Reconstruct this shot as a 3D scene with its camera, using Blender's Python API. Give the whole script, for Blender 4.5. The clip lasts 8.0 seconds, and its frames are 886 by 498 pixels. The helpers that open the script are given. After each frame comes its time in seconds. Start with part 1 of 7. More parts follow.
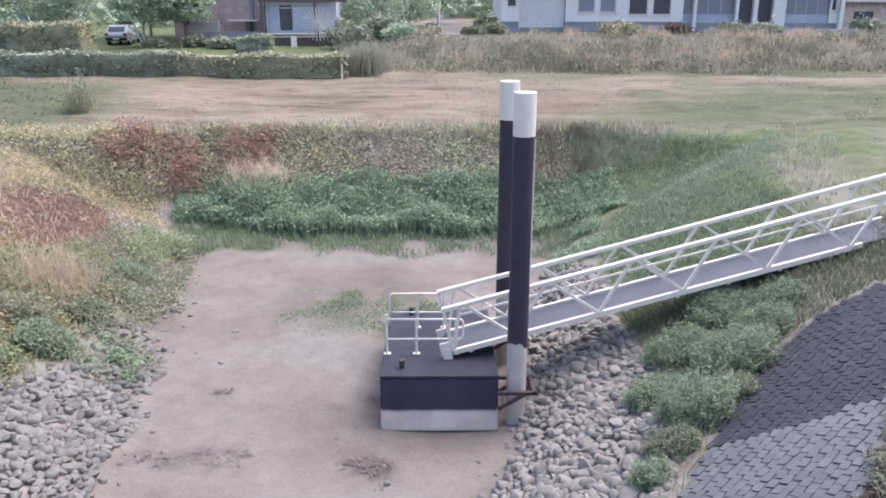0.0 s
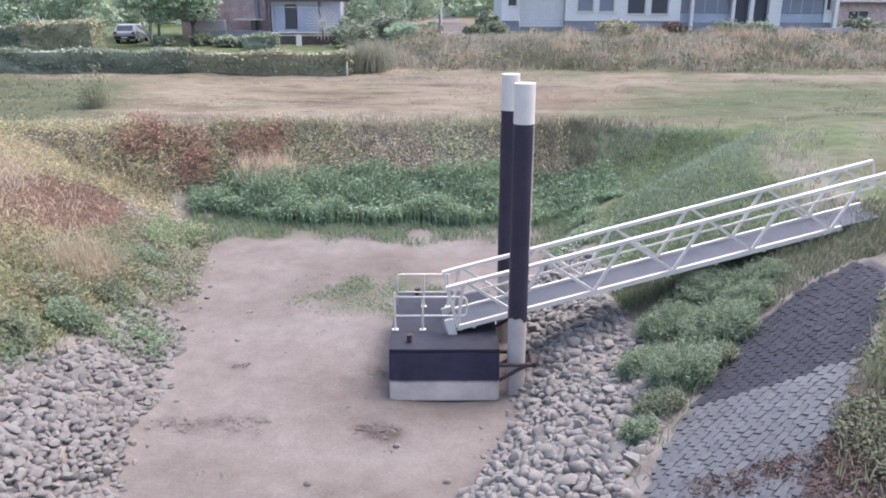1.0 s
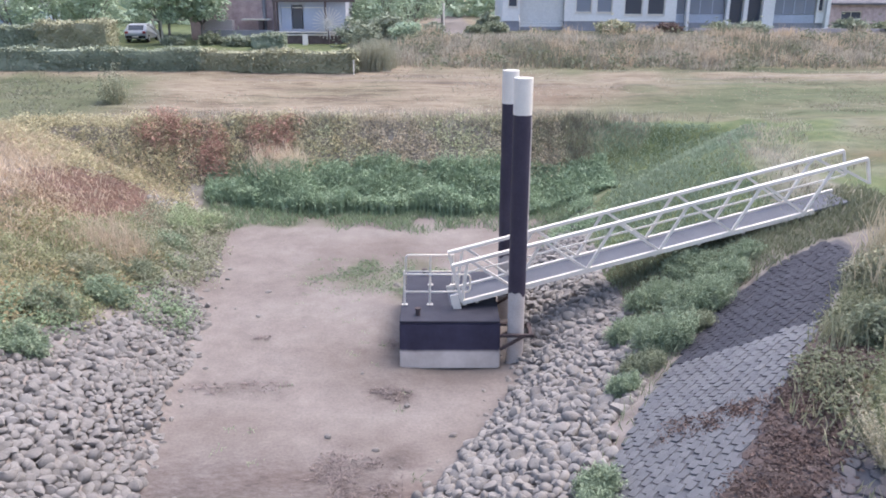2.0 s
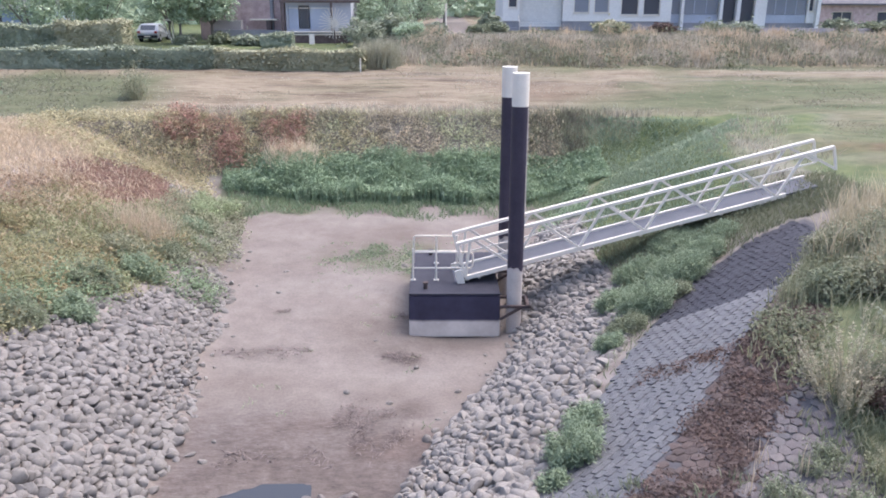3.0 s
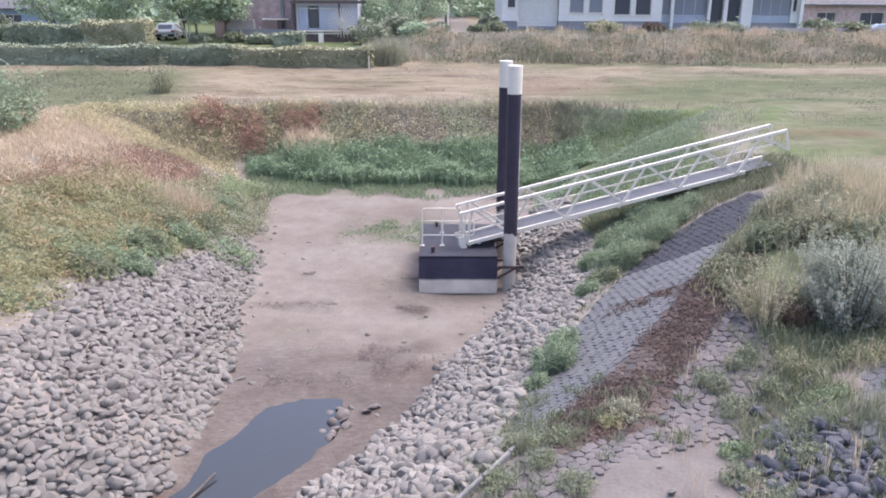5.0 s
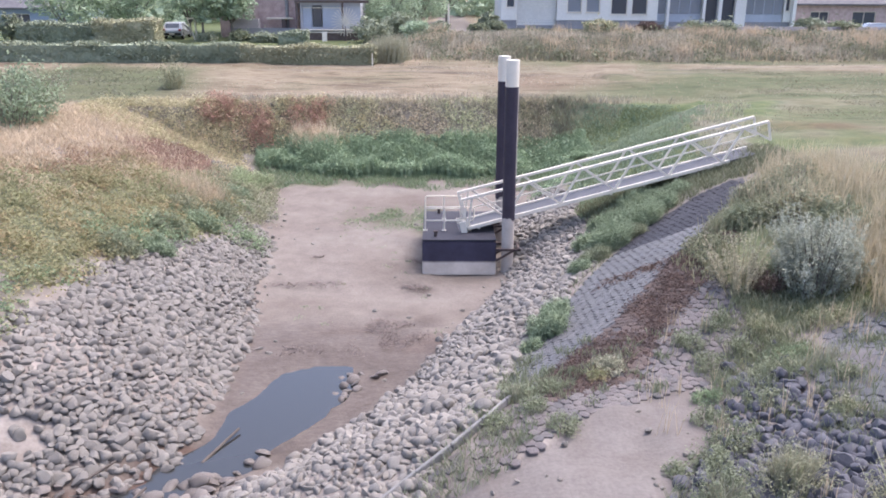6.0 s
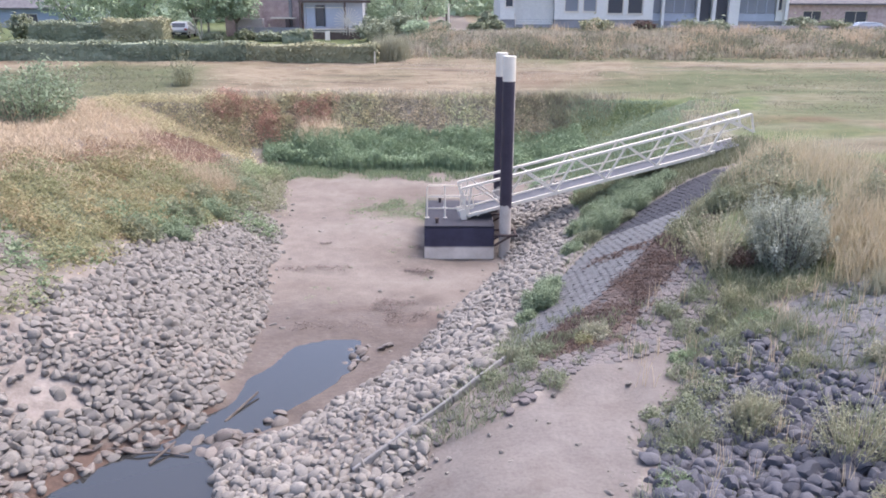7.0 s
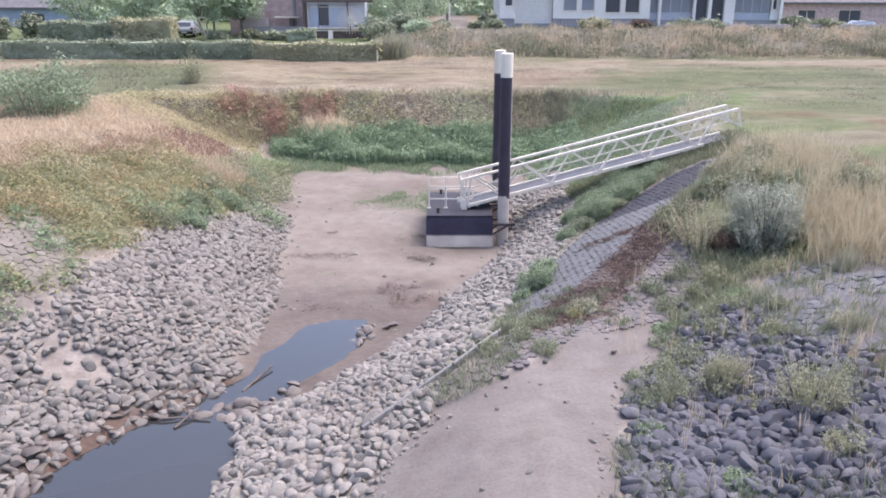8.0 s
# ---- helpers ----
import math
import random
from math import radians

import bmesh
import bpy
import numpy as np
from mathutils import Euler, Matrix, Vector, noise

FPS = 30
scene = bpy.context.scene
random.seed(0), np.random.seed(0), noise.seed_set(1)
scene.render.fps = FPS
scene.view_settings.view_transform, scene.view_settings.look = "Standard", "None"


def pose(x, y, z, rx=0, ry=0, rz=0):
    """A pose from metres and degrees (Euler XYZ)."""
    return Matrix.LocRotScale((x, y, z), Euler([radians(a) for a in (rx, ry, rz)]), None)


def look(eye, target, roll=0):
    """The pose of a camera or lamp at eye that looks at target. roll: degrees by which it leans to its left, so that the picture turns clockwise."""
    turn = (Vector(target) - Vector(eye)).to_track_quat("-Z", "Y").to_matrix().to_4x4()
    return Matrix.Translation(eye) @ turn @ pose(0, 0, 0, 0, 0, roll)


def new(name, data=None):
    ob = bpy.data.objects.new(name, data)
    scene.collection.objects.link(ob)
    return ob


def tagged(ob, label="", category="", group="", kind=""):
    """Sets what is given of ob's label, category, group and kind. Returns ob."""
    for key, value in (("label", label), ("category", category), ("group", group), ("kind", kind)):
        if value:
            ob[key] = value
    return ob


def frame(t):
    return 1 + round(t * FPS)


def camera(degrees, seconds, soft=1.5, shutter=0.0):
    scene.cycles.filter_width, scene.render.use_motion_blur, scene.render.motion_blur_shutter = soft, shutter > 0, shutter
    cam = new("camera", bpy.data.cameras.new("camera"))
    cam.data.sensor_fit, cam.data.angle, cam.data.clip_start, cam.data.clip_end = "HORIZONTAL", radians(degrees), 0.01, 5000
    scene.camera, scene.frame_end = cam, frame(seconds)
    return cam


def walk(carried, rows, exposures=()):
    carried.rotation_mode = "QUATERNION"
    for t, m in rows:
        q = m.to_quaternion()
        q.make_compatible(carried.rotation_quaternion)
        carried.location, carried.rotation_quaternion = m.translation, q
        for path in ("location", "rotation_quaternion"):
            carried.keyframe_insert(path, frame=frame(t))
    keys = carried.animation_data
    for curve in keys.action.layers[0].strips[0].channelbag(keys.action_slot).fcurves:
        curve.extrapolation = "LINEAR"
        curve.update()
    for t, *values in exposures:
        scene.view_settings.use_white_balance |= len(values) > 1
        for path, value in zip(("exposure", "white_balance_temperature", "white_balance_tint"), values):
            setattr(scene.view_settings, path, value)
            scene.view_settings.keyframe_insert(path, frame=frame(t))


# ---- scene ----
# ---- camera ----
cam = camera(58.9, 8.0, soft=1.8)
PATH = [
    (0.0, (0.817, 0.280, 9.150), (0.832, 2.183, 8.534), 0.05),
    (0.5, (0.763, -0.247, 9.122), (0.778, 1.656, 8.507), 0.05),
    (1.0, (0.699, -1.011, 9.095), (0.713, 0.892, 8.480), 0.1),
    (1.5, (0.625, -1.864, 9.120), (0.639, 0.039, 8.505), 0.15),
    (3.0, (0.392, -5.048, 9.262), (0.404, -3.145, 8.646), 0.15),
    (3.5, (0.335, -6.123, 9.302), (0.347, -4.220, 8.686), 0.15),
    (4.0, (0.283, -7.157, 9.352), (0.294, -5.254, 8.736), 0.2),
    (4.5, (0.240, -7.972, 9.400), (0.252, -6.069, 8.783), 0.2),
    (6.0, (0.118, -10.542, 9.362), (0.130, -8.639, 8.745), 0.2),
    (6.5, (0.091, -11.372, 9.354), (0.103, -9.469, 8.738), 0.2),
    (7.0, (0.072, -12.265, 9.362), (0.084, -10.362, 8.745), 0.15),
    (7.5, (0.065, -13.079, 9.375), (0.076, -11.177, 8.757), 0.1),
    (8.0, (0.053, -13.784, 9.410), (0.063, -11.882, 8.791), 0.1),
]
walk(cam, [(t, look(eye, target, roll)) for t, eye, target, roll in PATH], [(0.0, 1.76, 5730, 12), (8.0, 1.88, 5960, 14)])

# ---- light ----
world = bpy.data.worlds.new("sky")
scene.world = world
world.use_nodes = True
sky = world.node_tree.nodes.new("ShaderNodeTexSky")
sky.sky_type, sky.sun_disc = "NISHITA", False
SUN_UP, SUN_ROUND = radians(64), radians(58)
sky.sun_elevation, sky.sun_rotation = SUN_UP, SUN_ROUND
sky.air_density, sky.dust_density, sky.ozone_density = 0.8, 5.0, 1.0
back = world.node_tree.nodes["Background"]
back.inputs["Strength"].default_value = 0.15
world.node_tree.links.new(sky.outputs["Color"], back.inputs["Color"])
sun = new("sun", bpy.data.lights.new("sun", "SUN"))
sun.data.energy, sun.data.angle, sun.data.color = 0.42, radians(55), (1.0, 0.84, 0.70)
sun_way = Vector((math.sin(SUN_ROUND) * math.cos(SUN_UP), math.cos(SUN_ROUND) * math.cos(SUN_UP), math.sin(SUN_UP)))
sun.matrix_world = look(sun_way * 60, (0, 0, 0))

# ---- materials ----
def shader(name, rough=0.8, metal=0.0, spec=0.3):
    mat = bpy.data.materials.new(name)
    mat.use_nodes = True
    nodes, links = mat.node_tree.nodes, mat.node_tree.links
    bsdf = nodes["Principled BSDF"]
    bsdf.inputs["Roughness"].default_value = rough
    bsdf.inputs["Metallic"].default_value = metal
    bsdf.inputs["Specular IOR Level"].default_value = spec
    return mat, nodes, links, bsdf


def noise_node(nodes, links, scale, detail=5.0, rough=0.55, stretch=None):
    place = nodes.new("ShaderNodeTexCoord")
    tex = nodes.new("ShaderNodeTexNoise")
    tex.inputs["Scale"].default_value, tex.inputs["Detail"].default_value, tex.inputs["Roughness"].default_value = scale, detail, rough
    if stretch:
        mapping = nodes.new("ShaderNodeMapping")
        mapping.inputs["Scale"].default_value = stretch
        links.new(place.outputs["Object"], mapping.inputs["Vector"])
        links.new(mapping.outputs["Vector"], tex.inputs["Vector"])
    else:
        links.new(place.outputs["Object"], tex.inputs["Vector"])
    return tex.outputs["Fac"]


def ramp_node(nodes, links, fac, stops):
    ramp = nodes.new("ShaderNodeValToRGB")
    els = ramp.color_ramp.elements
    while len(els) < len(stops):
        els.new(0.5)
    for el, (at, col) in zip(els, stops):
        el.position, el.color = at, (*col, 1.0)
    links.new(fac, ramp.inputs["Fac"])
    return ramp.outputs["Color"]


def mix_node(nodes, links, fac, a, b, blend="MIX"):
    mix = nodes.new("ShaderNodeMix")
    mix.data_type, mix.blend_type = "RGBA", blend
    for socket, value in ((mix.inputs[0], fac), (mix.inputs[6], a), (mix.inputs[7], b)):
        if isinstance(value, (int, float)):
            socket.default_value = value
        elif isinstance(value, tuple):
            socket.default_value = (*value, 1.0)
        else:
            links.new(value, socket)
    return mix.outputs[2]


def math_node(nodes, links, op, a, b):
    m = nodes.new("ShaderNodeMath")
    m.operation, m.use_clamp = op, op in ("MULTIPLY_ADD", "ADD", "SUBTRACT")
    for socket, value in zip(m.inputs, (a, b)):
        if isinstance(value, (int, float)):
            socket.default_value = value
        else:
            links.new(value, socket)
    return m.outputs[0]


def bump_node(nodes, links, bsdf, height, strength, distance):
    bump = nodes.new("ShaderNodeBump")
    bump.inputs["Strength"].default_value, bump.inputs["Distance"].default_value = strength, distance
    links.new(height, bump.inputs["Height"])
    links.new(bump.outputs["Normal"], bsdf.inputs["Normal"])


def plain(name, col, col2, rough=0.7, metal=0.0, scale=3.0, bump=0.1, spec=0.3, stretch=None):
    """A painted, mineral or metal surface with stains at two scales."""
    mat, nodes, links, bsdf = shader(name, rough, metal, spec)
    big = noise_node(nodes, links, scale, 6, 0.6, stretch)
    fine = noise_node(nodes, links, scale * 14, 4, 0.6)
    base = ramp_node(nodes, links, big, [(0.35, col), (0.7, col2)])
    base = mix_node(nodes, links, 0.18, base, ramp_node(nodes, links, fine, [(0.3, tuple(c * 0.55 for c in col)), (0.7, tuple(min(1, c * 1.35) for c in col2))]))
    links.new(base, bsdf.inputs["Base Color"])
    bump_node(nodes, links, bsdf, fine, bump, 0.02)
    return mat


def stone_like(name, cols, by_object, rough=0.85, bump=0.35):
    """Stones: each has its own tone, with speckle and pits. by_object: single objects, else joined islands."""
    mat, nodes, links, bsdf = shader(name, rough)
    if by_object:
        pick = nodes.new("ShaderNodeObjectInfo").outputs["Random"]
    else:
        pick = nodes.new("ShaderNodeNewGeometry").outputs["Random Per Island"]
    n = len(cols)
    tone = ramp_node(nodes, links, pick, [(i / (n - 1), c) for i, c in enumerate(cols)])
    fine = noise_node(nodes, links, 22, 5, 0.65)
    broad = noise_node(nodes, links, 0.7, 4, 0.55)
    tone = mix_node(nodes, links, 0.55, tone, ramp_node(nodes, links, fine, [(0.3, (0.52, 0.5, 0.49)), (0.68, (1.0, 0.98, 0.96))]), "MULTIPLY")
    tone = mix_node(nodes, links, 0.5, tone, ramp_node(nodes, links, broad, [(0.3, (0.74, 0.72, 0.7)), (0.62, (1.0, 1.0, 1.0))]), "MULTIPLY")
    links.new(tone, bsdf.inputs["Base Color"])
    bump_node(nodes, links, bsdf, fine, bump, 0.03)
    return mat


def hazy(col, share=0.34):
    """A leaf colour with the haze of the air mixed in: a little greyer and paler."""
    grey = sum(c * w for c, w in zip(col, (0.25, 0.6, 0.15)))
    return tuple((c * (1 - share) + grey * share * g) * 1.22 + 0.018 for c, g in zip(col, (0.96, 0.95, 0.9)))


def foliage(name, cols, patch=None, patch_scale=0.35, thin=0.3, rough=0.65):
    """Leaves or blades: each island takes its tone from cols; patch is a second set that comes in broad patches."""
    mat, nodes, links, bsdf = shader(name, rough, spec=0.2)
    # haze is put into the leaf colours themselves
    cols, patch = [hazy(c) for c in cols], [hazy(c) for c in patch or ()]
    single = nodes.new("ShaderNodeNewGeometry").outputs["Random Per Island"]
    clump = nodes.new("ShaderNodeMapRange")
    clump.inputs["From Min"].default_value, clump.inputs["From Max"].default_value = 0.32, 0.68
    links.new(noise_node(nodes, links, 2.2, 3, 0.6), clump.inputs["Value"])
    pick = math_node(nodes, links, "ADD", math_node(nodes, links, "MULTIPLY", single, 0.18), math_node(nodes, links, "MULTIPLY", clump.outputs[0], 0.82))
    n = len(cols)
    tone = ramp_node(nodes, links, pick, [(i / (n - 1), c) for i, c in enumerate(cols)])
    broad = noise_node(nodes, links, patch_scale, 3, 0.5)
    if patch:
        n = len(patch)
        other = ramp_node(nodes, links, pick, [(i / (n - 1), c) for i, c in enumerate(patch)])
        cut = ramp_node(nodes, links, broad, [(0.45, (0, 0, 0)), (0.57, (1, 1, 1))])
        tone = mix_node(nodes, links, cut, tone, other)
    links.new(tone, bsdf.inputs["Base Color"])
    glow = nodes.new("ShaderNodeBsdfTranslucent")
    links.new(tone, glow.inputs["Color"])
    both = nodes.new("ShaderNodeMixShader")
    both.inputs[0].default_value = thin
    links.new(bsdf.outputs[0], both.inputs[1])
    links.new(glow.outputs[0], both.inputs[2])
    links.new(both.outputs[0], nodes["Material Output"].inputs["Surface"])
    return mat


def ground_material():
    mat, nodes, links, bsdf = shader("earth", 0.95, spec=0.15)

    def mask(name):
        at = nodes.new("ShaderNodeAttribute")
        at.attribute_name = name
        return at.outputs["Fac"]

    broad, mid, fine = (noise_node(nodes, links, s, 6, 0.6) for s in (0.35, 1.7, 14))
    streak = noise_node(nodes, links, 0.5, 5, 0.6, (0.25, 1.6, 1.0))
    mud = ramp_node(nodes, links, broad, [(0.2, (0.103, 0.0883, 0.0784)), (0.3, (0.129, 0.109, 0.0962)), (0.55, (0.167, 0.144, 0.129)), (0.75, (0.148, 0.132, 0.122))])
    mud = mix_node(nodes, links, 0.35, mud, ramp_node(nodes, links, mid, [(0.3, (0.15, 0.125, 0.109)), (0.7, (0.272, 0.235, 0.213))]))
    sheet = noise_node(nodes, links, 0.22, 3, 0.5, (0.8, 1.6, 1.0))
    mud = mix_node(nodes, links, 0.8, mud, ramp_node(nodes, links, sheet, [(0.36, (0.82, 0.79, 0.74)), (0.5, (1, 0.99, 0.95)), (0.64, (1.08, 1.09, 1.05))]), "MULTIPLY")
    soil = ramp_node(nodes, links, mid, [(0.3, (0.15, 0.125, 0.107)), (0.7, (0.28, 0.245, 0.215))])
    dry = ramp_node(nodes, links, streak, [(0.3, (0.09, 0.0702, 0.0495)), (0.4, (0.158, 0.128, 0.0882)), (0.52, (0.203, 0.167, 0.117)), (0.7, (0.239, 0.2, 0.144))])
    tuft = noise_node(nodes, links, 2.6, 5, 0.65, (0.28, 1.3, 1.0))
    dry = mix_node(nodes, links, 0.75, dry, ramp_node(nodes, links, tuft, [(0.36, (0.50, 0.44, 0.38)), (0.5, (1, 1, 1)), (0.66, (1.0, 0.98, 0.93))]), "MULTIPLY")
    green = ramp_node(nodes, links, streak, [(0.3, (0.047, 0.054, 0.028)), (0.4, (0.078, 0.087, 0.045)), (0.55, (0.1, 0.11, 0.058)), (0.7, (0.139, 0.131, 0.079))])
    green = mix_node(nodes, links, 0.7, green, ramp_node(nodes, links, tuft, [(0.36, (0.42, 0.44, 0.34)), (0.5, (1, 1, 1)), (0.68, (1.0, 0.97, 0.88))]), "MULTIPLY")
    dark = ramp_node(nodes, links, mid, [(0.3, (0.0554, 0.0784, 0.0315)), (0.7, (0.131, 0.146, 0.063))])
    brown = ramp_node(nodes, links, mid, [(0.3, (0.075, 0.043, 0.03)), (0.7, (0.14, 0.082, 0.056))])
    sand = ramp_node(nodes, links, mid, [(0.3, (0.132, 0.114, 0.102)), (0.7, (0.177, 0.157, 0.144))])
    grey = ramp_node(nodes, links, mid, [(0.3, (0.066, 0.064, 0.068)), (0.7, (0.105, 0.101, 0.106))])
    col = mud
    for name, other in (("soil", soil), ("dry", dry), ("green", green), ("dark", dark), ("brown", brown), ("sand", sand), ("grey", grey)):
        fac = math_node(nodes, links, "ADD", mask(name), math_node(nodes, links, "MULTIPLY", math_node(nodes, links, "ADD", mid, -0.5), 0.6))
        edge = ramp_node(nodes, links, mask(name), [(0.0, (0, 0, 0)), (1.0, (1, 1, 1))])
        rough_edge = ramp_node(nodes, links, math_node(nodes, links, "MULTIPLY", fac, 1.0), [(0.25, (0, 0, 0)), (0.6, (1, 1, 1))])
        col = mix_node(nodes, links, mix_node(nodes, links, 0.6, edge, mix_node(nodes, links, 1.0, edge, rough_edge, "MULTIPLY")), col, other)
    clod = ramp_node(nodes, links, noise_node(nodes, links, 5.5, 6, 0.7, (0.7, 1.4, 1.0)), [(0.38, (0.4, 0.4, 0.4)), (0.62, (1, 1, 1))])
    wet = math_node(nodes, links, "MULTIPLY", mask("wet"), clod)
    col = mix_node(nodes, links, wet, col, mix_node(nodes, links, 1.0, col, (0.45, 0.40, 0.38), "MULTIPLY"))
    col = mix_node(nodes, links, 0.35, col, ramp_node(nodes, links, fine, [(0.28, (0.45, 0.43, 0.42)), (0.6, (1, 1, 1))]), "MULTIPLY")
    links.new(col, bsdf.inputs["Base Color"])
    rough = nodes.new("ShaderNodeMapRange")
    rough.inputs["To Min"].default_value, rough.inputs["To Max"].default_value = 0.95, 0.45
    links.new(wet, rough.inputs["Value"])
    links.new(rough.outputs[0], bsdf.inputs["Roughness"])
    bump_node(nodes, links, bsdf, math_node(nodes, links, "ADD", math_node(nodes, links, "MULTIPLY", mid, 0.5), math_node(nodes, links, "MULTIPLY", fine, 0.3)), 0.5, 0.08)
    return mat


def water_material():
    mat, nodes, links, bsdf = shader("still_water", 0.05, spec=0.5)
    bsdf.inputs["Base Color"].default_value = (0.03, 0.03, 0.029, 1)
    bsdf.inputs["IOR"].default_value = 1.5
    bump_node(nodes, links, bsdf, noise_node(nodes, links, 2.5, 3, 0.5), 0.03, 0.02)
    return mat


def glass_material(name, tint):
    mat, nodes, links, bsdf = shader(name, 0.05, spec=0.6)
    bsdf.inputs["Base Color"].default_value = (*tint, 1)
    bsdf.inputs["Transmission Weight"].default_value = 0.35
    return mat


EARTH, WATER = ground_material(), water_material()
PALE = [(0.184, 0.167, 0.148), (0.213, 0.197, 0.175), (0.193, 0.176, 0.156), (0.227, 0.21, 0.187), (0.167, 0.154, 0.137), (0.21, 0.191, 0.169)]
BASALT = [(0.12, 0.12, 0.141), (0.0813, 0.0805, 0.0949), (0.101, 0.1, 0.114), (0.0907, 0.0892, 0.103), (0.13, 0.127, 0.139), (0.0939, 0.0928, 0.108)]
BLOCK = [(0.104, 0.106, 0.113), (0.134, 0.135, 0.14), (0.12, 0.121, 0.126), (0.15, 0.149, 0.153)]
BLOCK_DARK = [(0.113, 0.107, 0.107), (0.16, 0.144, 0.137), (0.139, 0.122, 0.12), (0.18, 0.159, 0.148)]
# the same pale stone, with extra light put into its colour for the right bank
LIT_PALE = [tuple(1.19 * c for c in tone) for tone in PALE]
LIT_STONE, LIT_STONE_MASS = stone_like("lit_stone", LIT_PALE, True), stone_like("lit_stone_mass", LIT_PALE, False)
STONE, STONE_MASS = stone_like("pale_stone", PALE, True), stone_like("pale_stone_mass", PALE, False)
WET = [(0.111, 0.0936, 0.0805), (0.17, 0.148, 0.13), (0.141, 0.119, 0.105), (0.215, 0.187, 0.164)]
WET_STONE, WET_STONE_MASS = stone_like("wet_stone", WET, True, 0.5), stone_like("wet_stone_mass", WET, False, 0.5)
DARK_STONE, DARK_STONE_MASS = stone_like("basalt", BASALT, True), stone_like("basalt_mass", BASALT, False)
PAVER, PAVER_MASS = stone_like("block", BLOCK, True), stone_like("block_mass", BLOCK, False)
MOSS = [(0.07, 0.0525, 0.0462), (0.108, 0.0805, 0.07), (0.0875, 0.0595, 0.049), (0.126, 0.101, 0.091)]
MOSSY, MOSSY_MASS = stone_like("mossy_block", MOSS, True), stone_like("mossy_block_mass", MOSS, False)
# darker tones for the blocks on the upper part of the slope
DARK_TONES = [(0.0285, 0.0292, 0.0378), (0.0396, 0.0402, 0.0505), (0.0335, 0.034, 0.0433), (0.0478, 0.0482, 0.0587)]
DARKER, DARKER_MASS = stone_like("darker_block", DARK_TONES, True), stone_like("darker_block_mass", DARK_TONES, False)
TAN_BLOCK = [(0.146, 0.129, 0.109), (0.185, 0.163, 0.138), (0.163, 0.144, 0.123), (0.206, 0.183, 0.157)]
TAN, TAN_MASS = stone_like("tan_block", TAN_BLOCK, True), stone_like("tan_block_mass", TAN_BLOCK, False)
SETT, SETT_MASS = stone_like("sett", BLOCK_DARK, True), stone_like("sett_mass", BLOCK_DARK, False)
WHITE = plain("white_paint", (0.71, 0.638, 0.527), (0.635, 0.57, 0.472), 0.45, 0, 2.5, 0.04)
BLACK = plain("black_paint", (0.030, 0.024, 0.036), (0.050, 0.040, 0.056), 0.5, 0, 1.5, 0.08)
BLACK_DECK = plain("deck_coating", (0.0246, 0.0232, 0.0315), (0.0402, 0.0386, 0.0483), 0.8, 0, 2.5, 0.3)
STEEL_BARE = plain("scoured_steel", (0.37, 0.323, 0.283), (0.48, 0.423, 0.37), 0.6, 0.0, 2.0, 0.15)
def hull_material():
    mat, nodes, links, bsdf = shader("hull_paint", 0.55)
    place = nodes.new("ShaderNodeTexCoord")
    split = nodes.new("ShaderNodeSeparateXYZ")
    links.new(place.outputs["Object"], split.inputs[0])
    edge = math_node(nodes, links, "MULTIPLY", math_node(nodes, links, "ADD", noise_node(nodes, links, 4, 6, 0.7, (1, 1, 0.3)), -0.5), 0.10)
    high = nodes.new("ShaderNodeMapRange")
    high.inputs["From Min"].default_value, high.inputs["From Max"].default_value = 0.45, 0.53
    add = nodes.new("ShaderNodeMath")
    links.new(split.outputs["Z"], add.inputs[0])
    links.new(edge, add.inputs[1])
    links.new(add.outputs[0], high.inputs["Value"])
    stain = noise_node(nodes, links, 1.6, 6, 0.65)
    black = ramp_node(nodes, links, stain, [(0.3, (0.022, 0.018, 0.032)), (0.7, (0.042, 0.036, 0.060))])
    pale = ramp_node(nodes, links, stain, [(0.3, (0.37, 0.315, 0.265)), (0.7, (0.52, 0.455, 0.39))])
    links.new(mix_node(nodes, links, high.outputs[0], pale, black), bsdf.inputs["Base Color"])
    bump_node(nodes, links, bsdf, noise_node(nodes, links, 9, 4, 0.6), 0.12, 0.02)
    return mat


HULL = hull_material()
RUST = plain("rusty_steel", (0.045, 0.036, 0.038), (0.10, 0.07, 0.06), 0.8, 0.2, 4.0, 0.3)
DECK = plain("grey_decking", (0.0789, 0.0809, 0.0926), (0.116, 0.117, 0.129), 0.8, 0, 1.2, 0.2)
WOOD = plain("driftwood", (0.066, 0.051, 0.042), (0.132, 0.108, 0.09), 0.85, 0, 5.0, 0.5)
RENDER_WHITE = plain("white_render", (0.66, 0.632, 0.589), (0.73, 0.699, 0.643), 0.8, 0, 0.6, 0.1)
ANNEX_WALL = plain("grey_white_render", (0.40, 0.395, 0.415), (0.47, 0.465, 0.48), 0.8, 0, 0.6, 0.1)
PLINTH = plain("grey_plinth", (0.22, 0.215, 0.225), (0.31, 0.30, 0.305), 0.85, 0, 1.0, 0.3)
SIDING = plain("grey_siding", (0.34, 0.36, 0.41), (0.43, 0.45, 0.50), 0.6, 0, 0.8, 0.1)
BRICK_WALL = plain("brown_brick", (0.38, 0.273, 0.251), (0.593, 0.451, 0.414), 0.9, 0, 2.5, 0.4)
TIMBER = plain("dark_timber", (0.091, 0.065, 0.0585), (0.156, 0.117, 0.104), 0.8, 0, 3.0, 0.3)
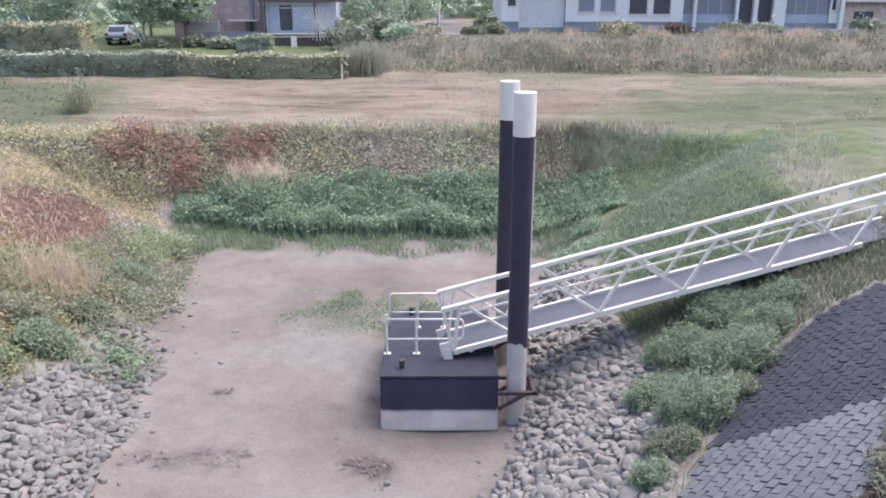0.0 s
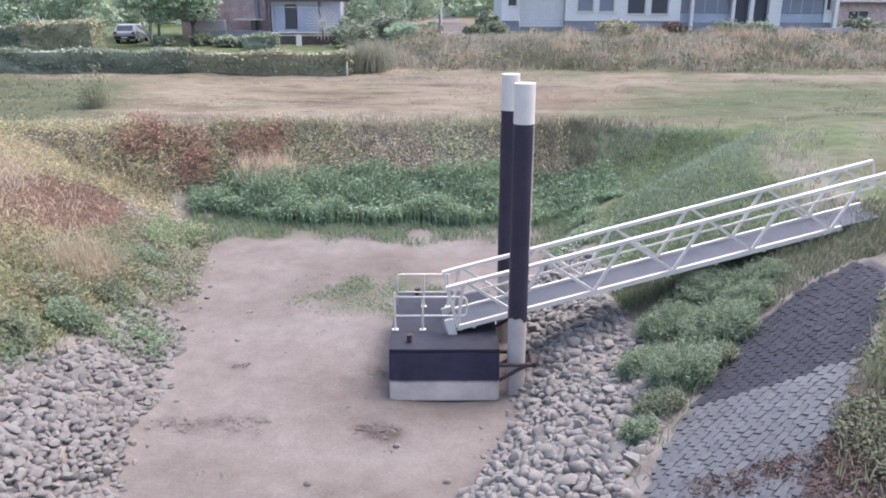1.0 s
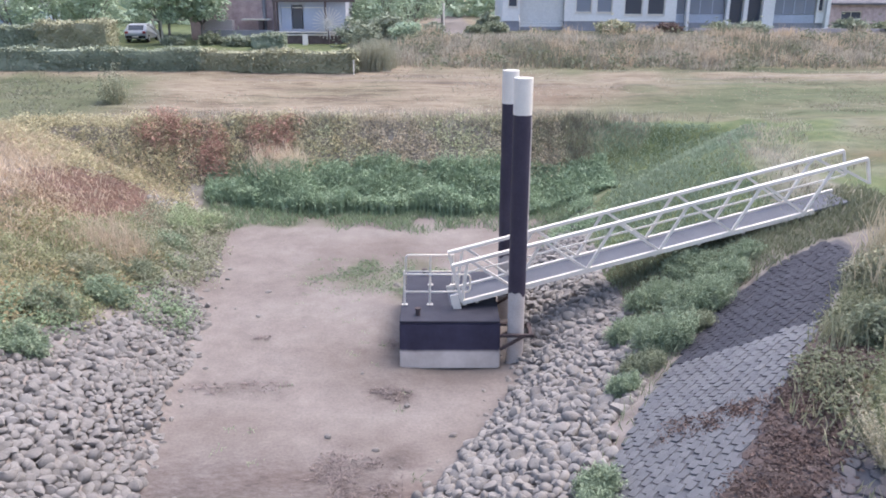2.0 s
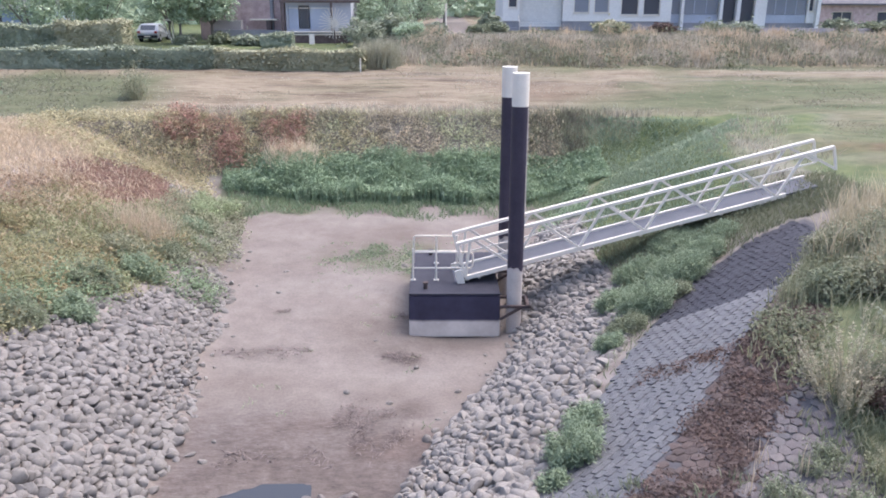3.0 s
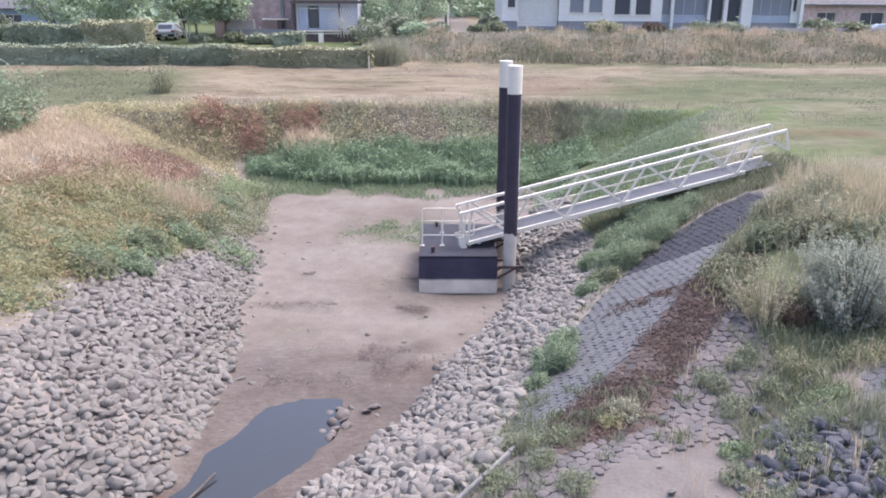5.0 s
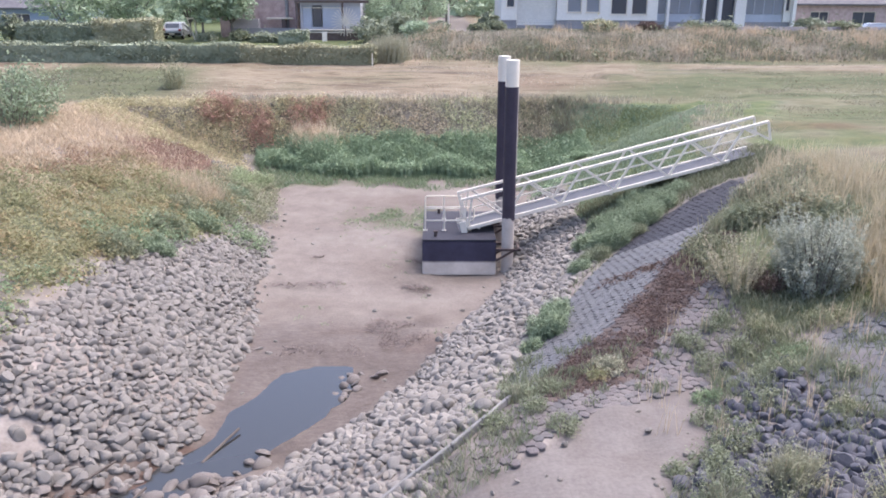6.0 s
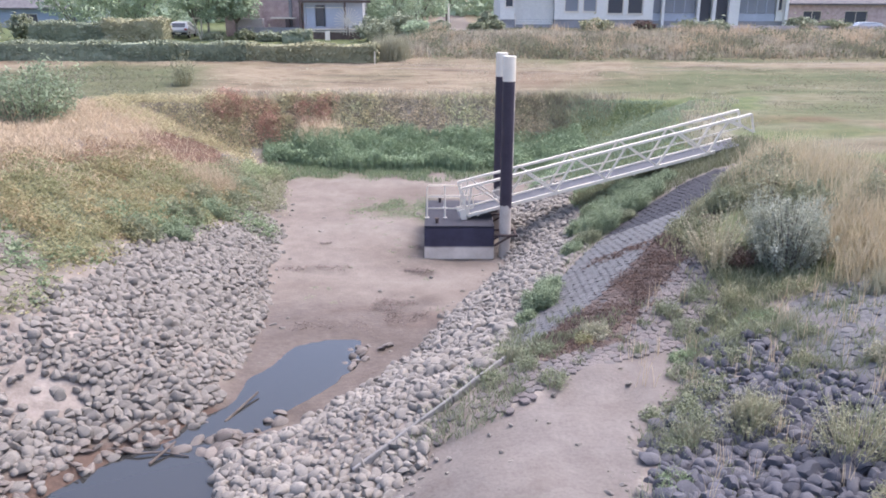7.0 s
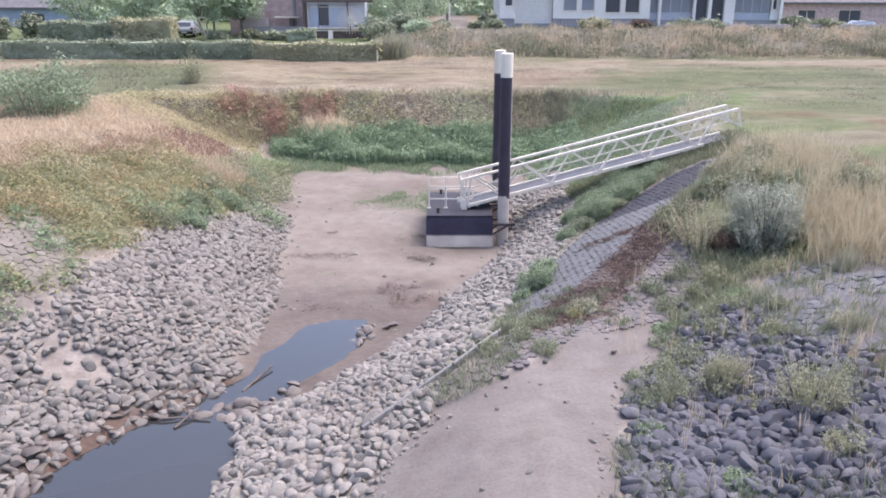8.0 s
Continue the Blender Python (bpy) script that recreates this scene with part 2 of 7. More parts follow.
ROOF = plain("roof_tile", (0.108, 0.102, 0.108), (0.18, 0.168, 0.168), 0.85, 0, 2.0, 0.4)
CONCRETE = plain("weathered_concrete", (0.183, 0.176, 0.168), (0.232, 0.219, 0.208), 0.9, 0, 4.0, 0.4)
DRIVE = plain("pale_drive", (0.36, 0.32, 0.31), (0.46, 0.42, 0.40), 0.9, 0, 0.6, 0.3)
CAR_PAINT = plain("pale_car_paint", (0.33, 0.342, 0.372), (0.36, 0.372, 0.396), 0.3, 0.2, 1.0, 0.0, 0.5)
RUBBER = plain("rubber", (0.02, 0.02, 0.02), (0.035, 0.035, 0.035), 0.9)
LAMP_RED = plain("red_lens", (0.25, 0.02, 0.02), (0.32, 0.03, 0.03), 0.3)
BARK = plain("bark", (0.12, 0.10, 0.085), (0.22, 0.19, 0.165), 0.9, 0, 4.0, 0.6)
HOUSE_BLUE = plain("blue_grey_wall", (0.24, 0.28, 0.34), (0.30, 0.34, 0.40), 0.8, 0, 0.6, 0.1)
PANE = glass_material("window_glass", (0.10, 0.11, 0.13))
PANE_PALE = glass_material("curtained_glass", (0.34, 0.36, 0.40))

REED = foliage("reed_leaf", [(0.118, 0.194, 0.0771), (0.203, 0.289, 0.128), (0.153, 0.24, 0.101), (0.346, 0.432, 0.236)])
LUSH = foliage("weed_leaf", [(0.0878, 0.149, 0.0527), (0.176, 0.245, 0.0878), (0.123, 0.194, 0.079), (0.298, 0.333, 0.158)])
BRAMBLE = foliage("bramble_leaf", [(0.171, 0.172, 0.0509), (0.226, 0.222, 0.0699), (0.195, 0.193, 0.057), (0.276, 0.249, 0.0826)],
                  [(0.274, 0.203, 0.0556), (0.202, 0.193, 0.0515), (0.325, 0.213, 0.071), (0.183, 0.193, 0.0556)], 0.45)
AUTUMN = foliage("autumn_leaf", [(0.307, 0.193, 0.0844), (0.242, 0.167, 0.0654), (0.352, 0.247, 0.114), (0.216, 0.167, 0.0654)],
                 [(0.252, 0.141, 0.0654), (0.307, 0.177, 0.0844), (0.216, 0.123, 0.0577), (0.36, 0.247, 0.124)], 0.4)
RED_SHRUB = foliage("red_leaf", [(0.352, 0.149, 0.094), (0.415, 0.204, 0.132), (0.312, 0.176, 0.094), (0.259, 0.111, 0.0752)])
STRAW = foliage("straw", [(0.418, 0.296, 0.158), (0.509, 0.375, 0.212), (0.373, 0.268, 0.144), (0.587, 0.451, 0.273)], thin=0.35)
STRAW_GREEN = foliage("straw_and_grass", [(0.37, 0.303, 0.19), (0.464, 0.387, 0.251), (0.226, 0.19, 0.125), (0.31, 0.261, 0.167)],
                      [(0.167, 0.185, 0.0834), (0.238, 0.226, 0.107), (0.131, 0.119, 0.0715), (0.321, 0.261, 0.143)], 0.22)
SAGE = foliage("sage_leaf", [(0.121, 0.145, 0.0634), (0.166, 0.187, 0.0835), (0.143, 0.169, 0.072), (0.198, 0.212, 0.104)],
               [(0.106, 0.144, 0.0553), (0.15, 0.178, 0.0763), (0.194, 0.203, 0.0965), (0.123, 0.153, 0.0622)], 0.8)
FIELD_BLADE = foliage("field_blade", [(0.234, 0.179, 0.117), (0.281, 0.226, 0.156), (0.211, 0.179, 0.109), (0.312, 0.257, 0.179)],
                      [(0.172, 0.172, 0.0936), (0.218, 0.203, 0.117), (0.25, 0.218, 0.14), (0.195, 0.187, 0.101)], 0.15)
TURF = foliage("turf", [(0.138, 0.172, 0.0575), (0.218, 0.23, 0.092), (0.299, 0.265, 0.127), (0.172, 0.196, 0.069)])
SLOPE_GREEN = foliage("slope_weed", [(0.203, 0.251, 0.0984), (0.314, 0.347, 0.144), (0.407, 0.387, 0.18), (0.239, 0.269, 0.117)],
                      [(0.369, 0.269, 0.153), (0.497, 0.387, 0.215), (0.276, 0.231, 0.126), (0.553, 0.465, 0.25)], 0.3)
OLIVE = foliage("olive_scrub", [(0.321, 0.282, 0.11), (0.439, 0.363, 0.15), (0.27, 0.245, 0.0978), (0.541, 0.422, 0.189)])
SIDE_GREEN = foliage("side_bank_weed", [(0.137, 0.202, 0.1), (0.186, 0.242, 0.121), (0.161, 0.223, 0.11), (0.217, 0.261, 0.137)])
TIP = foliage("cream_tip", [(0.29, 0.251, 0.134), (0.344, 0.293, 0.16), (0.237, 0.209, 0.103), (0.396, 0.334, 0.202)])
CLUMP = foliage("clump_leaf", [(0.12, 0.175, 0.0782), (0.184, 0.244, 0.11), (0.147, 0.207, 0.092), (0.267, 0.308, 0.161)])
CORNER = foliage("corner_leaf", [(0.19, 0.24, 0.085), (0.27, 0.32, 0.12), (0.22, 0.275, 0.1), (0.34, 0.37, 0.16)])
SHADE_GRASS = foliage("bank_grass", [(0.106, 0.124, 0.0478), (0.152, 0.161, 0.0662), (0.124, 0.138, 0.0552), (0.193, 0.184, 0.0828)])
DEBRIS = foliage("dead_leaf", [(0.08, 0.056, 0.0473), (0.144, 0.098, 0.081), (0.112, 0.077, 0.0607), (0.208, 0.14, 0.108)], thin=0.05)
TURF_PALE = foliage("pale_turf", [(0.112, 0.118, 0.0592), (0.142, 0.139, 0.071), (0.165, 0.151, 0.0858), (0.124, 0.127, 0.0651)])
RUSSET = foliage("russet_weed", [(0.0857, 0.0428, 0.0291), (0.125, 0.0673, 0.0436), (0.0627, 0.0337, 0.0255), (0.148, 0.0918, 0.0581)])
MEADOW = foliage("meadow_blade", [(0.192, 0.202, 0.0848), (0.259, 0.239, 0.117), (0.163, 0.184, 0.0762), (0.346, 0.285, 0.152)])
RUSSET_RED = foliage("russet_cover", [(0.228, 0.112, 0.0627), (0.285, 0.156, 0.0851), (0.19, 0.0972, 0.0582), (0.314, 0.194, 0.112)])
CREAM_STRAW = foliage("cream_straw", [(0.58, 0.44, 0.26), (0.66, 0.53, 0.34), (0.50, 0.38, 0.22), (0.70, 0.58, 0.40)], thin=0.4)
SILVER = foliage("silver_leaf", [(0.216, 0.238, 0.156), (0.294, 0.311, 0.216), (0.242, 0.259, 0.173), (0.415, 0.424, 0.329)], thin=0.3)
PALE_STRAW = foliage("pale_straw", [(0.371, 0.291, 0.146), (0.448, 0.353, 0.191), (0.312, 0.256, 0.122), (0.517, 0.406, 0.238)], thin=0.35)
CREAM = foliage("cream_leaf", [(0.385, 0.349, 0.221), (0.303, 0.285, 0.166), (0.23, 0.221, 0.11), (0.459, 0.422, 0.294)])
HEDGE = foliage("hedge_leaf", [(0.114, 0.138, 0.0775), (0.23, 0.26, 0.141), (0.172, 0.198, 0.106), (0.325, 0.32, 0.176)], thin=0.15)
HEDGE_PALE = foliage("pale_hedge_leaf", [(0.211, 0.211, 0.0896), (0.318, 0.293, 0.14), (0.254, 0.248, 0.109), (0.402, 0.334, 0.179)], thin=0.15)
TREE_LEAF = foliage("tree_leaf", [(0.16, 0.23, 0.124), (0.304, 0.391, 0.214), (0.214, 0.304, 0.16), (0.428, 0.516, 0.285)])

# ---- plan of the ground ----
def soft_step(a, b, v):
    u = np.clip((v - a) / (b - a), 0, 1)
    return u * u * (3 - 2 * u)


def toe_left(y):
    return np.interp(y, [-25, -6, 0, 2.5, 5, 9.5, 14, 18, 22, 27, 31], [-15, -11, -8.9, -7.3, -5.4, -5.6, -5.9, -6.4, -7.0, -8.0, -8.8])


def toe_right(y):
    return np.interp(y, [-25, 0, 2.5, 3.5, 5.2, 6.6, 8.2, 11.2, 13.4, 15, 18, 22, 27, 32],
                     [-5.0, -4.2, -4.3, -3.0, -1.9, -0.9, -0.2, 1.05, 2.0, 2.7, 2.8, 3.4, 4.9, 8])


def pond(x, y):
    """Metres inside the water's edge (negative: on the mud)."""
    left = np.interp(y, [-25, -6, -0.3, 0.5, 1.3, 2.65, 3.3, 3.7, 4.2, 5.1, 6.7, 8.2, 8.8], [-14, -10, -8.3, -8.15, -7.9, -6.85, -5.85, -5.8, -5.65, -4.95, -4.65, -3.95, -2.95])
    right = np.interp(y, [-25, -0.4, 0.05, 0.94, 2.3, 3.2, 3.75, 4.17, 5.2, 6.17, 7.4, 8.8], [-4.5, -4.2, -4.0, -4.05, -4.35, -4.75, -4.15, -3.75, -3.1, -2.55, -2.2, -2.25])
    return np.minimum(np.minimum(x - left, right - x), 8.72 - y)


def soft_max(a, b, k=0.25):
    h = np.clip(0.5 + 0.5 * (a - b) / k, 0, 1)
    return b + (a - b) * h + k * h * (1 - h)


def ground_height(x, y):
    x, y = np.asarray(x, float), np.asarray(y, float)
    p = pond(x, y)
    mud = np.where(p > 0, -0.22 - 0.16 * np.minimum(p, 2.0), -0.22 + 0.02 * np.minimum(-p, 3.0)) + 0.036 * np.clip(y - 14, 0, 14)
    mud = mud - 0.12 * (1 - soft_step(0.75, 1.25, np.hypot((x - 1.1) / 2.0, (y - 17.8) / 2.5)))
    d = toe_left(y) - x
    w = soft_step(2, 7, y)
    left = (1 - w) * np.interp(d, [-8, -0.5, 0, 3, 6, 9, 12, 30], [-3, -0.55, -0.1, 0.75, 2.0, 3.2, 3.8, 4.0]) + w * np.interp(
        d, [-8, -0.5, 0, 1.2, 4, 6.4, 9, 30], [-3, -0.5, -0.08, 0.62, 1.85, 2.9, 3.75, 3.95])
    d = x - toe_right(y)
    d = d * (1 + 0.4 * soft_step(19, 26, y))
    w = soft_step(3.0, 9.5, y)
    right = (1 - w) * np.interp(d, [-8, -0.5, 0, 5, 6, 9.3, 12.3, 17, 30], [-3, -0.5, -0.08, 1.82, 2.02, 2.16, 3.15, 4.0, 4.1]) + w * np.interp(
        d, [-8, -0.5, 0, 1.2, 3, 6.3, 9.0, 14, 30], [-3, -0.4, -0.04, 0.7, 1.45, 2.9, 3.75, 4.05, 4.1])
    bend = 0.035 * np.clip(np.abs(x + 1) - 5, 0, 7) ** 2
    far = np.interp(y + bend, [10, 27.5, 29.5, 31, 33.4, 36, 46], [-3, 0.3, 0.65, 1.35, 3.6, 3.85, 4.85])
    z = soft_max(soft_max(mud, left), right)
    z = soft_max(z, far, 0.25 + 2.6 * np.clip((3.4 - np.maximum(z, far)) / 2.0, 0, 1) * soft_step(4.5, 7.5, x))
    house_side = soft_step(-4.5, 0.5, x)
    rise = house_side * np.interp(y, [46, 48, 54, 57, 64, 70], [0, 0.25, 1.4, 1.6, 1.5, 1.6]) + (1 - house_side) * np.interp(y, [46, 50, 62, 80], [0, 0.2, 0.5, 0.7])
    rise = rise - 0.9 * soft_step(30, 33, x) * soft_step(57.5, 60.5, y)
    return z + rise
# ---- end of the plan ----


def value_noise(x, y, scale, seed):
    """Smooth random values from 0 to 1 over the plan."""
    x, y = np.asarray(x, float) * scale, np.asarray(y, float) * scale
    table = np.random.default_rng(seed).random((256, 256))
    i, j = np.floor(x).astype(int), np.floor(y).astype(int)
    u, v = x - i, y - j
    u, v = u * u * (3 - 2 * u), v * v * (3 - 2 * v)
    at = lambda a, b: table[a % 256, b % 256]
    return (at(i, j) * (1 - u) + at(i + 1, j) * u) * (1 - v) + (at(i, j + 1) * (1 - u) + at(i + 1, j + 1) * u) * v


def inside(v, a, b, soft=0.3):
    return soft_step(a - soft, a + soft, v) * (1 - soft_step(b - soft, b + soft, v))


def spot(x, y, cx, cy, rx, ry):
    return 1 - soft_step(0.5, 1.1, np.hypot((x - cx) / rx, (y - cy) / ry))


# lines of the plan on the near bank: riprap's upper edge, the paved slope, the russet band, the sandy path, the basalt
def riprap_top(y):
    return np.interp(y, [-12, -2, 0.3, 3, 5.5, 7.3, 9.7, 12.5, 16, 20, 25], [-2.5, -1.3, -0.3, 1.3, 1.75, 2.6, 3.95, 4.95, 5.7, 5.6, 5.5])


def slope_low(x):
    return np.interp(x, [1.2, 1.95, 3.5, 4.7, 6, 7.2, 8.5, 10.1], [5, 6.1, 8.6, 10.8, 12.65, 14.3, 15.2, 15.9])


def slope_high(x):
    return np.interp(x, [1.4, 2.2, 3.43, 4.44, 5.87, 6.3, 8.0, 9, 10.5], [3.0, 3.9, 5.25, 6.5, 8.45, 8.8, 11.2, 12.6, 15])


def edging(y):
    return np.interp(y, [-0.2, 0.3, 0.62, 1.25, 1.8, 2.9, 5.0], [-1.9, -1.3, -0.84, -0.05, 0.7, 1.5, 2.1])


# where the darker blocks of the slope begin
def darker_from(x):
    return np.interp(x, [1.0, 4.5, 5.5, 6.6, 8.1, 10.5], [10.5, 11.6, 11.7, 11.42, 11.35, 11.6])


def band_high(x):
    return np.interp(x, [2, 3.2, 4.2, 4.7, 5.95, 6.6, 7.6], [2.5, 2.8, 3.4, 4.4, 6.2, 7.1, 8.8])


def path_edge(x):
    return np.interp(x, [-1.6, -1.3, -0.1, 1, 1.9, 2.9, 3.7, 4.7, 5.2], [-6, -1.9, 0.3, 0.6, 1.2, 2.3, 2.5, 3.0, 3.0])


def basalt_right(y):
    return np.interp(y, [-9, -2.3, -0.5, 0.8, 2.2, 3.2, 4.6], [9.4, 8.2, 7.75, 7.1, 6.8, 7.0, 7.2])


def on_upper(x, y):
    """The block paving above the dark stones."""
    return soft_step(-0.1, 0.4, x - basalt_right(y)) * (1 - soft_step(-0.2, 0.2, y - np.interp(x, [6.8, 7.4, 8.3, 9.4, 10.6, 13], [2.6, 3.3, 4.5, 4.5, 4.0, 3.4])))


def basalt_left(y):
    return np.interp(y, [-12, -3.4, -1.9, -0.2, 1, 3.3, 4.4], [2.6, 2.9, 3.2, 3.8, 4.9, 5.7, 7.0])


def field_track(x):
    return np.interp(x, [-14, 0, 3, 7.6, 14, 24, 40], [44.2, 44.0, 43.6, 42.4, 42.4, 43.9, 46])


def olive_top(y):
    return np.interp(y, [3, 5, 11, 15, 17.3, 20.75, 24, 28], [7.0, 8.2, 8.4, 7.7, 5.75, 4.5, 3.6, 3.0])


def orange_top(y):
    return np.interp(y, [5, 11, 17, 18.2, 19, 24, 30], [10.6, 10.4, 9.6, 8.6, 7.6, 6.8, 6.0])


def riprap_reach(y):
    return np.interp(y, [-12, 3, 5, 7, 12.8, 15, 17, 22, 28], [6.5, 4.6, 4.6, 4.4, 3.8, 2.6, 1.9, 1.5, 1.2])


def mesh_object(name, verts, tris, mat, smooth=False, parent=None, crease=0):
    """One mesh object from arrays of vertices and of faces that have equally many corners."""
    me = bpy.data.meshes.new(name)
    verts, tris = np.asarray(verts, np.float32), np.asarray(tris, np.int32)
    me.vertices.add(len(verts))
    me.vertices.foreach_set("co", verts.ravel())
    me.loops.add(tris.size)
    me.loops.foreach_set("vertex_index", tris.ravel())
    me.polygons.add(len(tris))
    me.polygons.foreach_set("loop_start", np.arange(0, tris.size, tris.shape[1], dtype=np.int32))
    me.polygons.foreach_set("use_smooth", np.full(len(tris), smooth))
    me.update(calc_edges=True)
    if crease:
        # hard edges where two faces meet at more than crease degrees
        a, b, c = (verts[tris[:, i]] for i in range(3))
        normal = np.cross(b - a, c - a)
        normal /= np.linalg.norm(normal, axis=1)[:, None] + 1e-9
        edge = np.zeros(tris.size, np.int32)
        me.loops.foreach_get("edge_index", edge)
        order = np.argsort(edge, kind="stable")
        pair = (order // 3).reshape(-1, 2)
        hard = (normal[pair[:, 0]] * normal[pair[:, 1]]).sum(1) < math.cos(radians(crease))
        me.attributes.new("sharp_edge", "BOOLEAN", "EDGE").data.foreach_set("value", hard)
    me.materials.append(mat)
    ob = new(name, me)
    ob.parent = parent
    return ob


def lines(*stretches):
    out = [np.arange(a, b, s) for a, b, s in stretches]
    return np.concatenate(out + [[stretches[-1][1]]])


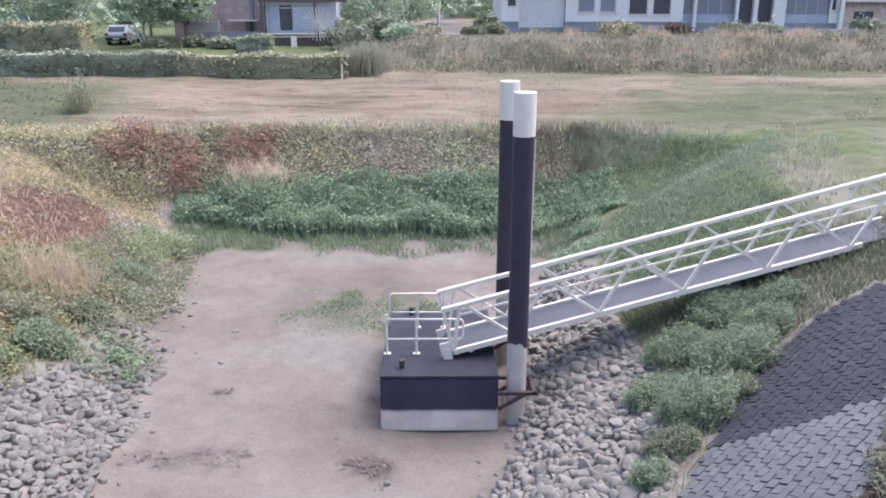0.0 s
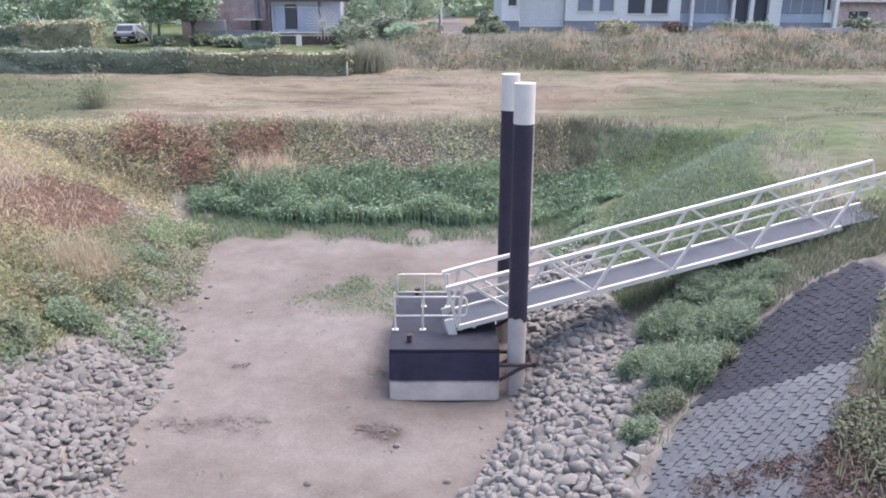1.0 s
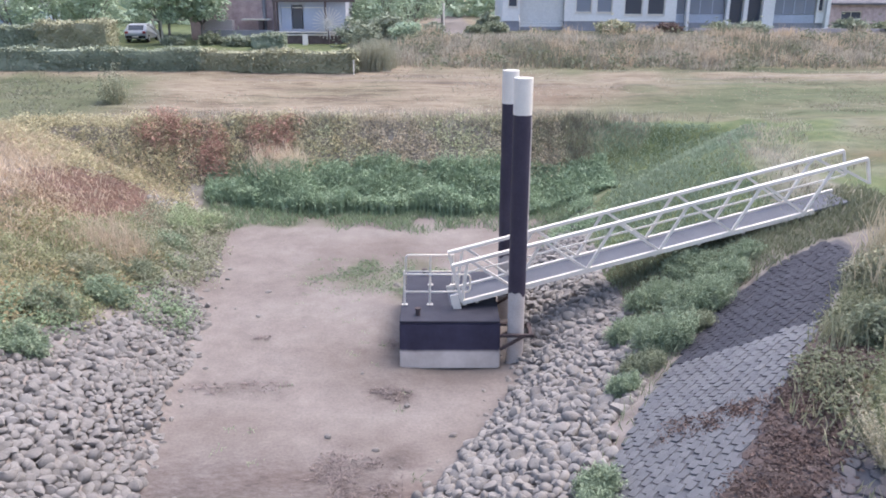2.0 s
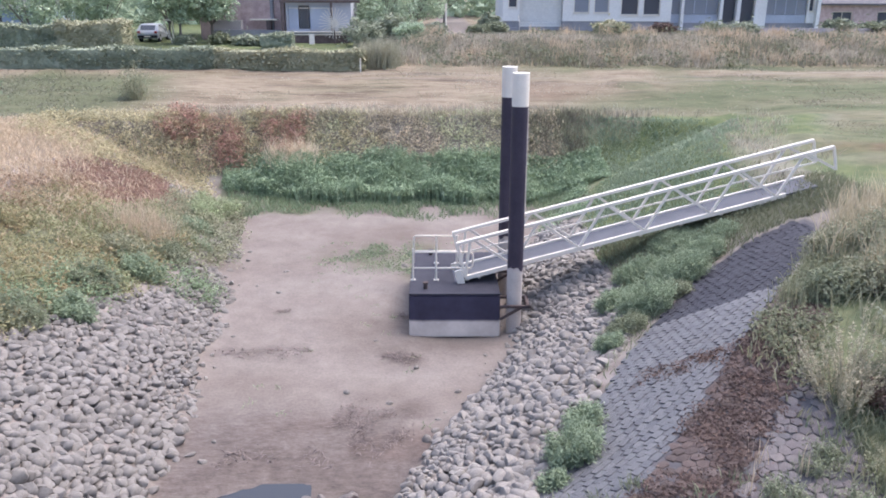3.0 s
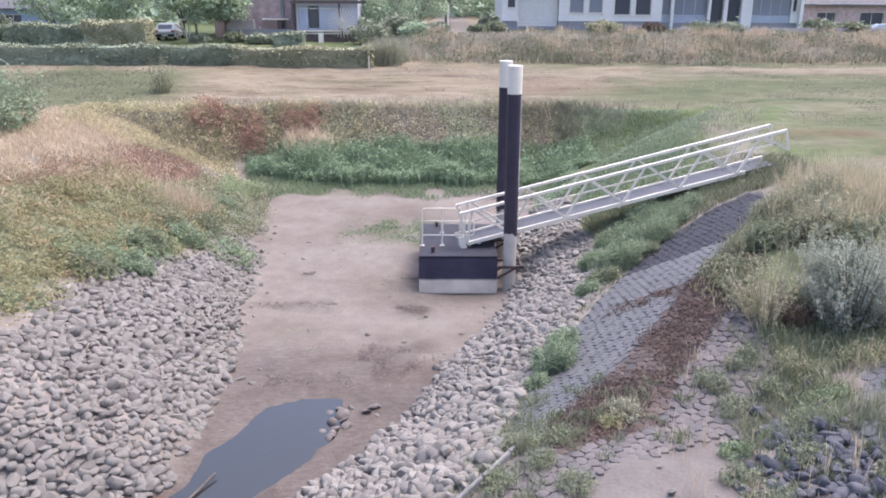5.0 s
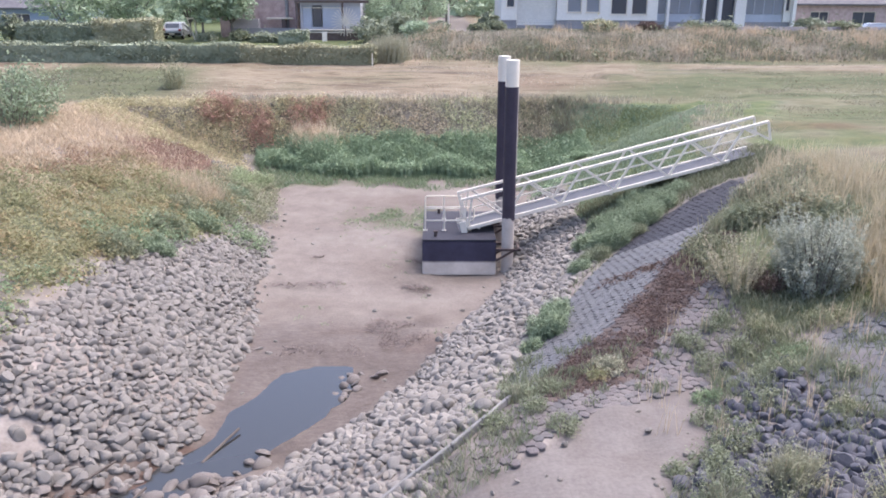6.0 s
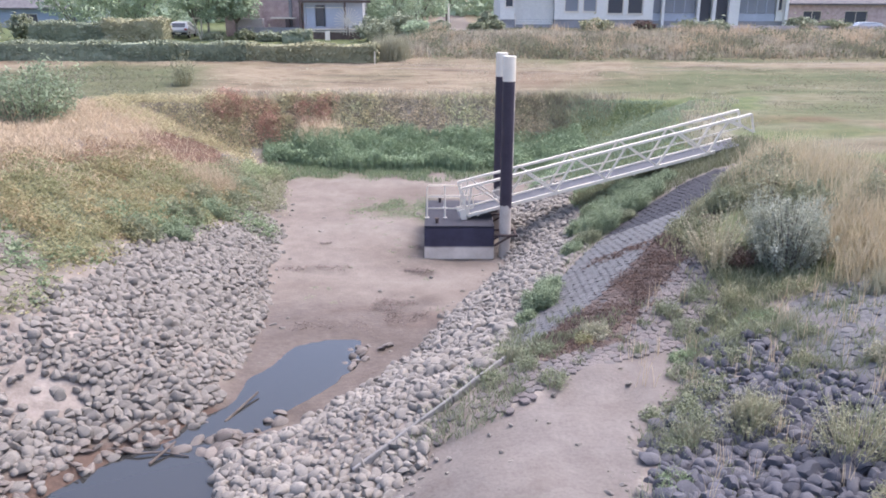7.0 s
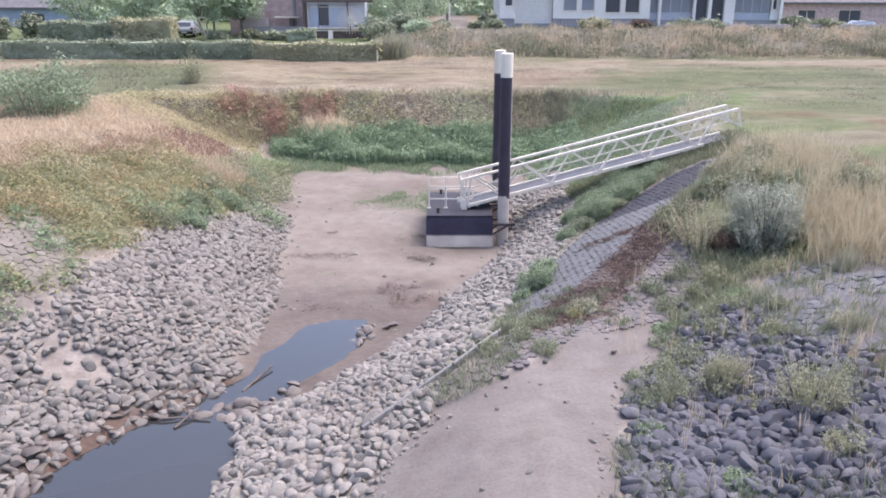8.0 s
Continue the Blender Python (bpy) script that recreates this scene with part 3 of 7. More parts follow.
def build_ground():
    xs = lines((-3000, -400, 400), (-400, -80, 40), (-80, -24, 4), (-24, -14, 0.5), (-14, 13, 0.18), (13, 24, 0.5), (24, 80, 4), (80, 400, 40), (400, 3000, 400))
    ys = lines((-3000, -400, 400), (-400, -60, 40), (-60, -20, 2), (-20, -8, 0.5), (-8, 35, 0.18), (35, 62, 0.45), (62, 110, 3), (110, 400, 40), (400, 3000, 400))
    x, y = np.meshgrid(xs, ys)
    x, y = x.ravel(), y.ravel()
    z = ground_height(x, y)
    basin = (x > toe_left(y)) & (x < toe_right(y)) & (y < 27)
    near = (np.abs(x) < 80) & (np.abs(y) < 110)
    p = pond(x, y)
    calm = soft_step(0.1, 1.6, np.abs(p))
    z = z + near * calm * (np.where(basin, 0.035, 0.11) * (value_noise(x, y, 0.9, 3) - 0.5) + np.where(basin, 0.02, 0.05) * (value_noise(x, y, 3.1, 4) - 0.5))
    paved = inside(y, slope_high(x), slope_low(x), 0.3) * inside(x, 1.6, 10.4, 0.3) + (y < slope_high(x)) * (y > path_edge(x)) * (x > edging(y)) * (x < 8.0)
    z = np.where(paved > 0.5, ground_height(x, y), z)
    z = z + 0.03 * (1 - calm) * (value_noise(x, y, 1.3, 5) - 0.5) + 0.02 * soft_step(0.2, 1.0, -p) * basin
    n, m = len(xs), len(ys)
    i = (np.arange(m - 1)[:, None] * n + np.arange(n - 1)[None, :]).ravel()
    ob = mesh_object("ground", np.stack([x, y, z], 1), np.stack([i, i + 1, i + n + 1, i + n], 1), EARTH, True)
    dl, dr = toe_left(y) - x, x - toe_right(y)
    blur = value_noise(x, y, 0.35, 7)
    wobble = 2.4 * (value_noise(x, y, 0.28, 8) - 0.5)
    field = np.clip(soft_step(33.0, 34.2, y + wobble * 0.3 + 0.035 * np.clip(np.abs(x + 1) - 5, 0, 7) ** 2) + soft_step(7.0, 9.5, dl) + soft_step(10.0, 12.5, dr), 0, 1)
    slope = np.clip(soft_step(29.0, 30.5, y + 0.3 * wobble) + soft_step(3.5, 4.6, dl + 0.4 * wobble) + soft_step(3, 4, dr) * soft_step(14, 17, y), 0, 1) * (1 - field)
    masks = {
        "soil": np.clip(0.9 * soft_step(-0.5, 0.2, x - basalt_left(y) + 0.5 * (blur - 0.5)) * (1 - soft_step(12, 14, x + wobble)) * (y < 4.8) * soft_step(-16, -11, y + wobble) + soft_step(-0.1, 0.9, dl) + soft_step(-0.1, 0.9, dr) + slope, 0, 1) * (1 - field * (y > 4.8)) + 0.25 * spot(x, y, 17, 17, 5, 8.5) * (x > 12.5) * soft_step(0.2, 0.6, value_noise(x * 0.6, y * 1.2, 0.4, 56)),
        "dry": field * (1 - 0.4 * spot(x, y, 17, 17, 4.5, 8)) * (1 - (x > basalt_left(y)) * (1 - soft_step(11.5, 13.5, x + wobble)) * (1 - soft_step(4.4, 5.6, y + 0.4 * wobble)) * soft_step(-15, -11, y + wobble)),
        "green": np.clip(0.7 * spot(x, y, 18, 16, 7, 16) * soft_step(0.3, 0.6, value_noise(x, y, 0.35, 52)) * (x > 12.5) + field * (0.95 * spot(x, y, -22, 37, 10, 8) + 1.0 * spot(x, y, 21, 32, 18, 14) * (0.6 + 0.4 * soft_step(0.25, 0.7, value_noise(x * 0.35, y * 1.6, 0.3, 51))) + 0.35 * soft_step(0.62, 0.8, blur)
                                  + 0.7 * inside(y, 44.5, 47, 1.0) * soft_step(0, 6, x)) + 0.75 * inside(y + 0.6 * wobble + 1.2 * (value_noise(x, y, 1.1, 54) - 0.5), 27.9, 30.5, 0.5) * (1 - field) * (dl < 1) * (dr < 3)
                         + 0.55 * spot(x, y, -1.2, 22.2, 3.4, 2.0) * soft_step(0.3, 0.65, value_noise(x, y, 1.0, 9)) + 0.6 * spot(x, y, 0.1, 20.4, 1.3, 1.0), 0, 1),
        "dark": np.clip(0.85 * (y < slope_high(x) - 0.1) * inside(y, 4.8, 13.5, 0.5) * inside(x, 6.6, 12.5, 0.6) + 0.95 * inside(dr, 2.2, 7.0, 0.5) * (y > 18) * (y < 33) + 0.95 * soft_step(46.5, 48, y) * (1 - soft_step(-6, -3, x)) + 0.5 * soft_step(56, 58, y) * soft_step(3, 6, x) + 0.7 * inside(dl, riprap_reach(y) + 0.4, orange_top(y) - 0.5, 0.5) * (y > 5) * (y < 25) + slope * 0.35 * (y > 26) + 0.75 * spot(x, y, 8.5, 26, 3.5, 8) + 0.5 * slope * soft_step(3, 5, dr) + 0.45 * spot(x, y, 16, 17, 5, 8) * (x > 12.5) + 0.4 * spot(x, y, 21, 21, 10, 15) * (x > 12.5) * soft_step(0.3, 0.7, value_noise(x * 0.5, y * 1.4, 0.4, 55)) + 0.45 * soft_step(56, 58, y) * soft_step(29, 31, x) + 0.5 * soft_step(46.5, 48, y) * (1 - soft_step(-30, -26, x)), 0, 1),
        "brown": np.clip(0.75 * (1 - soft_step(0.1, 1.1, -p + 0.4 * (value_noise(x, y, 1.4, 13) - 0.5))) * (y < 4.6) * (x < -4.6) + 0.3 * spot(x, y, 17, 17, 4.5, 8) * soft_step(0.3, 0.6, value_noise(x, y, 1.2, 57)) * (x > 12.5) + 0.5 * spot(x, y, 18, 16, 7, 16) * soft_step(0.45, 0.65, value_noise(x, y, 0.3, 53)) * (x > 12.5) + 0.9 * spot(x, y, 8.1, -1.0, 0.8, 1.2) + 0.95 * spot(x, y, -12.0, 25.9, 2.6, 3.7) + 0.4 * inside(dl, olive_top(y), orange_top(y), 0.6) * (y > 4) * (y < 24) + ((y < slope_high(x) + 0.1) & (y > band_high(x) - 0.2) & (x > 2.2) & (x < 7.6)) * 0.9 + 0.4 * spot(x, y, -1.4, 10.2, 3.4, 1.5) * soft_step(0.3, 0.6, value_noise(x, y, 0.9, 59))
                         + 0.7 * inside(y, 36.5, 41, 1.0) * soft_step(0.35, 0.6, value_noise(x, y, 0.12, 12)) * inside(x, -14, 9, 4) * 0.7, 0, 1),
        "sand": np.clip(((y < path_edge(x) + 0.25 * (blur - 0.5)) & (x < basalt_left(y)) & (x > riprap_top(y) - 0.2) & (y < 3.2)) * 1.0
                         + 0.8 * inside(x, 0.0, 3.6, 0.4) * soft_step(55, 58, y) + 0.55 * (inside(y - field_track(x), -0.22, 0.22, 0.15) + inside(y - field_track(x), -1.6, -1.2, 0.15)) * (x > -12), 0, 1),
        "grey": ((y < slope_low(x)) & (y > slope_high(x)) & (x > 1.6) & (x < 10.6)) * 0.95 + ((y < slope_high(x)) & (y > path_edge(x) + 0.1) & (x > edging(y)) & (x < 6.9) & (x < basalt_left(y) + 1.0)) * (0.3 + 0.65 * soft_step(0.9, 2.2, x)) + 0.75 * on_upper(x, y),
        "wet": np.clip((1 - soft_step(0.0, 1.1, -p + 0.5 * (value_noise(x, y, 1.2, 14) - 0.5))) * (y < 9.6) + 1.0 * inside(y + 0.8 * wobble, 5, 11.2, 1.2) * (x > toe_left(y) + 0.2) * (x < toe_right(y)) + 1.0 * spot(x, y, -1.2, 10.9, 1.9, 1.6) * soft_step(0.3, 0.6, value_noise(x, y, 1.3, 15))
                       + 0.8 * spot(x, y, -3.0, 9.4, 3.0, 0.8) * soft_step(0.25, 0.6, value_noise(x, y, 0.8, 19))
                       + 0.9 * spot(x, y, -0.7, 14.3, 0.9, 0.5) * soft_step(0.3, 0.55, value_noise(x, y, 2.6, 16)) + 0.8 * spot(x, y, -4.3, 14.6, 1.8, 0.6) * soft_step(0.35, 0.6, value_noise(x, y, 2.2, 17))
                       + 1.0 * (1 - soft_step(0.9, 2.0, -p)) * (x < -5.2) * (y < 4.0) + 0.5 * spot(x, y, -0.6, 17.2, 0.5, 0.5) + 0.3 * spot(x, y, 0.9, 15.2, 1.9, 0.5) + 0.7 * spot(x, y, 1.5, 1.35, 0.32, 0.24) + 0.35 * spot(x, y, 0.4, -1.2, 0.8, 0.5) * soft_step(0.4, 0.7, value_noise(x, y, 1.8, 18)), 0, 1),
    }
    for key, values in masks.items():
        ob.data.attributes.new(key, "FLOAT", "POINT").data.foreach_set("value", values.astype(np.float32))
    tagged(ob, "dried mud basin between stony banks and dry grass fields", "ground", kind="structure")


def build_water():
    bm = bmesh.new()
    bmesh.ops.create_grid(bm, x_segments=2, y_segments=2, size=1)
    bmesh.ops.scale(bm, verts=bm.verts, vec=(11, 18, 1))
    me = bpy.data.meshes.new("water")
    bm.to_mesh(me)
    me.materials.append(WATER)
    ob = new("water", me)
    ob.location = (-12.8, -9.2, -0.22)
    tagged(ob, "still grey puddle left in the drained basin", "water", kind="structure")


build_ground()
build_water()


# ---- small tools ----
def thing(name, x, y, z, turn=0.0, label="", category="", group="", kind=""):
    ob = new(name)
    ob.matrix_basis = pose(x, y, z, 0, 0, turn)
    ob.empty_display_size = 0.2
    return tagged(ob, label, category, group, kind)


def part(name, bm, mat, parent, label=""):
    me = bpy.data.meshes.new(name)
    bm.to_mesh(me)
    bm.free()
    me.materials.append(mat)
    ob = new(name, me)
    ob.parent = parent
    return tagged(ob, label)


def box(x0, y0, z0, x1, y1, z1, edge=0.0, bm=None):
    bm = bm or bmesh.new()
    made = bmesh.ops.create_cube(bm, size=1)["verts"]
    bmesh.ops.scale(bm, verts=made, vec=(x1 - x0, y1 - y0, z1 - z0))
    bmesh.ops.translate(bm, verts=made, vec=((x0 + x1) / 2, (y0 + y1) / 2, (z0 + z1) / 2))
    if edge:
        bmesh.ops.bevel(bm, geom=list({e for v in made for e in v.link_edges}), offset=edge, segments=2, affect="EDGES")
    return bm


def rod(a, b, r, n=10, bm=None, r2=None):
    """A round bar from a to b."""
    bm = bm or bmesh.new()
    a, b = Vector(a), Vector(b)
    made = bmesh.ops.create_cone(bm, cap_ends=True, segments=n, radius1=r, radius2=r if r2 is None else r2, depth=(b - a).length)["verts"]
    turn = (b - a).to_track_quat("Z", "Y").to_matrix().to_4x4()
    bmesh.ops.transform(bm, matrix=Matrix.Translation((a + b) / 2) @ turn, verts=made)
    for f in {f for v in made for f in v.link_faces}:
        f.smooth = len(f.verts) == 4
        if not f.smooth:
            for e in f.edges:
                e.smooth = False
    return bm


def bar(a, b, w, h, bm=None, up=(0, 0, 1)):
    """A square-section bar from a to b: w across, h along up."""
    bm = bm or bmesh.new()
    a, b = Vector(a), Vector(b)
    made = bmesh.ops.create_cube(bm, size=1)["verts"]
    way = (b - a).normalized()
    side = way.cross(Vector(up)).normalized()
    top = side.cross(way)
    m = Matrix((side * w, way * (b - a).length, top * h)).transposed().to_4x4()
    m.translation = (a + b) / 2
    bmesh.ops.transform(bm, matrix=m, verts=made)
    return bm


def pipe(points, r, n=8):
    """A bent tube through points, with rounded corners."""
    curve = []
    pts = [Vector(p) for p in points]
    for i, p in enumerate(pts):
        if 0 < i < len(pts) - 1:
            a, b = (pts[i - 1] - p), (pts[i + 1] - p)
            cut = min(0.12, a.length * 0.45, b.length * 0.45)
            a, b = p + a.normalized() * cut, p + b.normalized() * cut
            curve += [a.lerp(p, t).lerp(p.lerp(b, t), t) for t in (0, 0.25, 0.5, 0.75, 1)]
        else:
            curve.append(p)
    bm = bmesh.new()
    rings = []
    for i, p in enumerate(curve):
        way = (curve[min(i + 1, len(curve) - 1)] - curve[max(i - 1, 0)]).normalized()
        side = way.orthogonal().normalized() if i == 0 else (side - way * side.dot(way)).normalized()
        over = way.cross(side)
        rings.append([bm.verts.new(p + r * (math.cos(2 * math.pi * k / n) * side + math.sin(2 * math.pi * k / n) * over)) for k in range(n)])
    for q, s in zip(rings, rings[1:]):
        for k in range(n):
            bm.faces.new((q[k], q[(k + 1) % n], s[(k + 1) % n], s[k])).smooth = True
    bm.faces.new(rings[0][::-1])
    bm.faces.new(rings[-1])
    return bm


# ---- the landing stage ----
PX0, PX1, PY0, PY1, PZ0, PZ1 = -0.45, 2.17, 15.93, 19.8, -0.15, 1.12


def build_pontoon():
    ob = thing("pontoon", (PX0 + PX1) / 2, (PY0 + PY1) / 2, PZ0, 0, "black steel pontoon with a scoured pale waterline resting on dry mud", "pontoon")
    w, l, h = (PX1 - PX0) / 2, (PY1 - PY0) / 2, PZ1 - PZ0
    hull = box(-w, -l, 0, w, l, h - 0.05, 0.04)
    for v in hull.verts:
        if v.co.y < 0:
            v.co.y -= 0.2 * (1 - v.co.z / h)
    part("hull", hull, HULL, ob, "black steel hull, scoured pale below the waterline")
    part("deck_plate", box(-w, -l, h - 0.052, w, l, h, 0.012), BLACK_DECK, ob, "dull dark deck plate")
    for y in (-l + 0.03, l - 0.03):
        part("rubbing_strip", box(-w + 0.05, y - 0.05, h - 0.2, w - 0.05, y + 0.05, h - 0.13, 0.015), BLACK, ob)
    for x, y in ((-0.84, -1.5), (-0.72, 1.62)):
        post = part("bollard", rod((x, y, h), (x, y, h + 0.17), 0.062, 14), RUST, ob)
        cap = part("bollard_cap", rod((x, y, h + 0.17), (x, y, h + 0.2), 0.085, 14), RUST, post)
    # guides that hold the pontoon to the piles
    for y, pile_y in ((-1.765, -1.765), (1.235, 1.235)):
        arm = box(w - 0.02, y - 0.42, 0.92, w + 0.86, y - 0.33, 1.0, 0.01)
        box(w - 0.02, y + 0.33, 0.92, w + 0.86, y + 0.42, 1.0, 0.01, arm)
        box(w + 0.74, y - 0.42, 0.92, w + 0.83, y + 0.42, 1.0, 0.01, arm)
        part("pile_guide", arm, RUST, ob, "rusty bracket round a pile")
        part("guide_strut", bar((w - 0.01, y - 0.375, 0.57), (w + 0.6, y - 0.375, 0.94), 0.06, 0.07), RUST, ob)
        part("guide_strut", bar((w - 0.01, y + 0.375, 0.57), (w + 0.6, y + 0.375, 0.94), 0.06, 0.07), RUST, ob)
    part("upper_guide", bar((w - 0.15, 0.0, h + 0.04), (w + 0.25, -0.1, h + 0.1), 0.12, 0.1), RUST, ob)


def build_railing(name_y, x0, x1, posts, rounded, height):
    ob = thing("deck_railing", x0, name_y, PZ1, 0, "white tubular guard rail bolted to the pontoon deck", "railing", "guard rails on the pontoon")
    end = x1 - x0
    if rounded:
        part("rail_loop", pipe([(0, 0, height), (end, 0, height), (end, 0, 0.38), (0, 0, 0.38)], 0.026), WHITE, ob)
    else:
        part("top_rail", pipe([(0, 0, 0.02), (0, 0, height), (end, 0, height)], 0.026), WHITE, ob)
        part("mid_rail", pipe([(0, 0, 0.42), (end, 0, 0.42)], 0.022), WHITE, ob)
    for x in posts:
        post = part("post", rod((x - x0, 0, 0.0), (x - x0, 0, height + (0.12 if rounded and x == posts[0] else 0)), 0.028), WHITE, ob)
        part("foot_plate", box(x - x0 - 0.08, -0.06, 0, x - x0 + 0.08, 0.06, 0.025, 0.006), WHITE, post)


def build_pile(x, y, top, r, band):
    ob = thing("mooring_pile", x, y, -0.6, 0, "tall black steel tube pile with a white cap and scoured foot", "pile", "mooring piles")
    n = 28

    def tube(z0, z1, rad, cap=False, ragged=0.0):
        bm = bmesh.new()
        rings = []
        for k, z in enumerate((z0, z1)):
            rings.append([bm.verts.new((rad * math.cos(2 * math.pi * i / n), rad * math.sin(2 * math.pi * i / n),
                                        z + (ragged * noise.noise((x + 1.3 * math.cos(2 * math.pi * i / n), y + 1.3 * math.sin(2 * math.pi * i / n), 0)) if k == 0 else 0))) for i in range(n)])
        for i in range(n):
            bm.faces.new((rings[0][i], rings[0][(i + 1) % n], rings[1][(i + 1) % n], rings[1][i])).smooth = True
        for ring in (rings[1], rings[0][::-1]):
            for e in bm.faces.new(ring).edges:
                e.smooth = False
        return bm

    part("foot", tube(0, 3.1, r - 0.006), STEEL_BARE, ob, "pale scoured steel foot")
    part("shaft", tube(2.5, band + 0.6, r, ragged=0.16), BLACK, ob, "black coated shaft")
    part("cap", tube(band + 0.6, top + 0.6, r + 0.006), WHITE, ob, "white painted cap")
    # the highlight on the shaft's right edge, made as a pale strip
    part("highlight_strip", bar((0.205, -0.085, 3.9), (0.205, -0.085, band + 0.55), 0.05, 0.03, None, (0.9, -0.4, 0)), STEEL_BARE, ob, "pale strip standing in for the highlight down the shaft")


def build_gangway():
    """A sloping footbridge with a Warren truss on each side: u along it, v across, w square to its deck."""
    ob = new("gangway")
    start = Vector((1.20, 16.87, 1.27))
    along = Vector((1.0, 0.088, 0.243)).normalized()
    across = Vector((-0.088, 1.0, 0)).normalized()
    up = along.cross(across).normalized()
    m = Matrix((along, across, up)).transposed().to_4x4()
    m.translation = start
    ob.matrix_basis = m
    tagged(ob, "white truss gangway with a grey deck sloping down to a pontoon", "gangway")
    length, wide, high, pitch, first = 11.48, 1.12, 1.09, 2.035, 1.46
    for v in (0.0, wide):
        part("top_chord", bar((-0.02, v, high), (length, v, high), 0.115, 0.085), WHITE, ob)
        part("bottom_chord", bar((0, v, 0), (length - (1.6 if v == 0 else 0.4), v, 0), 0.09, 0.12), WHITE, ob)
        part("end_post", bar((0, v, 0), (0, v, high), 0.07, 0.07, None, (1, 0, 0)), WHITE, ob)
        part("end_post", bar((length, v, 0.38), (length, v, high), 0.07, 0.07, None, (1, 0, 0)), WHITE, ob)
        low = [0.0] + [first + k * pitch for k in range(5)]
        for k, u in enumerate(low):
            tip = u + pitch / 2 if k else first - pitch / 2
            nxt = low[k + 1] if k + 1 < len(low) else length
            part("diagonal", bar((u, v, 0.03), (tip - 0.04, v, high), 0.065, 0.065, None, (0, 1, 0)), WHITE, ob)
            part("diagonal", bar((tip + 0.04, v, high), (nxt, v, 0.03 if k + 1 < len(low) else 0.4), 0.065, 0.065, None, (0, 1, 0)), WHITE, ob)
    part("mid_rail", bar((0.3, wide - 0.06, 0.40), (length - 0.05, wide - 0.06, 0.40), 0.035, 0.045), WHITE, ob)
    part("deck", box(-0.1, 0.04, -0.05, length - 0.55, wide - 0.04, 0.01, 0.008), DECK, ob, "grey anti-slip deck")
    for k in range(9):
        u = 0.4 + k * 1.25
        part("cross_beam", box(u - 0.04, 0.03, -0.14, u + 0.04, wide - 0.03, -0.052), WHITE, ob)
    part("toe_plate", box(-0.27, -0.08, -0.16, -0.05, 0.0, 0.30, 0.01), WHITE, ob, "white end plate at the hinge")
    part("toe_plate", box(-0.30, wide, -0.14, -0.05, wide + 0.06, 0.12, 0.01), WHITE, ob)
    part("landing_flap", bar((-0.65, wide / 2, -0.16), (0.0, wide / 2, -0.03), wide - 0.1, 0.03), DECK, ob)


build_pontoon()
build_railing(17.08, -0.38, 1.42, (-0.36, 0.33, 1.25), True, 0.88)
build_railing(18.62, -0.38, 1.02, (0.33, 0.98), False, 0.92)
build_pile(2.585, 16.1, 7.31, 0.225, 6.44)
build_pile(2.55, 19.1, 7.22, 0.225, 6.32)
build_gangway()


# ---- plants: blades and leaves ----
def rng(seed):
    return np.random.default_rng(seed)


def blades(name, root, height, width, lean, mat, seed, parent=None, bend=0.5):
    """Tapered, bent blades of grass or reed that grow from the points root."""
    r = rng(seed)
    n = len(root)
    height, width = np.broadcast_to(height, n)[:, None], np.broadcast_to(width, n)[:, None]
    turn = r.random(n) * 2 * np.pi
    side = np.stack([np.cos(turn), np.sin(turn), np.zeros(n)], 1)
    tilt = r.random(n) * 2 * np.pi
    amount = lean * (0.25 + r.random(n))
    way = np.stack([np.cos(tilt) * amount, np.sin(tilt) * amount, np.ones(n)], 1)
    mid = root + way * height * 0.55
    tip = root + way * height * 0.9 + np.stack([np.cos(tilt), np.sin(tilt), -0.35 * np.ones(n)], 1) * height * amount[:, None] * bend + [0, 0, 0.1] * height
    verts = np.stack([root - side * width * 0.5, root + side * width * 0.5, mid - side * width * 0.42, mid + side * width * 0.42, tip], 1).reshape(-1, 3)
    k = np.arange(n)[:, None] * 5
    tris = np.concatenate([k + [0, 1, 3], k + [0, 3, 2], k + [2, 3, 4]], 1).reshape(-1, 3)
    return mesh_object(name, verts, tris, mat, False, parent)


def leaf_arrays(centre, size, r, droop=0.0, long=1.7):
    n = len(centre)
    size = np.broadcast_to(size, n)[:, None] * (0.6 + 0.8 * r.random((n, 1)))
    a = r.normal(size=(n, 3))
    a[:, 2] = a[:, 2] * 0.5 - droop
    a /= np.linalg.norm(a, axis=1)[:, None]
    b = np.cross(a, r.normal(size=(n, 3)) * 0.75 + [0, 0, 0.9])
    b /= np.linalg.norm(b, axis=1)[:, None]
    c = np.cross(a, b)
    verts = np.stack([centre - a * size * long * 0.5, centre + b * size * 0.5 + c * size * 0.12, centre + a * size * long * 0.5, centre - b * size * 0.5 + c * size * 0.12], 1).reshape(-1, 3)
    k = np.arange(n)[:, None] * 4
    return verts, np.concatenate([k + [0, 1, 2], k + [0, 2, 3]], 1).reshape(-1, 3)


def leaves(name, centre, size, mat, seed, parent=None, droop=0.0, long=1.7):
    verts, tris = leaf_arrays(np.asarray(centre), size, rng(seed), droop, long)
    return mesh_object(name, verts, tris, mat, False, parent)


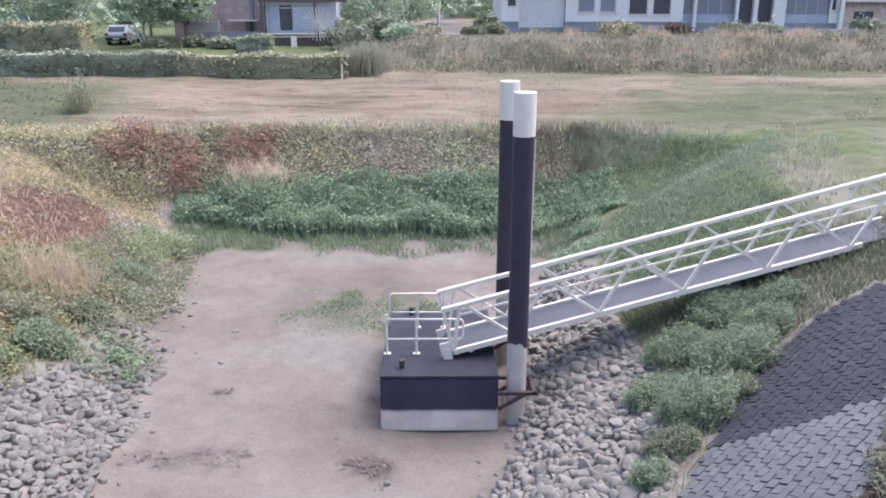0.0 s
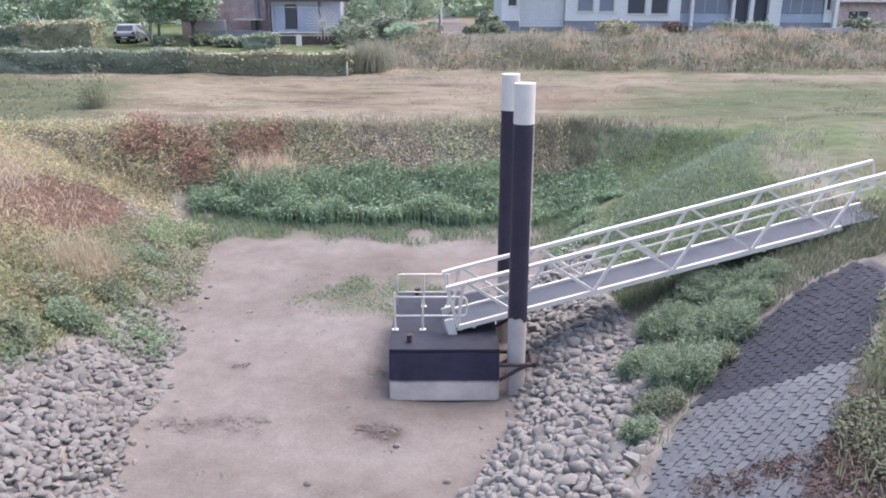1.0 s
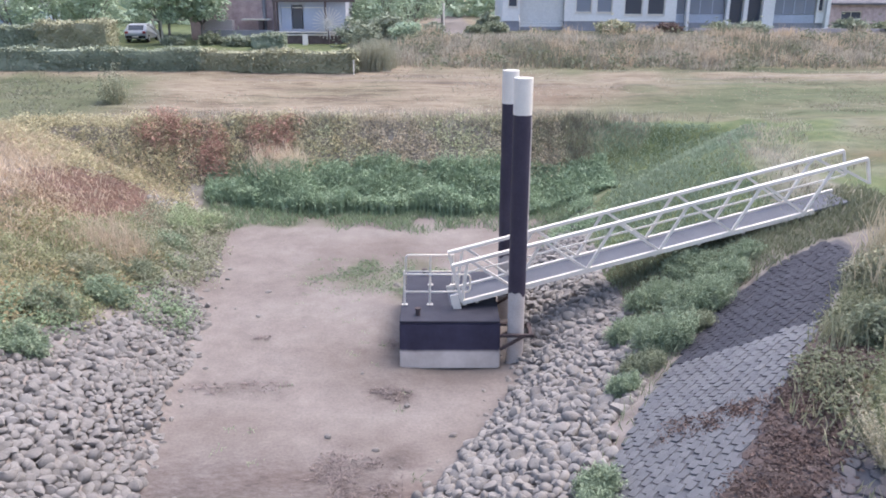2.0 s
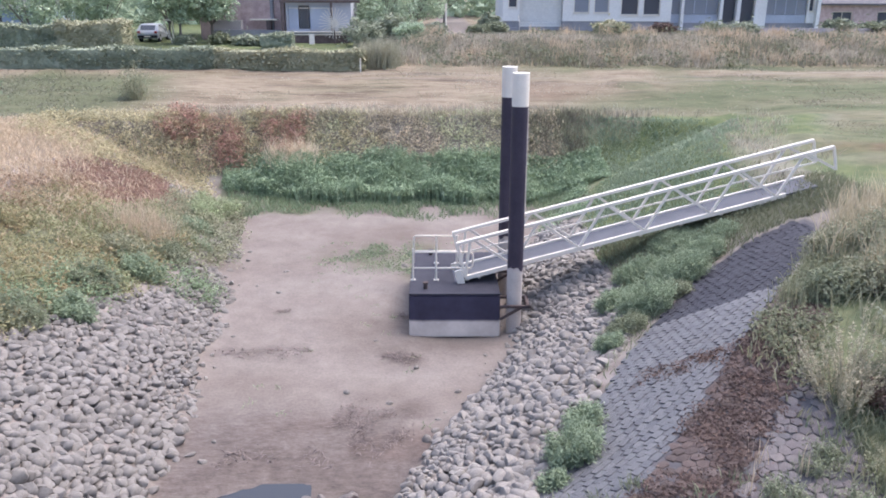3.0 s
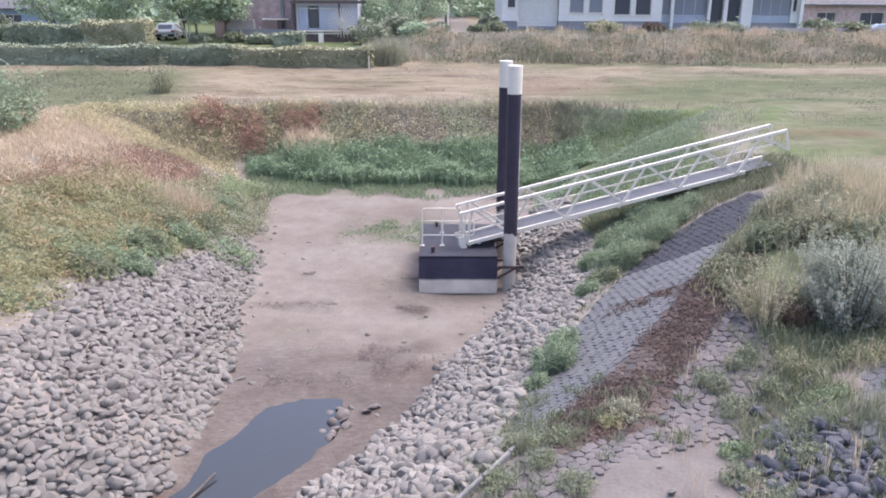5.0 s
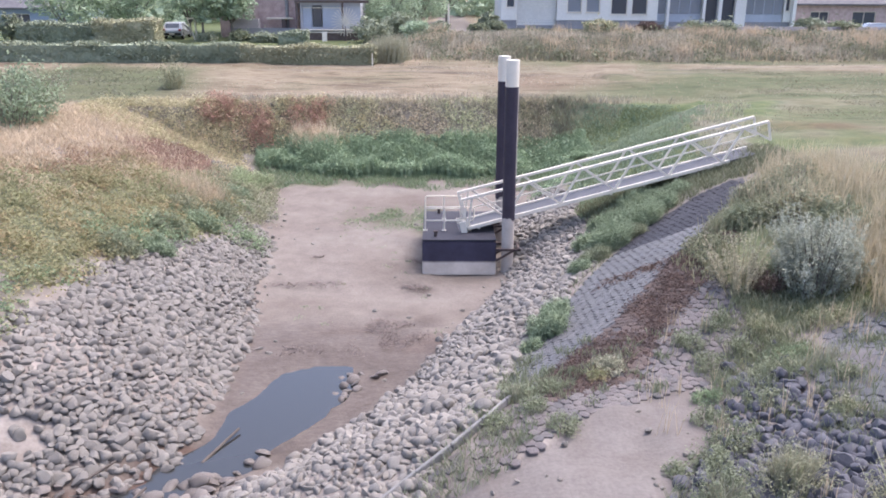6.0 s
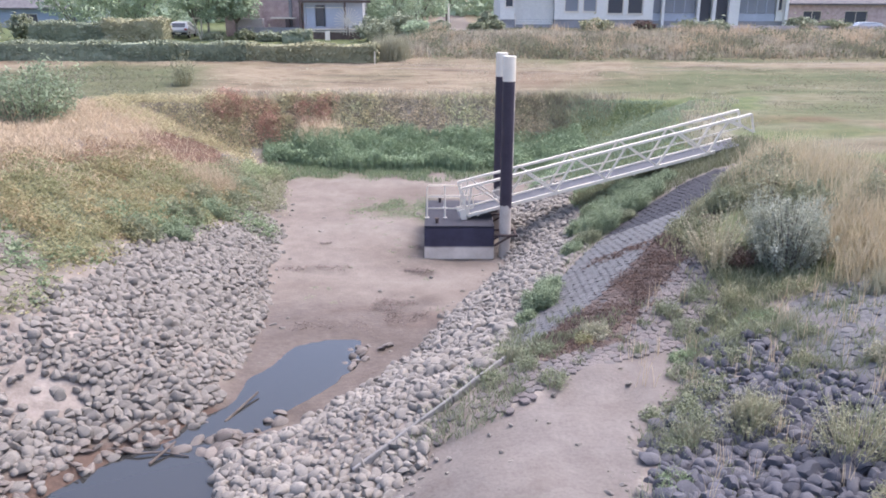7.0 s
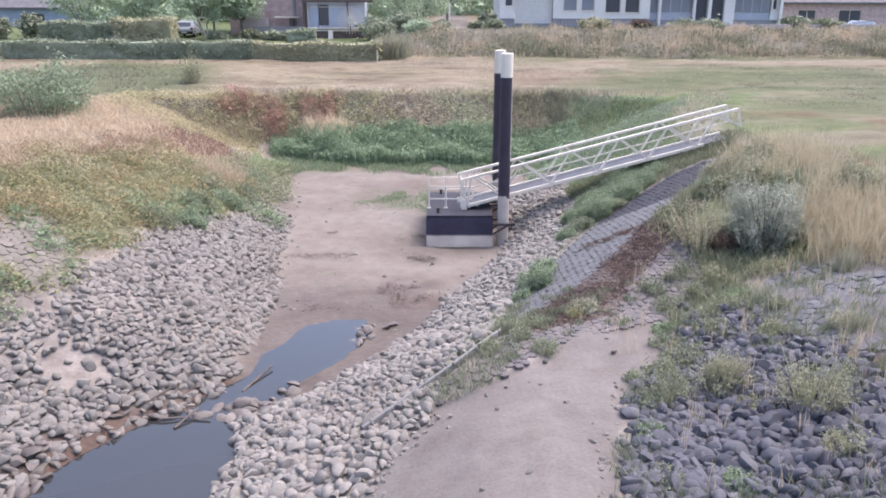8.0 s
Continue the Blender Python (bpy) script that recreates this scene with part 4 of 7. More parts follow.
def scatter(seed, n, x0, x1, y0, y1, keep=None):
    """n random places of a rectangle of the plan, thinned by keep(x, y), on the ground."""
    r = rng(seed)
    x, y = x0 + (x1 - x0) * r.random(n), y0 + (y1 - y0) * r.random(n)
    if keep is not None:
        ok = r.random(n) < keep(x, y)
        x, y = x[ok], y[ok]
    return np.stack([x, y, ground_height(x, y)], 1)


def tufts(seed, places, per, spread):
    r = rng(seed)
    p = np.repeat(places, per, 0)
    p[:, :2] += r.normal(size=(len(p), 2)) * spread
    p[:, 2] = ground_height(p[:, 0], p[:, 1])
    return p


def stuff(ob, label, category):
    return tagged(ob, label, category, kind="stuff")


def mounds(seed, places, rad, high, per, jag=0.35):
    """Leaf places over low uneven mounds: thick on the outside, thin inside."""
    r = rng(seed)
    n = len(places)
    k = n * per
    a, up = r.random(k) * 2 * np.pi, r.random(k)
    size = np.repeat((0.55 + 0.9 * r.random(n)), per)
    shell = (0.62 + 0.45 * r.random(k)) * size
    flat = np.sqrt(1 - up ** 2) * shell * rad
    p = np.repeat(places, per, 0)
    p = p + np.stack([np.cos(a) * flat, np.sin(a) * flat, np.zeros(k)], 1)
    p[:, 2] = ground_height(p[:, 0], p[:, 1]) + up * shell * high + jag * high * r.random(k) ** 4 * r.random(k)
    return p


def bush(name, x, y, wide, high, count, leaf, mat, seed, label, category, group="", stems=16, spike=0.5, mat_low=None):
    """A bush of arching stems with leaves along them, uneven and open at the top."""
    r = rng(seed)
    z = float(ground_height(x, y)) - 0.03
    ob = thing(name, x, y, z, 0, label, category, group)
    count = int(count * 2.2)
    ang = r.random(stems) * 2 * np.pi
    reach = np.sqrt(r.random(stems)) * wide * 0.55
    tall = high * (0.55 + 0.45 * r.random(stems)) * (1 - 0.35 * (reach / (wide * 0.55)) ** 2)
    tip = np.stack([np.cos(ang) * reach, np.sin(ang) * reach, tall], 1)
    verts, tris = [], []
    for k in range(stems):
        a = r.random(3) * 0.06 - 0.03
        b = tip[k] * np.array([0.45, 0.45, 0.6])
        for s, (p, q, w0, w1) in enumerate(((a * [1, 1, 0], b, 0.018, 0.012), (b, tip[k], 0.012, 0.004))):
            base = len(verts)
            side = np.array([-np.sin(ang[k]), np.cos(ang[k]), 0])
            out = np.array([np.cos(ang[k]), np.sin(ang[k]), 0])
            for c, w in ((p, w0), (q, w1)):
                verts += [c + side * w, c - side * w * 0.5 + out * w * 0.87, c - side * w * 0.5 - out * w * 0.87]
            for i in range(3):
                j = (i + 1) % 3
                tris += [(base + i, base + j, base + 3 + j), (base + i, base + 3 + j, base + 3 + i)]
    mesh_object("branchwork", np.array(verts), np.array(tris), BARK, False, ob)
    pick = r.integers(0, stems, count)
    t = 0.25 + 0.75 * r.random(count) ** 0.7
    b = tip[pick] * np.array([0.45, 0.45, 0.6])
    along = np.where((t < 0.6)[:, None], b * (t / 0.6)[:, None], b + (tip[pick] - b) * ((t - 0.6) / 0.4)[:, None])
    p = along + r.normal(size=(count, 3)) * np.array([1, 1, 0.7]) * (spike * 0.22 * wide * (1.15 - t))[:, None]
    p[:, 2] = np.maximum(p[:, 2], 0.02)
    leaves("crown", p, leaf * 0.62, mat, seed + 1, ob, 0.0, 3.2)
    if mat_low:
        low = r.normal(size=(count // 3, 3)) * np.array([wide * 0.22, wide * 0.22, 0.1])
        low[:, 2] = np.abs(low[:, 2]) + 0.05
        leaves("undergrowth", low, leaf, mat_low, seed + 2, ob)
    return ob


def herb(name, x, y, wide, high, stems, per, leaf, mat, seed, label, category, group="", splay=0.25, stalk=None, tall_leaf=2.6, bare=0.15, fuzz=1.0):
    """A clump of upright stalks, each set with narrow leaves; taller in the middle, open and uneven outside."""
    r = rng(seed)
    z = float(ground_height(x, y))
    ob = thing(name, x, y, z - 0.02, 0, label, category, group)
    ang, out = r.random(stems) * 2 * np.pi, np.sqrt(r.random(stems))
    way = np.stack([np.cos(ang), np.sin(ang)], 1)
    lump = 0.62 + 0.45 * value_noise(way[:, 0] * out * 2.2 + seed, way[:, 1] * out * 2.2, 1.3, seed)
    foot = way * (out * wide * 0.33)[:, None]
    root = np.c_[foot, ground_height(x + foot[:, 0], y + foot[:, 1]) - z]
    tall = high * (1 - 0.5 * out ** 2) * (0.6 + 0.4 * r.random(stems)) * lump
    tip = root + np.c_[way * (splay * tall * (0.25 + out) * (0.5 + r.random(stems)))[:, None], tall] + r.normal(size=(stems, 3)) * 0.05 * high
    side = np.c_[-way[:, 1], way[:, 0], np.zeros(stems)] * (0.006 + 0.004 * high)
    mid = root * 0.45 + tip * 0.55 - np.c_[way, np.zeros(stems)] * (0.12 * splay * tall)[:, None]
    verts = np.stack([root - side, root + side, mid - side * 0.8, mid + side * 0.8, tip], 1).reshape(-1, 3)
    k = np.arange(stems)[:, None] * 5
    wood = mesh_object("stalk_growth", verts, np.concatenate([k + [0, 1, 3], k + [0, 3, 2], k + [2, 3, 4]], 1).reshape(-1, 3), stalk or mat, False, ob)
    wood["kind"] = "stuff"
    n = stems * per
    t = (bare + (1 - bare) * r.random(n) ** 0.8)[:, None]
    a, b, c = (np.repeat(q, per, 0) for q in (root, mid, tip))
    p = np.where(t < 0.55, a + (b - a) * t / 0.55, b + (c - b) * (t - 0.55) / 0.45)
    p = p + r.normal(size=(n, 3)) * fuzz * (0.02 + 0.55 * leaf + 0.03 * wide * (1 - t))
    leaves("leafage", p, leaf * 0.72, mat, seed + 1, ob, -0.45, tall_leaf)["kind"] = "stuff"
    return ob


# basin's far end
def build_reeds():
    def dense(x, y):
        return (toe_left(y) - x < 0.8) * (x - toe_right(y) < 2.2) * soft_step(28.5, 29.2, y + 1.3 * (value_noise(x, y, 0.7, 21) - 0.5) - 0.009 * (x + 1) ** 2 * (x < -1))
    base = scatter(31, 15000, -10.5, 8, 28.2, 31.4, dense)
    h = 0.25 + 0.75 * value_noise(base[:, 0], base[:, 1], 1.2, 22) + 0.25 * rng(5).random(len(base))
    h = h * (1 - 0.55 * soft_step(2.5, 5.5, base[:, 0])) * (0.35 + 0.65 * soft_step(-9.6, -6.8, base[:, 0])) * (1 - 0.8 * soft_step(0.6, 2.2, base[:, 0] - toe_right(base[:, 1])))
    stuff(blades("reed_bed", base, h, 0.05, 0.22, REED, 32), "dense dark green reed bed below the far bank", "reeds")
    lp = np.repeat(base[::1], 5, 0)
    lp[:, 2] += np.repeat(h[::1], 5) * (0.3 + 0.68 * rng(6).random(len(lp)))
    lp[:, :2] += rng(7).normal(size=(len(lp), 2)) * 0.07
    stuff(leaves("reed_leaves", lp, 0.056, REED, 33, None, 0.25, 2.4), "dark green leaves of the reed bed", "reeds")
    low = scatter(34, 24000, -10, 8, 25.8, 30.2, lambda x, y: (toe_left(y) - x < 0.6) * (x - toe_right(y) < 1.2) * soft_step(26.9, 28.0, y + 2.2 * (value_noise(x, y, 0.9, 23) - 0.5)) * 0.8)
    stuff(blades("marsh_grass", low, 0.12 + 0.2 * rng(8).random(len(low)), 0.028, 0.6, LUSH, 35), "short green marsh grass in front of the reeds", "grass")
    patch = scatter(36, 30000, -5.2, 2.4, 19.2, 25.0, lambda x, y: (0.62 * spot(x, y, -1.2, 22.2, 3.4, 2.0) + 0.9 * spot(x, y, 0.0, 20.4, 0.8, 0.5) + 0.5 * spot(x, y, -0.6, 21.0, 1.0, 0.5)) * soft_step(0.2, 0.6, value_noise(x, y, 1.6, 24)))
    stuff(blades("sprouting_grass", patch, 0.04 + 0.06 * rng(9).random(len(patch)), 0.03, 0.9, LUSH, 37), "sparse green grass sprouting on dry mud", "grass")
    bits = np.concatenate([scatter(700 + i, int(n * 1.4), x - w, x + w, y - l, y + l, lambda u, v: spot(u, v, x, y, w, l) * soft_step(0.35, 0.6, value_noise(u, v, 2.2, 25))) for i, (x, y, w, l, n) in enumerate(
        ((-0.7, 14.3, 0.7, 0.4, 260), (-4.3, 14.6, 1.6, 0.4, 420), (-1.2, 10.9, 1.1, 1.2, 1700), (-3.0, 9.6, 2.4, 0.5, 300), (-0.6, 17.2, 0.35, 0.3, 110), (1.9, 13.3, 0.5, 0.2, 60), (-4.4, 17.4, 0.3, 0.2, 60)))])
    bits[:, 2] += 0.012
    stuff(blades("mud_debris", bits, 0.075, 0.028, 2.6, DEBRIS, 41), "dark twigs and dead leaves stuck to the mud", "debris")
    few = tufts(38, scatter(39, 26, -5, 1, 9.5, 23), 14, 0.09)
    stuff(blades("mud_sprouts", few, 0.05 + 0.06 * rng(10).random(len(few)), 0.02, 0.8, LUSH, 40), "scattered green sprouts on dry mud", "grass")


def build_far_bank():
    on = lambda x, y: inside(y + 0.035 * np.clip(np.abs(x + 1) - 5, 0, 7) ** 2, 30.8, 33.7, 0.25)
    low = scatter(41, 6500, -13, 13, 28.5, 34, on)
    gold = (low[:, 0] < -2.5) & (rng(61).random(len(low)) < 0.72 - 0.35 * (low[:, 0] > -6))
    stuff(leaves("golden_scrub", mounds(58, low[gold], 0.34, 0.36, 13), 0.058, OLIVE, 59), "yellow-green and orange scrub on the far bank", "scrub")
    dry = tufts(60, scatter(63, 260, 3.6, 7.4, 31.2, 33.6), 9, 0.12)
    stuff(blades("withered_grass", dry, 0.3 + 0.3 * rng(64).random(len(dry)), 0.03, 0.4, STRAW_GREEN, 65), "withered grass on the far bank behind the piles", "grass")
    p = mounds(42, low[(low[:, 0] < 6.2) & ~gold], 0.32, 0.34, 12)
    stuff(leaves("bank_scrub", p, 0.06, SLOPE_GREEN, 43), "low dark green and brown scrub on the far bank", "scrub")
    lump = scatter(68, 46, -13.5, -3.2, 30.6, 33.6, on)
    stuff(leaves("bank_bushes", mounds(69, lump, 0.55, 0.55, 170), 0.06, OLIVE, 70), "yellow-green rounded bushes on the far bank", "scrub")
    lump = scatter(71, 26, -11.5, 6.0, 31.2, 33.8, on)
    stuff(leaves("dry_bushes", mounds(72, lump, 0.5, 0.45, 150), 0.055, STRAW_GREEN, 73), "withered tan bushes on the far bank", "scrub")
    red = np.concatenate([scatter(44, 20, -12.4, -11.0, 31.2, 32.8), scatter(45, 26, -10.4, -8.8, 30.8, 32.3), scatter(47, 30, -8.0, -6.0, 31.5, 33.0)])
    stuff(leaves("red_scrub", mounds(46, red, 0.45, 0.62, 170), 0.058, RED_SHRUB, 47), "reddish brown wilted scrub on the far bank", "scrub")
    tall = tufts(48, scatter(49, 20, -7.4, -5.5, 30.7, 31.5), 70, 0.2)
    stuff(blades("pale_tall_grass", tall, 0.7 + 0.5 * rng(50).random(len(tall)), 0.026, 0.3, CREAM_STRAW, 51), "pale straw-coloured tall grass", "grass")
    top = scatter(52, 7000, -13, 13, 32.6, 35, lambda x, y: inside(y + 0.035 * np.clip(np.abs(x + 1) - 5, 0, 7) ** 2, 33.0, 34.3, 0.3))
    stuff(blades("bank_edge_grass", top, 0.3 + 0.35 * rng(53).random(len(top)), 0.03, 0.35, STRAW_GREEN, 54), "dry grass along the top of the far bank", "grass")
    # smooth dark grass over the corner of the bank, straw along its rim
    turf = scatter(55, 60000, 4.6, 15, 17.5, 34.4, lambda x, y: np.clip(soft_step(1.9, 2.8, x - toe_right(y)) * (1 - soft_step(6.6, 7.8, x - toe_right(y) + 1.2 * (value_noise(x, y, 0.5, 62) - 0.5))) * (y < 31.5)
                                                                 + soft_step(6.0, 6.6, x) * (1 - soft_step(12, 13.5, x)) * inside(y + 0.035 * np.clip(np.abs(x + 1) - 5, 0, 7) ** 2, 29.5, 33.9, 0.3), 0, 1) * 0.75)
    stuff(blades("side_bank_grass", turf, 0.07 + 0.1 * rng(57).random(len(turf)), 0.04, 0.7, SIDE_GREEN, 56), "smooth dark green grass on the bank beside the gangway", "grass")
    rim = scatter(58, 4200, 8.5, 16, 18, 33, lambda x, y: inside(x - toe_right(y) + 1.6 * (value_noise(x, y, 0.5, 62) - 0.5), 6.9, 9.8, 0.6) * soft_step(0.2, 0.5, value_noise(x, y, 0.8, 66)))
    stuff(blades("bank_rim_grass", rim, 0.12 + 0.22 * rng(59).random(len(rim)), 0.03, 0.6, STRAW_GREEN, 60), "pale dry grass at the bank's rim", "grass")
    edge = scatter(67, 1400, 4.0, 6.6, 24, 30.4, lambda x, y: inside(x - toe_right(y), 0.3, 2.3, 0.4) * soft_step(0.3, 0.6, value_noise(x, y, 0.9, 69)))
    stuff(leaves("corner_scrub", mounds(64, edge, 0.25, 0.3, 12), 0.05, REED, 63), "green weeds where the reeds meet the stones", "weeds")


def build_field():
    def keep(x, y):
        return soft_step(33.4, 34.5, y + 0.035 * np.clip(np.abs(x + 1) - 5, 0, 7) ** 2) * (1 - soft_step(45.5, 47, y)) * (0.15 + 0.85 * soft_step(0.42, 0.66, value_noise(x, y, 0.45, 61)))
    turf = scatter(62, 20000, -26, 34, 33, 47, keep)
    stuff(blades("field_grass", turf, 0.03 + 0.05 * rng(63).random(len(turf)), 0.05, 1.8, FIELD_BLADE, 64), "short dry field grass with green patches", "grass")
    g = scatter(65, 26000, 8, 34, 24, 43, lambda x, y: (x - toe_right(y) > 10.5) * soft_step(0.35, 0.6, value_noise(x, y, 0.4, 66)) * spot(x, y, 20, 35, 14, 11))
    stuff(blades("green_turf", g, 0.03 + 0.04 * rng(67).random(len(g)), 0.04, 1.6, TURF_PALE, 68), "green turf on the field", "grass")
    g = scatter(69, 14000, -32, -12, 26, 44, lambda x, y: spot(x, y, -21, 36, 9, 8) * (toe_left(y) - x > 8))
    stuff(blades("meadow_turf", g, 0.05 + 0.08 * rng(70).random(len(g)), 0.05, 1.2, TURF_PALE, 71), "green meadow grass on the field", "grass")
    dike = scatter(72, 30000, -5, 46, 45.6, 58.5, lambda x, y: soft_step(45.6, 47.4, y + 1.6 * (value_noise(x, y, 0.3, 73) - 0.5)) * (1 - soft_step(56.2, 57.4, y)) * (1 - inside(x, -0.2, 3.8, 0.5) * (y > 54)))
    h = 0.25 + 0.8 * value_noise(dike[:, 0], dike[:, 1], 0.4, 74) * soft_step(45.5, 49, dike[:, 1]) * (1 - soft_step(51, 55, dike[:, 1])) + 0.2 * rng(75).random(len(dike))
    stuff(blades("dike_grass", dike, h, 0.055, 0.3, STRAW_GREEN, 76), "tall dry tangled grass on the slope below the houses", "grass")
    plume = tufts(70, scatter(66, 330, -4, 46, 47.4, 55.5, lambda x, y: soft_step(0.4, 0.65, value_noise(x, y * 1.6, 0.35, 65))), 34, 0.3)
    stuff(blades("dike_plumes", plume, 0.55 + 0.6 * rng(64).random(len(plume)), 0.04, 0.3, STRAW, 63), "pale feathery grass standing out on the slope below the houses", "grass")
    clumps = scatter(77, 210, -4, 46, 46.5, 54.5)
    p = mounds(78, clumps, 0.95, 0.7, 60)
    stuff(leaves("dike_scrub", p, 0.12, SHADE_GRASS, 79), "dull green scrub among the dry grass", "scrub")


def build_left_bank():
    # brambles above the stones, turning from green to orange
    band = scatter(81, 12000, -19, -8, 1, 24.5, lambda x, y: inside(toe_left(y) - x + 0.9 * (value_noise(x, y, 0.5, 82) - 0.5), riprap_reach(y) + 0.2, orange_top(y), 0.4) * (1 - 0.85 * spot(x + 2.0 * (value_noise(x, y, 0.6, 74) - 0.5), y + 2.5 * (value_noise(x, y, 0.6, 75) - 0.5), -12.0, 25.9, 2.5, 3.6)) * (1 - spot(x, y, -11.7, 6.9, 2.1, 2.4)) * (y > 4.5))
    up = toe_left(band[:, 1]) - band[:, 0] - olive_top(band[:, 1]) + 2.6 * (value_noise(band[:, 0], band[:, 1], 0.6, 87) - 0.5) + 0.8 * (rng(89).random(len(band)) - 0.5) > 0.5
    stuff(leaves("brambles", mounds(83, band[~up][::2], 0.32, 0.22, 15), 0.055, BRAMBLE, 84), "low yellow-green brambles above the stones", "brambles")
    stuff(leaves("orange_brambles", mounds(85, band[up][::2], 0.32, 0.16, 15), 0.052, AUTUMN, 86), "low brambles turned orange and brown on the bank", "brambles")
    heap, hup = band[::30], up[::30]
    stuff(leaves("bramble_mounds", mounds(78, heap[~hup], 0.62, 0.6, 130, 0.2), 0.058, BRAMBLE, 79), "rounded yellow-green bramble mounds above the stones", "brambles")
    stuff(leaves("orange_mounds", mounds(76, heap[hup][::2], 0.55, 0.4, 110, 0.2), 0.055, AUTUMN, 77), "orange and brown bramble mounds on the bank", "brambles")
    weeds = scatter(85, 1000, -10.8, -6.0, 12.5, 28, lambda x, y: inside(toe_left(y) - x, riprap_reach(y) - 1.3 * soft_step(14, 18, y) - 0.2, riprap_reach(y) + 1.3, 0.4) * soft_step(0.2, 0.5, value_noise(x, y, 0.5, 86)))
    far = weeds[:, 1] > 19
    stuff(leaves("bank_weeds", mounds(87, weeds[~far], 0.33, 0.5, 50), 0.05, LUSH, 88), "green leafy weeds among the stones", "weeds")
    stuff(leaves("corner_weeds", mounds(88, weeds[far], 0.33, 0.5, 50), 0.05, MEADOW, 87), "bright yellow-green weeds at the corner of the mud", "weeds")
    straw = scatter(89, 62000, -26, -9.5, 4, 31, lambda x, y: np.clip(inside(toe_left(y) - x, orange_top(y) - 0.4, 15.0, 0.9) + 0.75 * inside(toe_left(y) - x, olive_top(y) - 1.2, orange_top(y), 0.6) * soft_step(0.38, 0.6, value_noise(x, y, 0.6, 91)), 0, 1) * soft_step(0.0, 0.3, value_noise(x, y, 0.35, 90)) * (1 - 0.8 * spot(x + 2.0 * (value_noise(x, y, 0.6, 74) - 0.5), y + 2.5 * (value_noise(x, y, 0.6, 75) - 0.5), -12.0, 25.9, 2.4, 3.4)))
    stuff(blades("dry_bank_grass", straw, 0.16 + 0.26 * rng(91).random(len(straw)), 0.03, 0.8, STRAW, 92), "pale dry grass on the crest of the bank", "grass")
    plume = tufts(93, scatter(94, 14, -10.4, -8.9, 19.6, 22.4), 45, 0.2)
    stuff(blades("plume_grass", plume, 0.6 + 0.55 * rng(95).random(len(plume)), 0.02, 0.3, STRAW, 96), "feathery pale grass plumes on the bank", "grass")
    rus = scatter(97, 3600, -17, -9.0, 19.5, 30, lambda x, y: spot(x + 2.0 * (value_noise(x, y, 0.6, 74) - 0.5), y + 2.5 * (value_noise(x, y, 0.6, 75) - 0.5), -12.0, 25.9, 2.6, 3.7))
    stuff(leaves("russet_cover", mounds(98, rus, 0.25, 0.08, 12), 0.045, RUSSET_RED, 99), "russet wilted ground cover on the bank", "weeds")
    yel = scatter(100, 3600, -20, -8.5, 23, 33.5, lambda x, y: inside(toe_left(y) - x, 1.6, 9.5, 0.6) * soft_step(25, 27.5, y + 0.4 * (x + 11)) * (1 - soft_step(32.6, 33.6, y)) * (1 - spot(x, y, -12.0, 25.9, 2.7, 3.8)))
    stuff(leaves("yellow_scrub", mounds(101, yel, 0.3, 0.3, 18), 0.058, OLIVE, 102), "yellow-green scrub at the corner of the bank", "scrub")
    for i, (x, y, w, h, m) in enumerate(((-9.7, 12.4, 1.3, 0.6, SAGE), (-8.9, 13.6, 1.1, 0.5, CLUMP), (-9.2, 15.6, 1.3, 0.6, SAGE), (-8.6, 17.6, 1.2, 0.6, CLUMP), (-9.5, 18.6, 1.4, 0.6, MEADOW), (-8.5, 19.8, 1.2, 0.55, SAGE),
                                         (-9.3, 21.6, 1.3, 0.5, SAGE), (-8.7, 23.4, 1.1, 0.5, CLUMP), (-9.0, 25.6, 1.3, 0.7, CORNER), (-8.6, 27.0, 1.3, 0.7, CORNER), (-9.4, 27.2, 1.0, 0.5, CORNER), (-8.1, 21.6, 0.8, 0.4, CLUMP))):
        herb("weed_clump", x, y, 1.3 * w, 1.45 * h, int(130 * w), 20, 0.05, m, 130 + 3 * i, "leafy green weeds along the upper edge of the stones", "weeds", "weed clumps on the far bank", 0.25)
    fore = scatter(103, 160, -13, -9.5, 3.5, 9.5, lambda x, y: soft_step(0.45, 0.6, value_noise(x, y, 0.8, 104)) * (toe_left(y) - x > riprap_reach(y) - 0.2))
    stuff(leaves("paving_weeds", mounds(105, fore, 0.25, 0.25, 26), 0.06, LUSH, 106), "green weeds between old paving on the bank", "weeds")
    herb("bush", -19.1, 24.6, 4.8, 3.7, 95, 46, 0.14, CLUMP, 107, "tall wispy green bush in dry grass on the bank", "bush", "", 0.55, BARK, 1.9, 0.1, 1.7)
    herb("sapling", -15.5, 36.6, 1.6, 2.4, 70, 20, 0.07, MEADOW, 110, "slender pale-leaved sapling at the edge of the field", "sapling", "", 0.25, TURF, 2.2, 0.15)


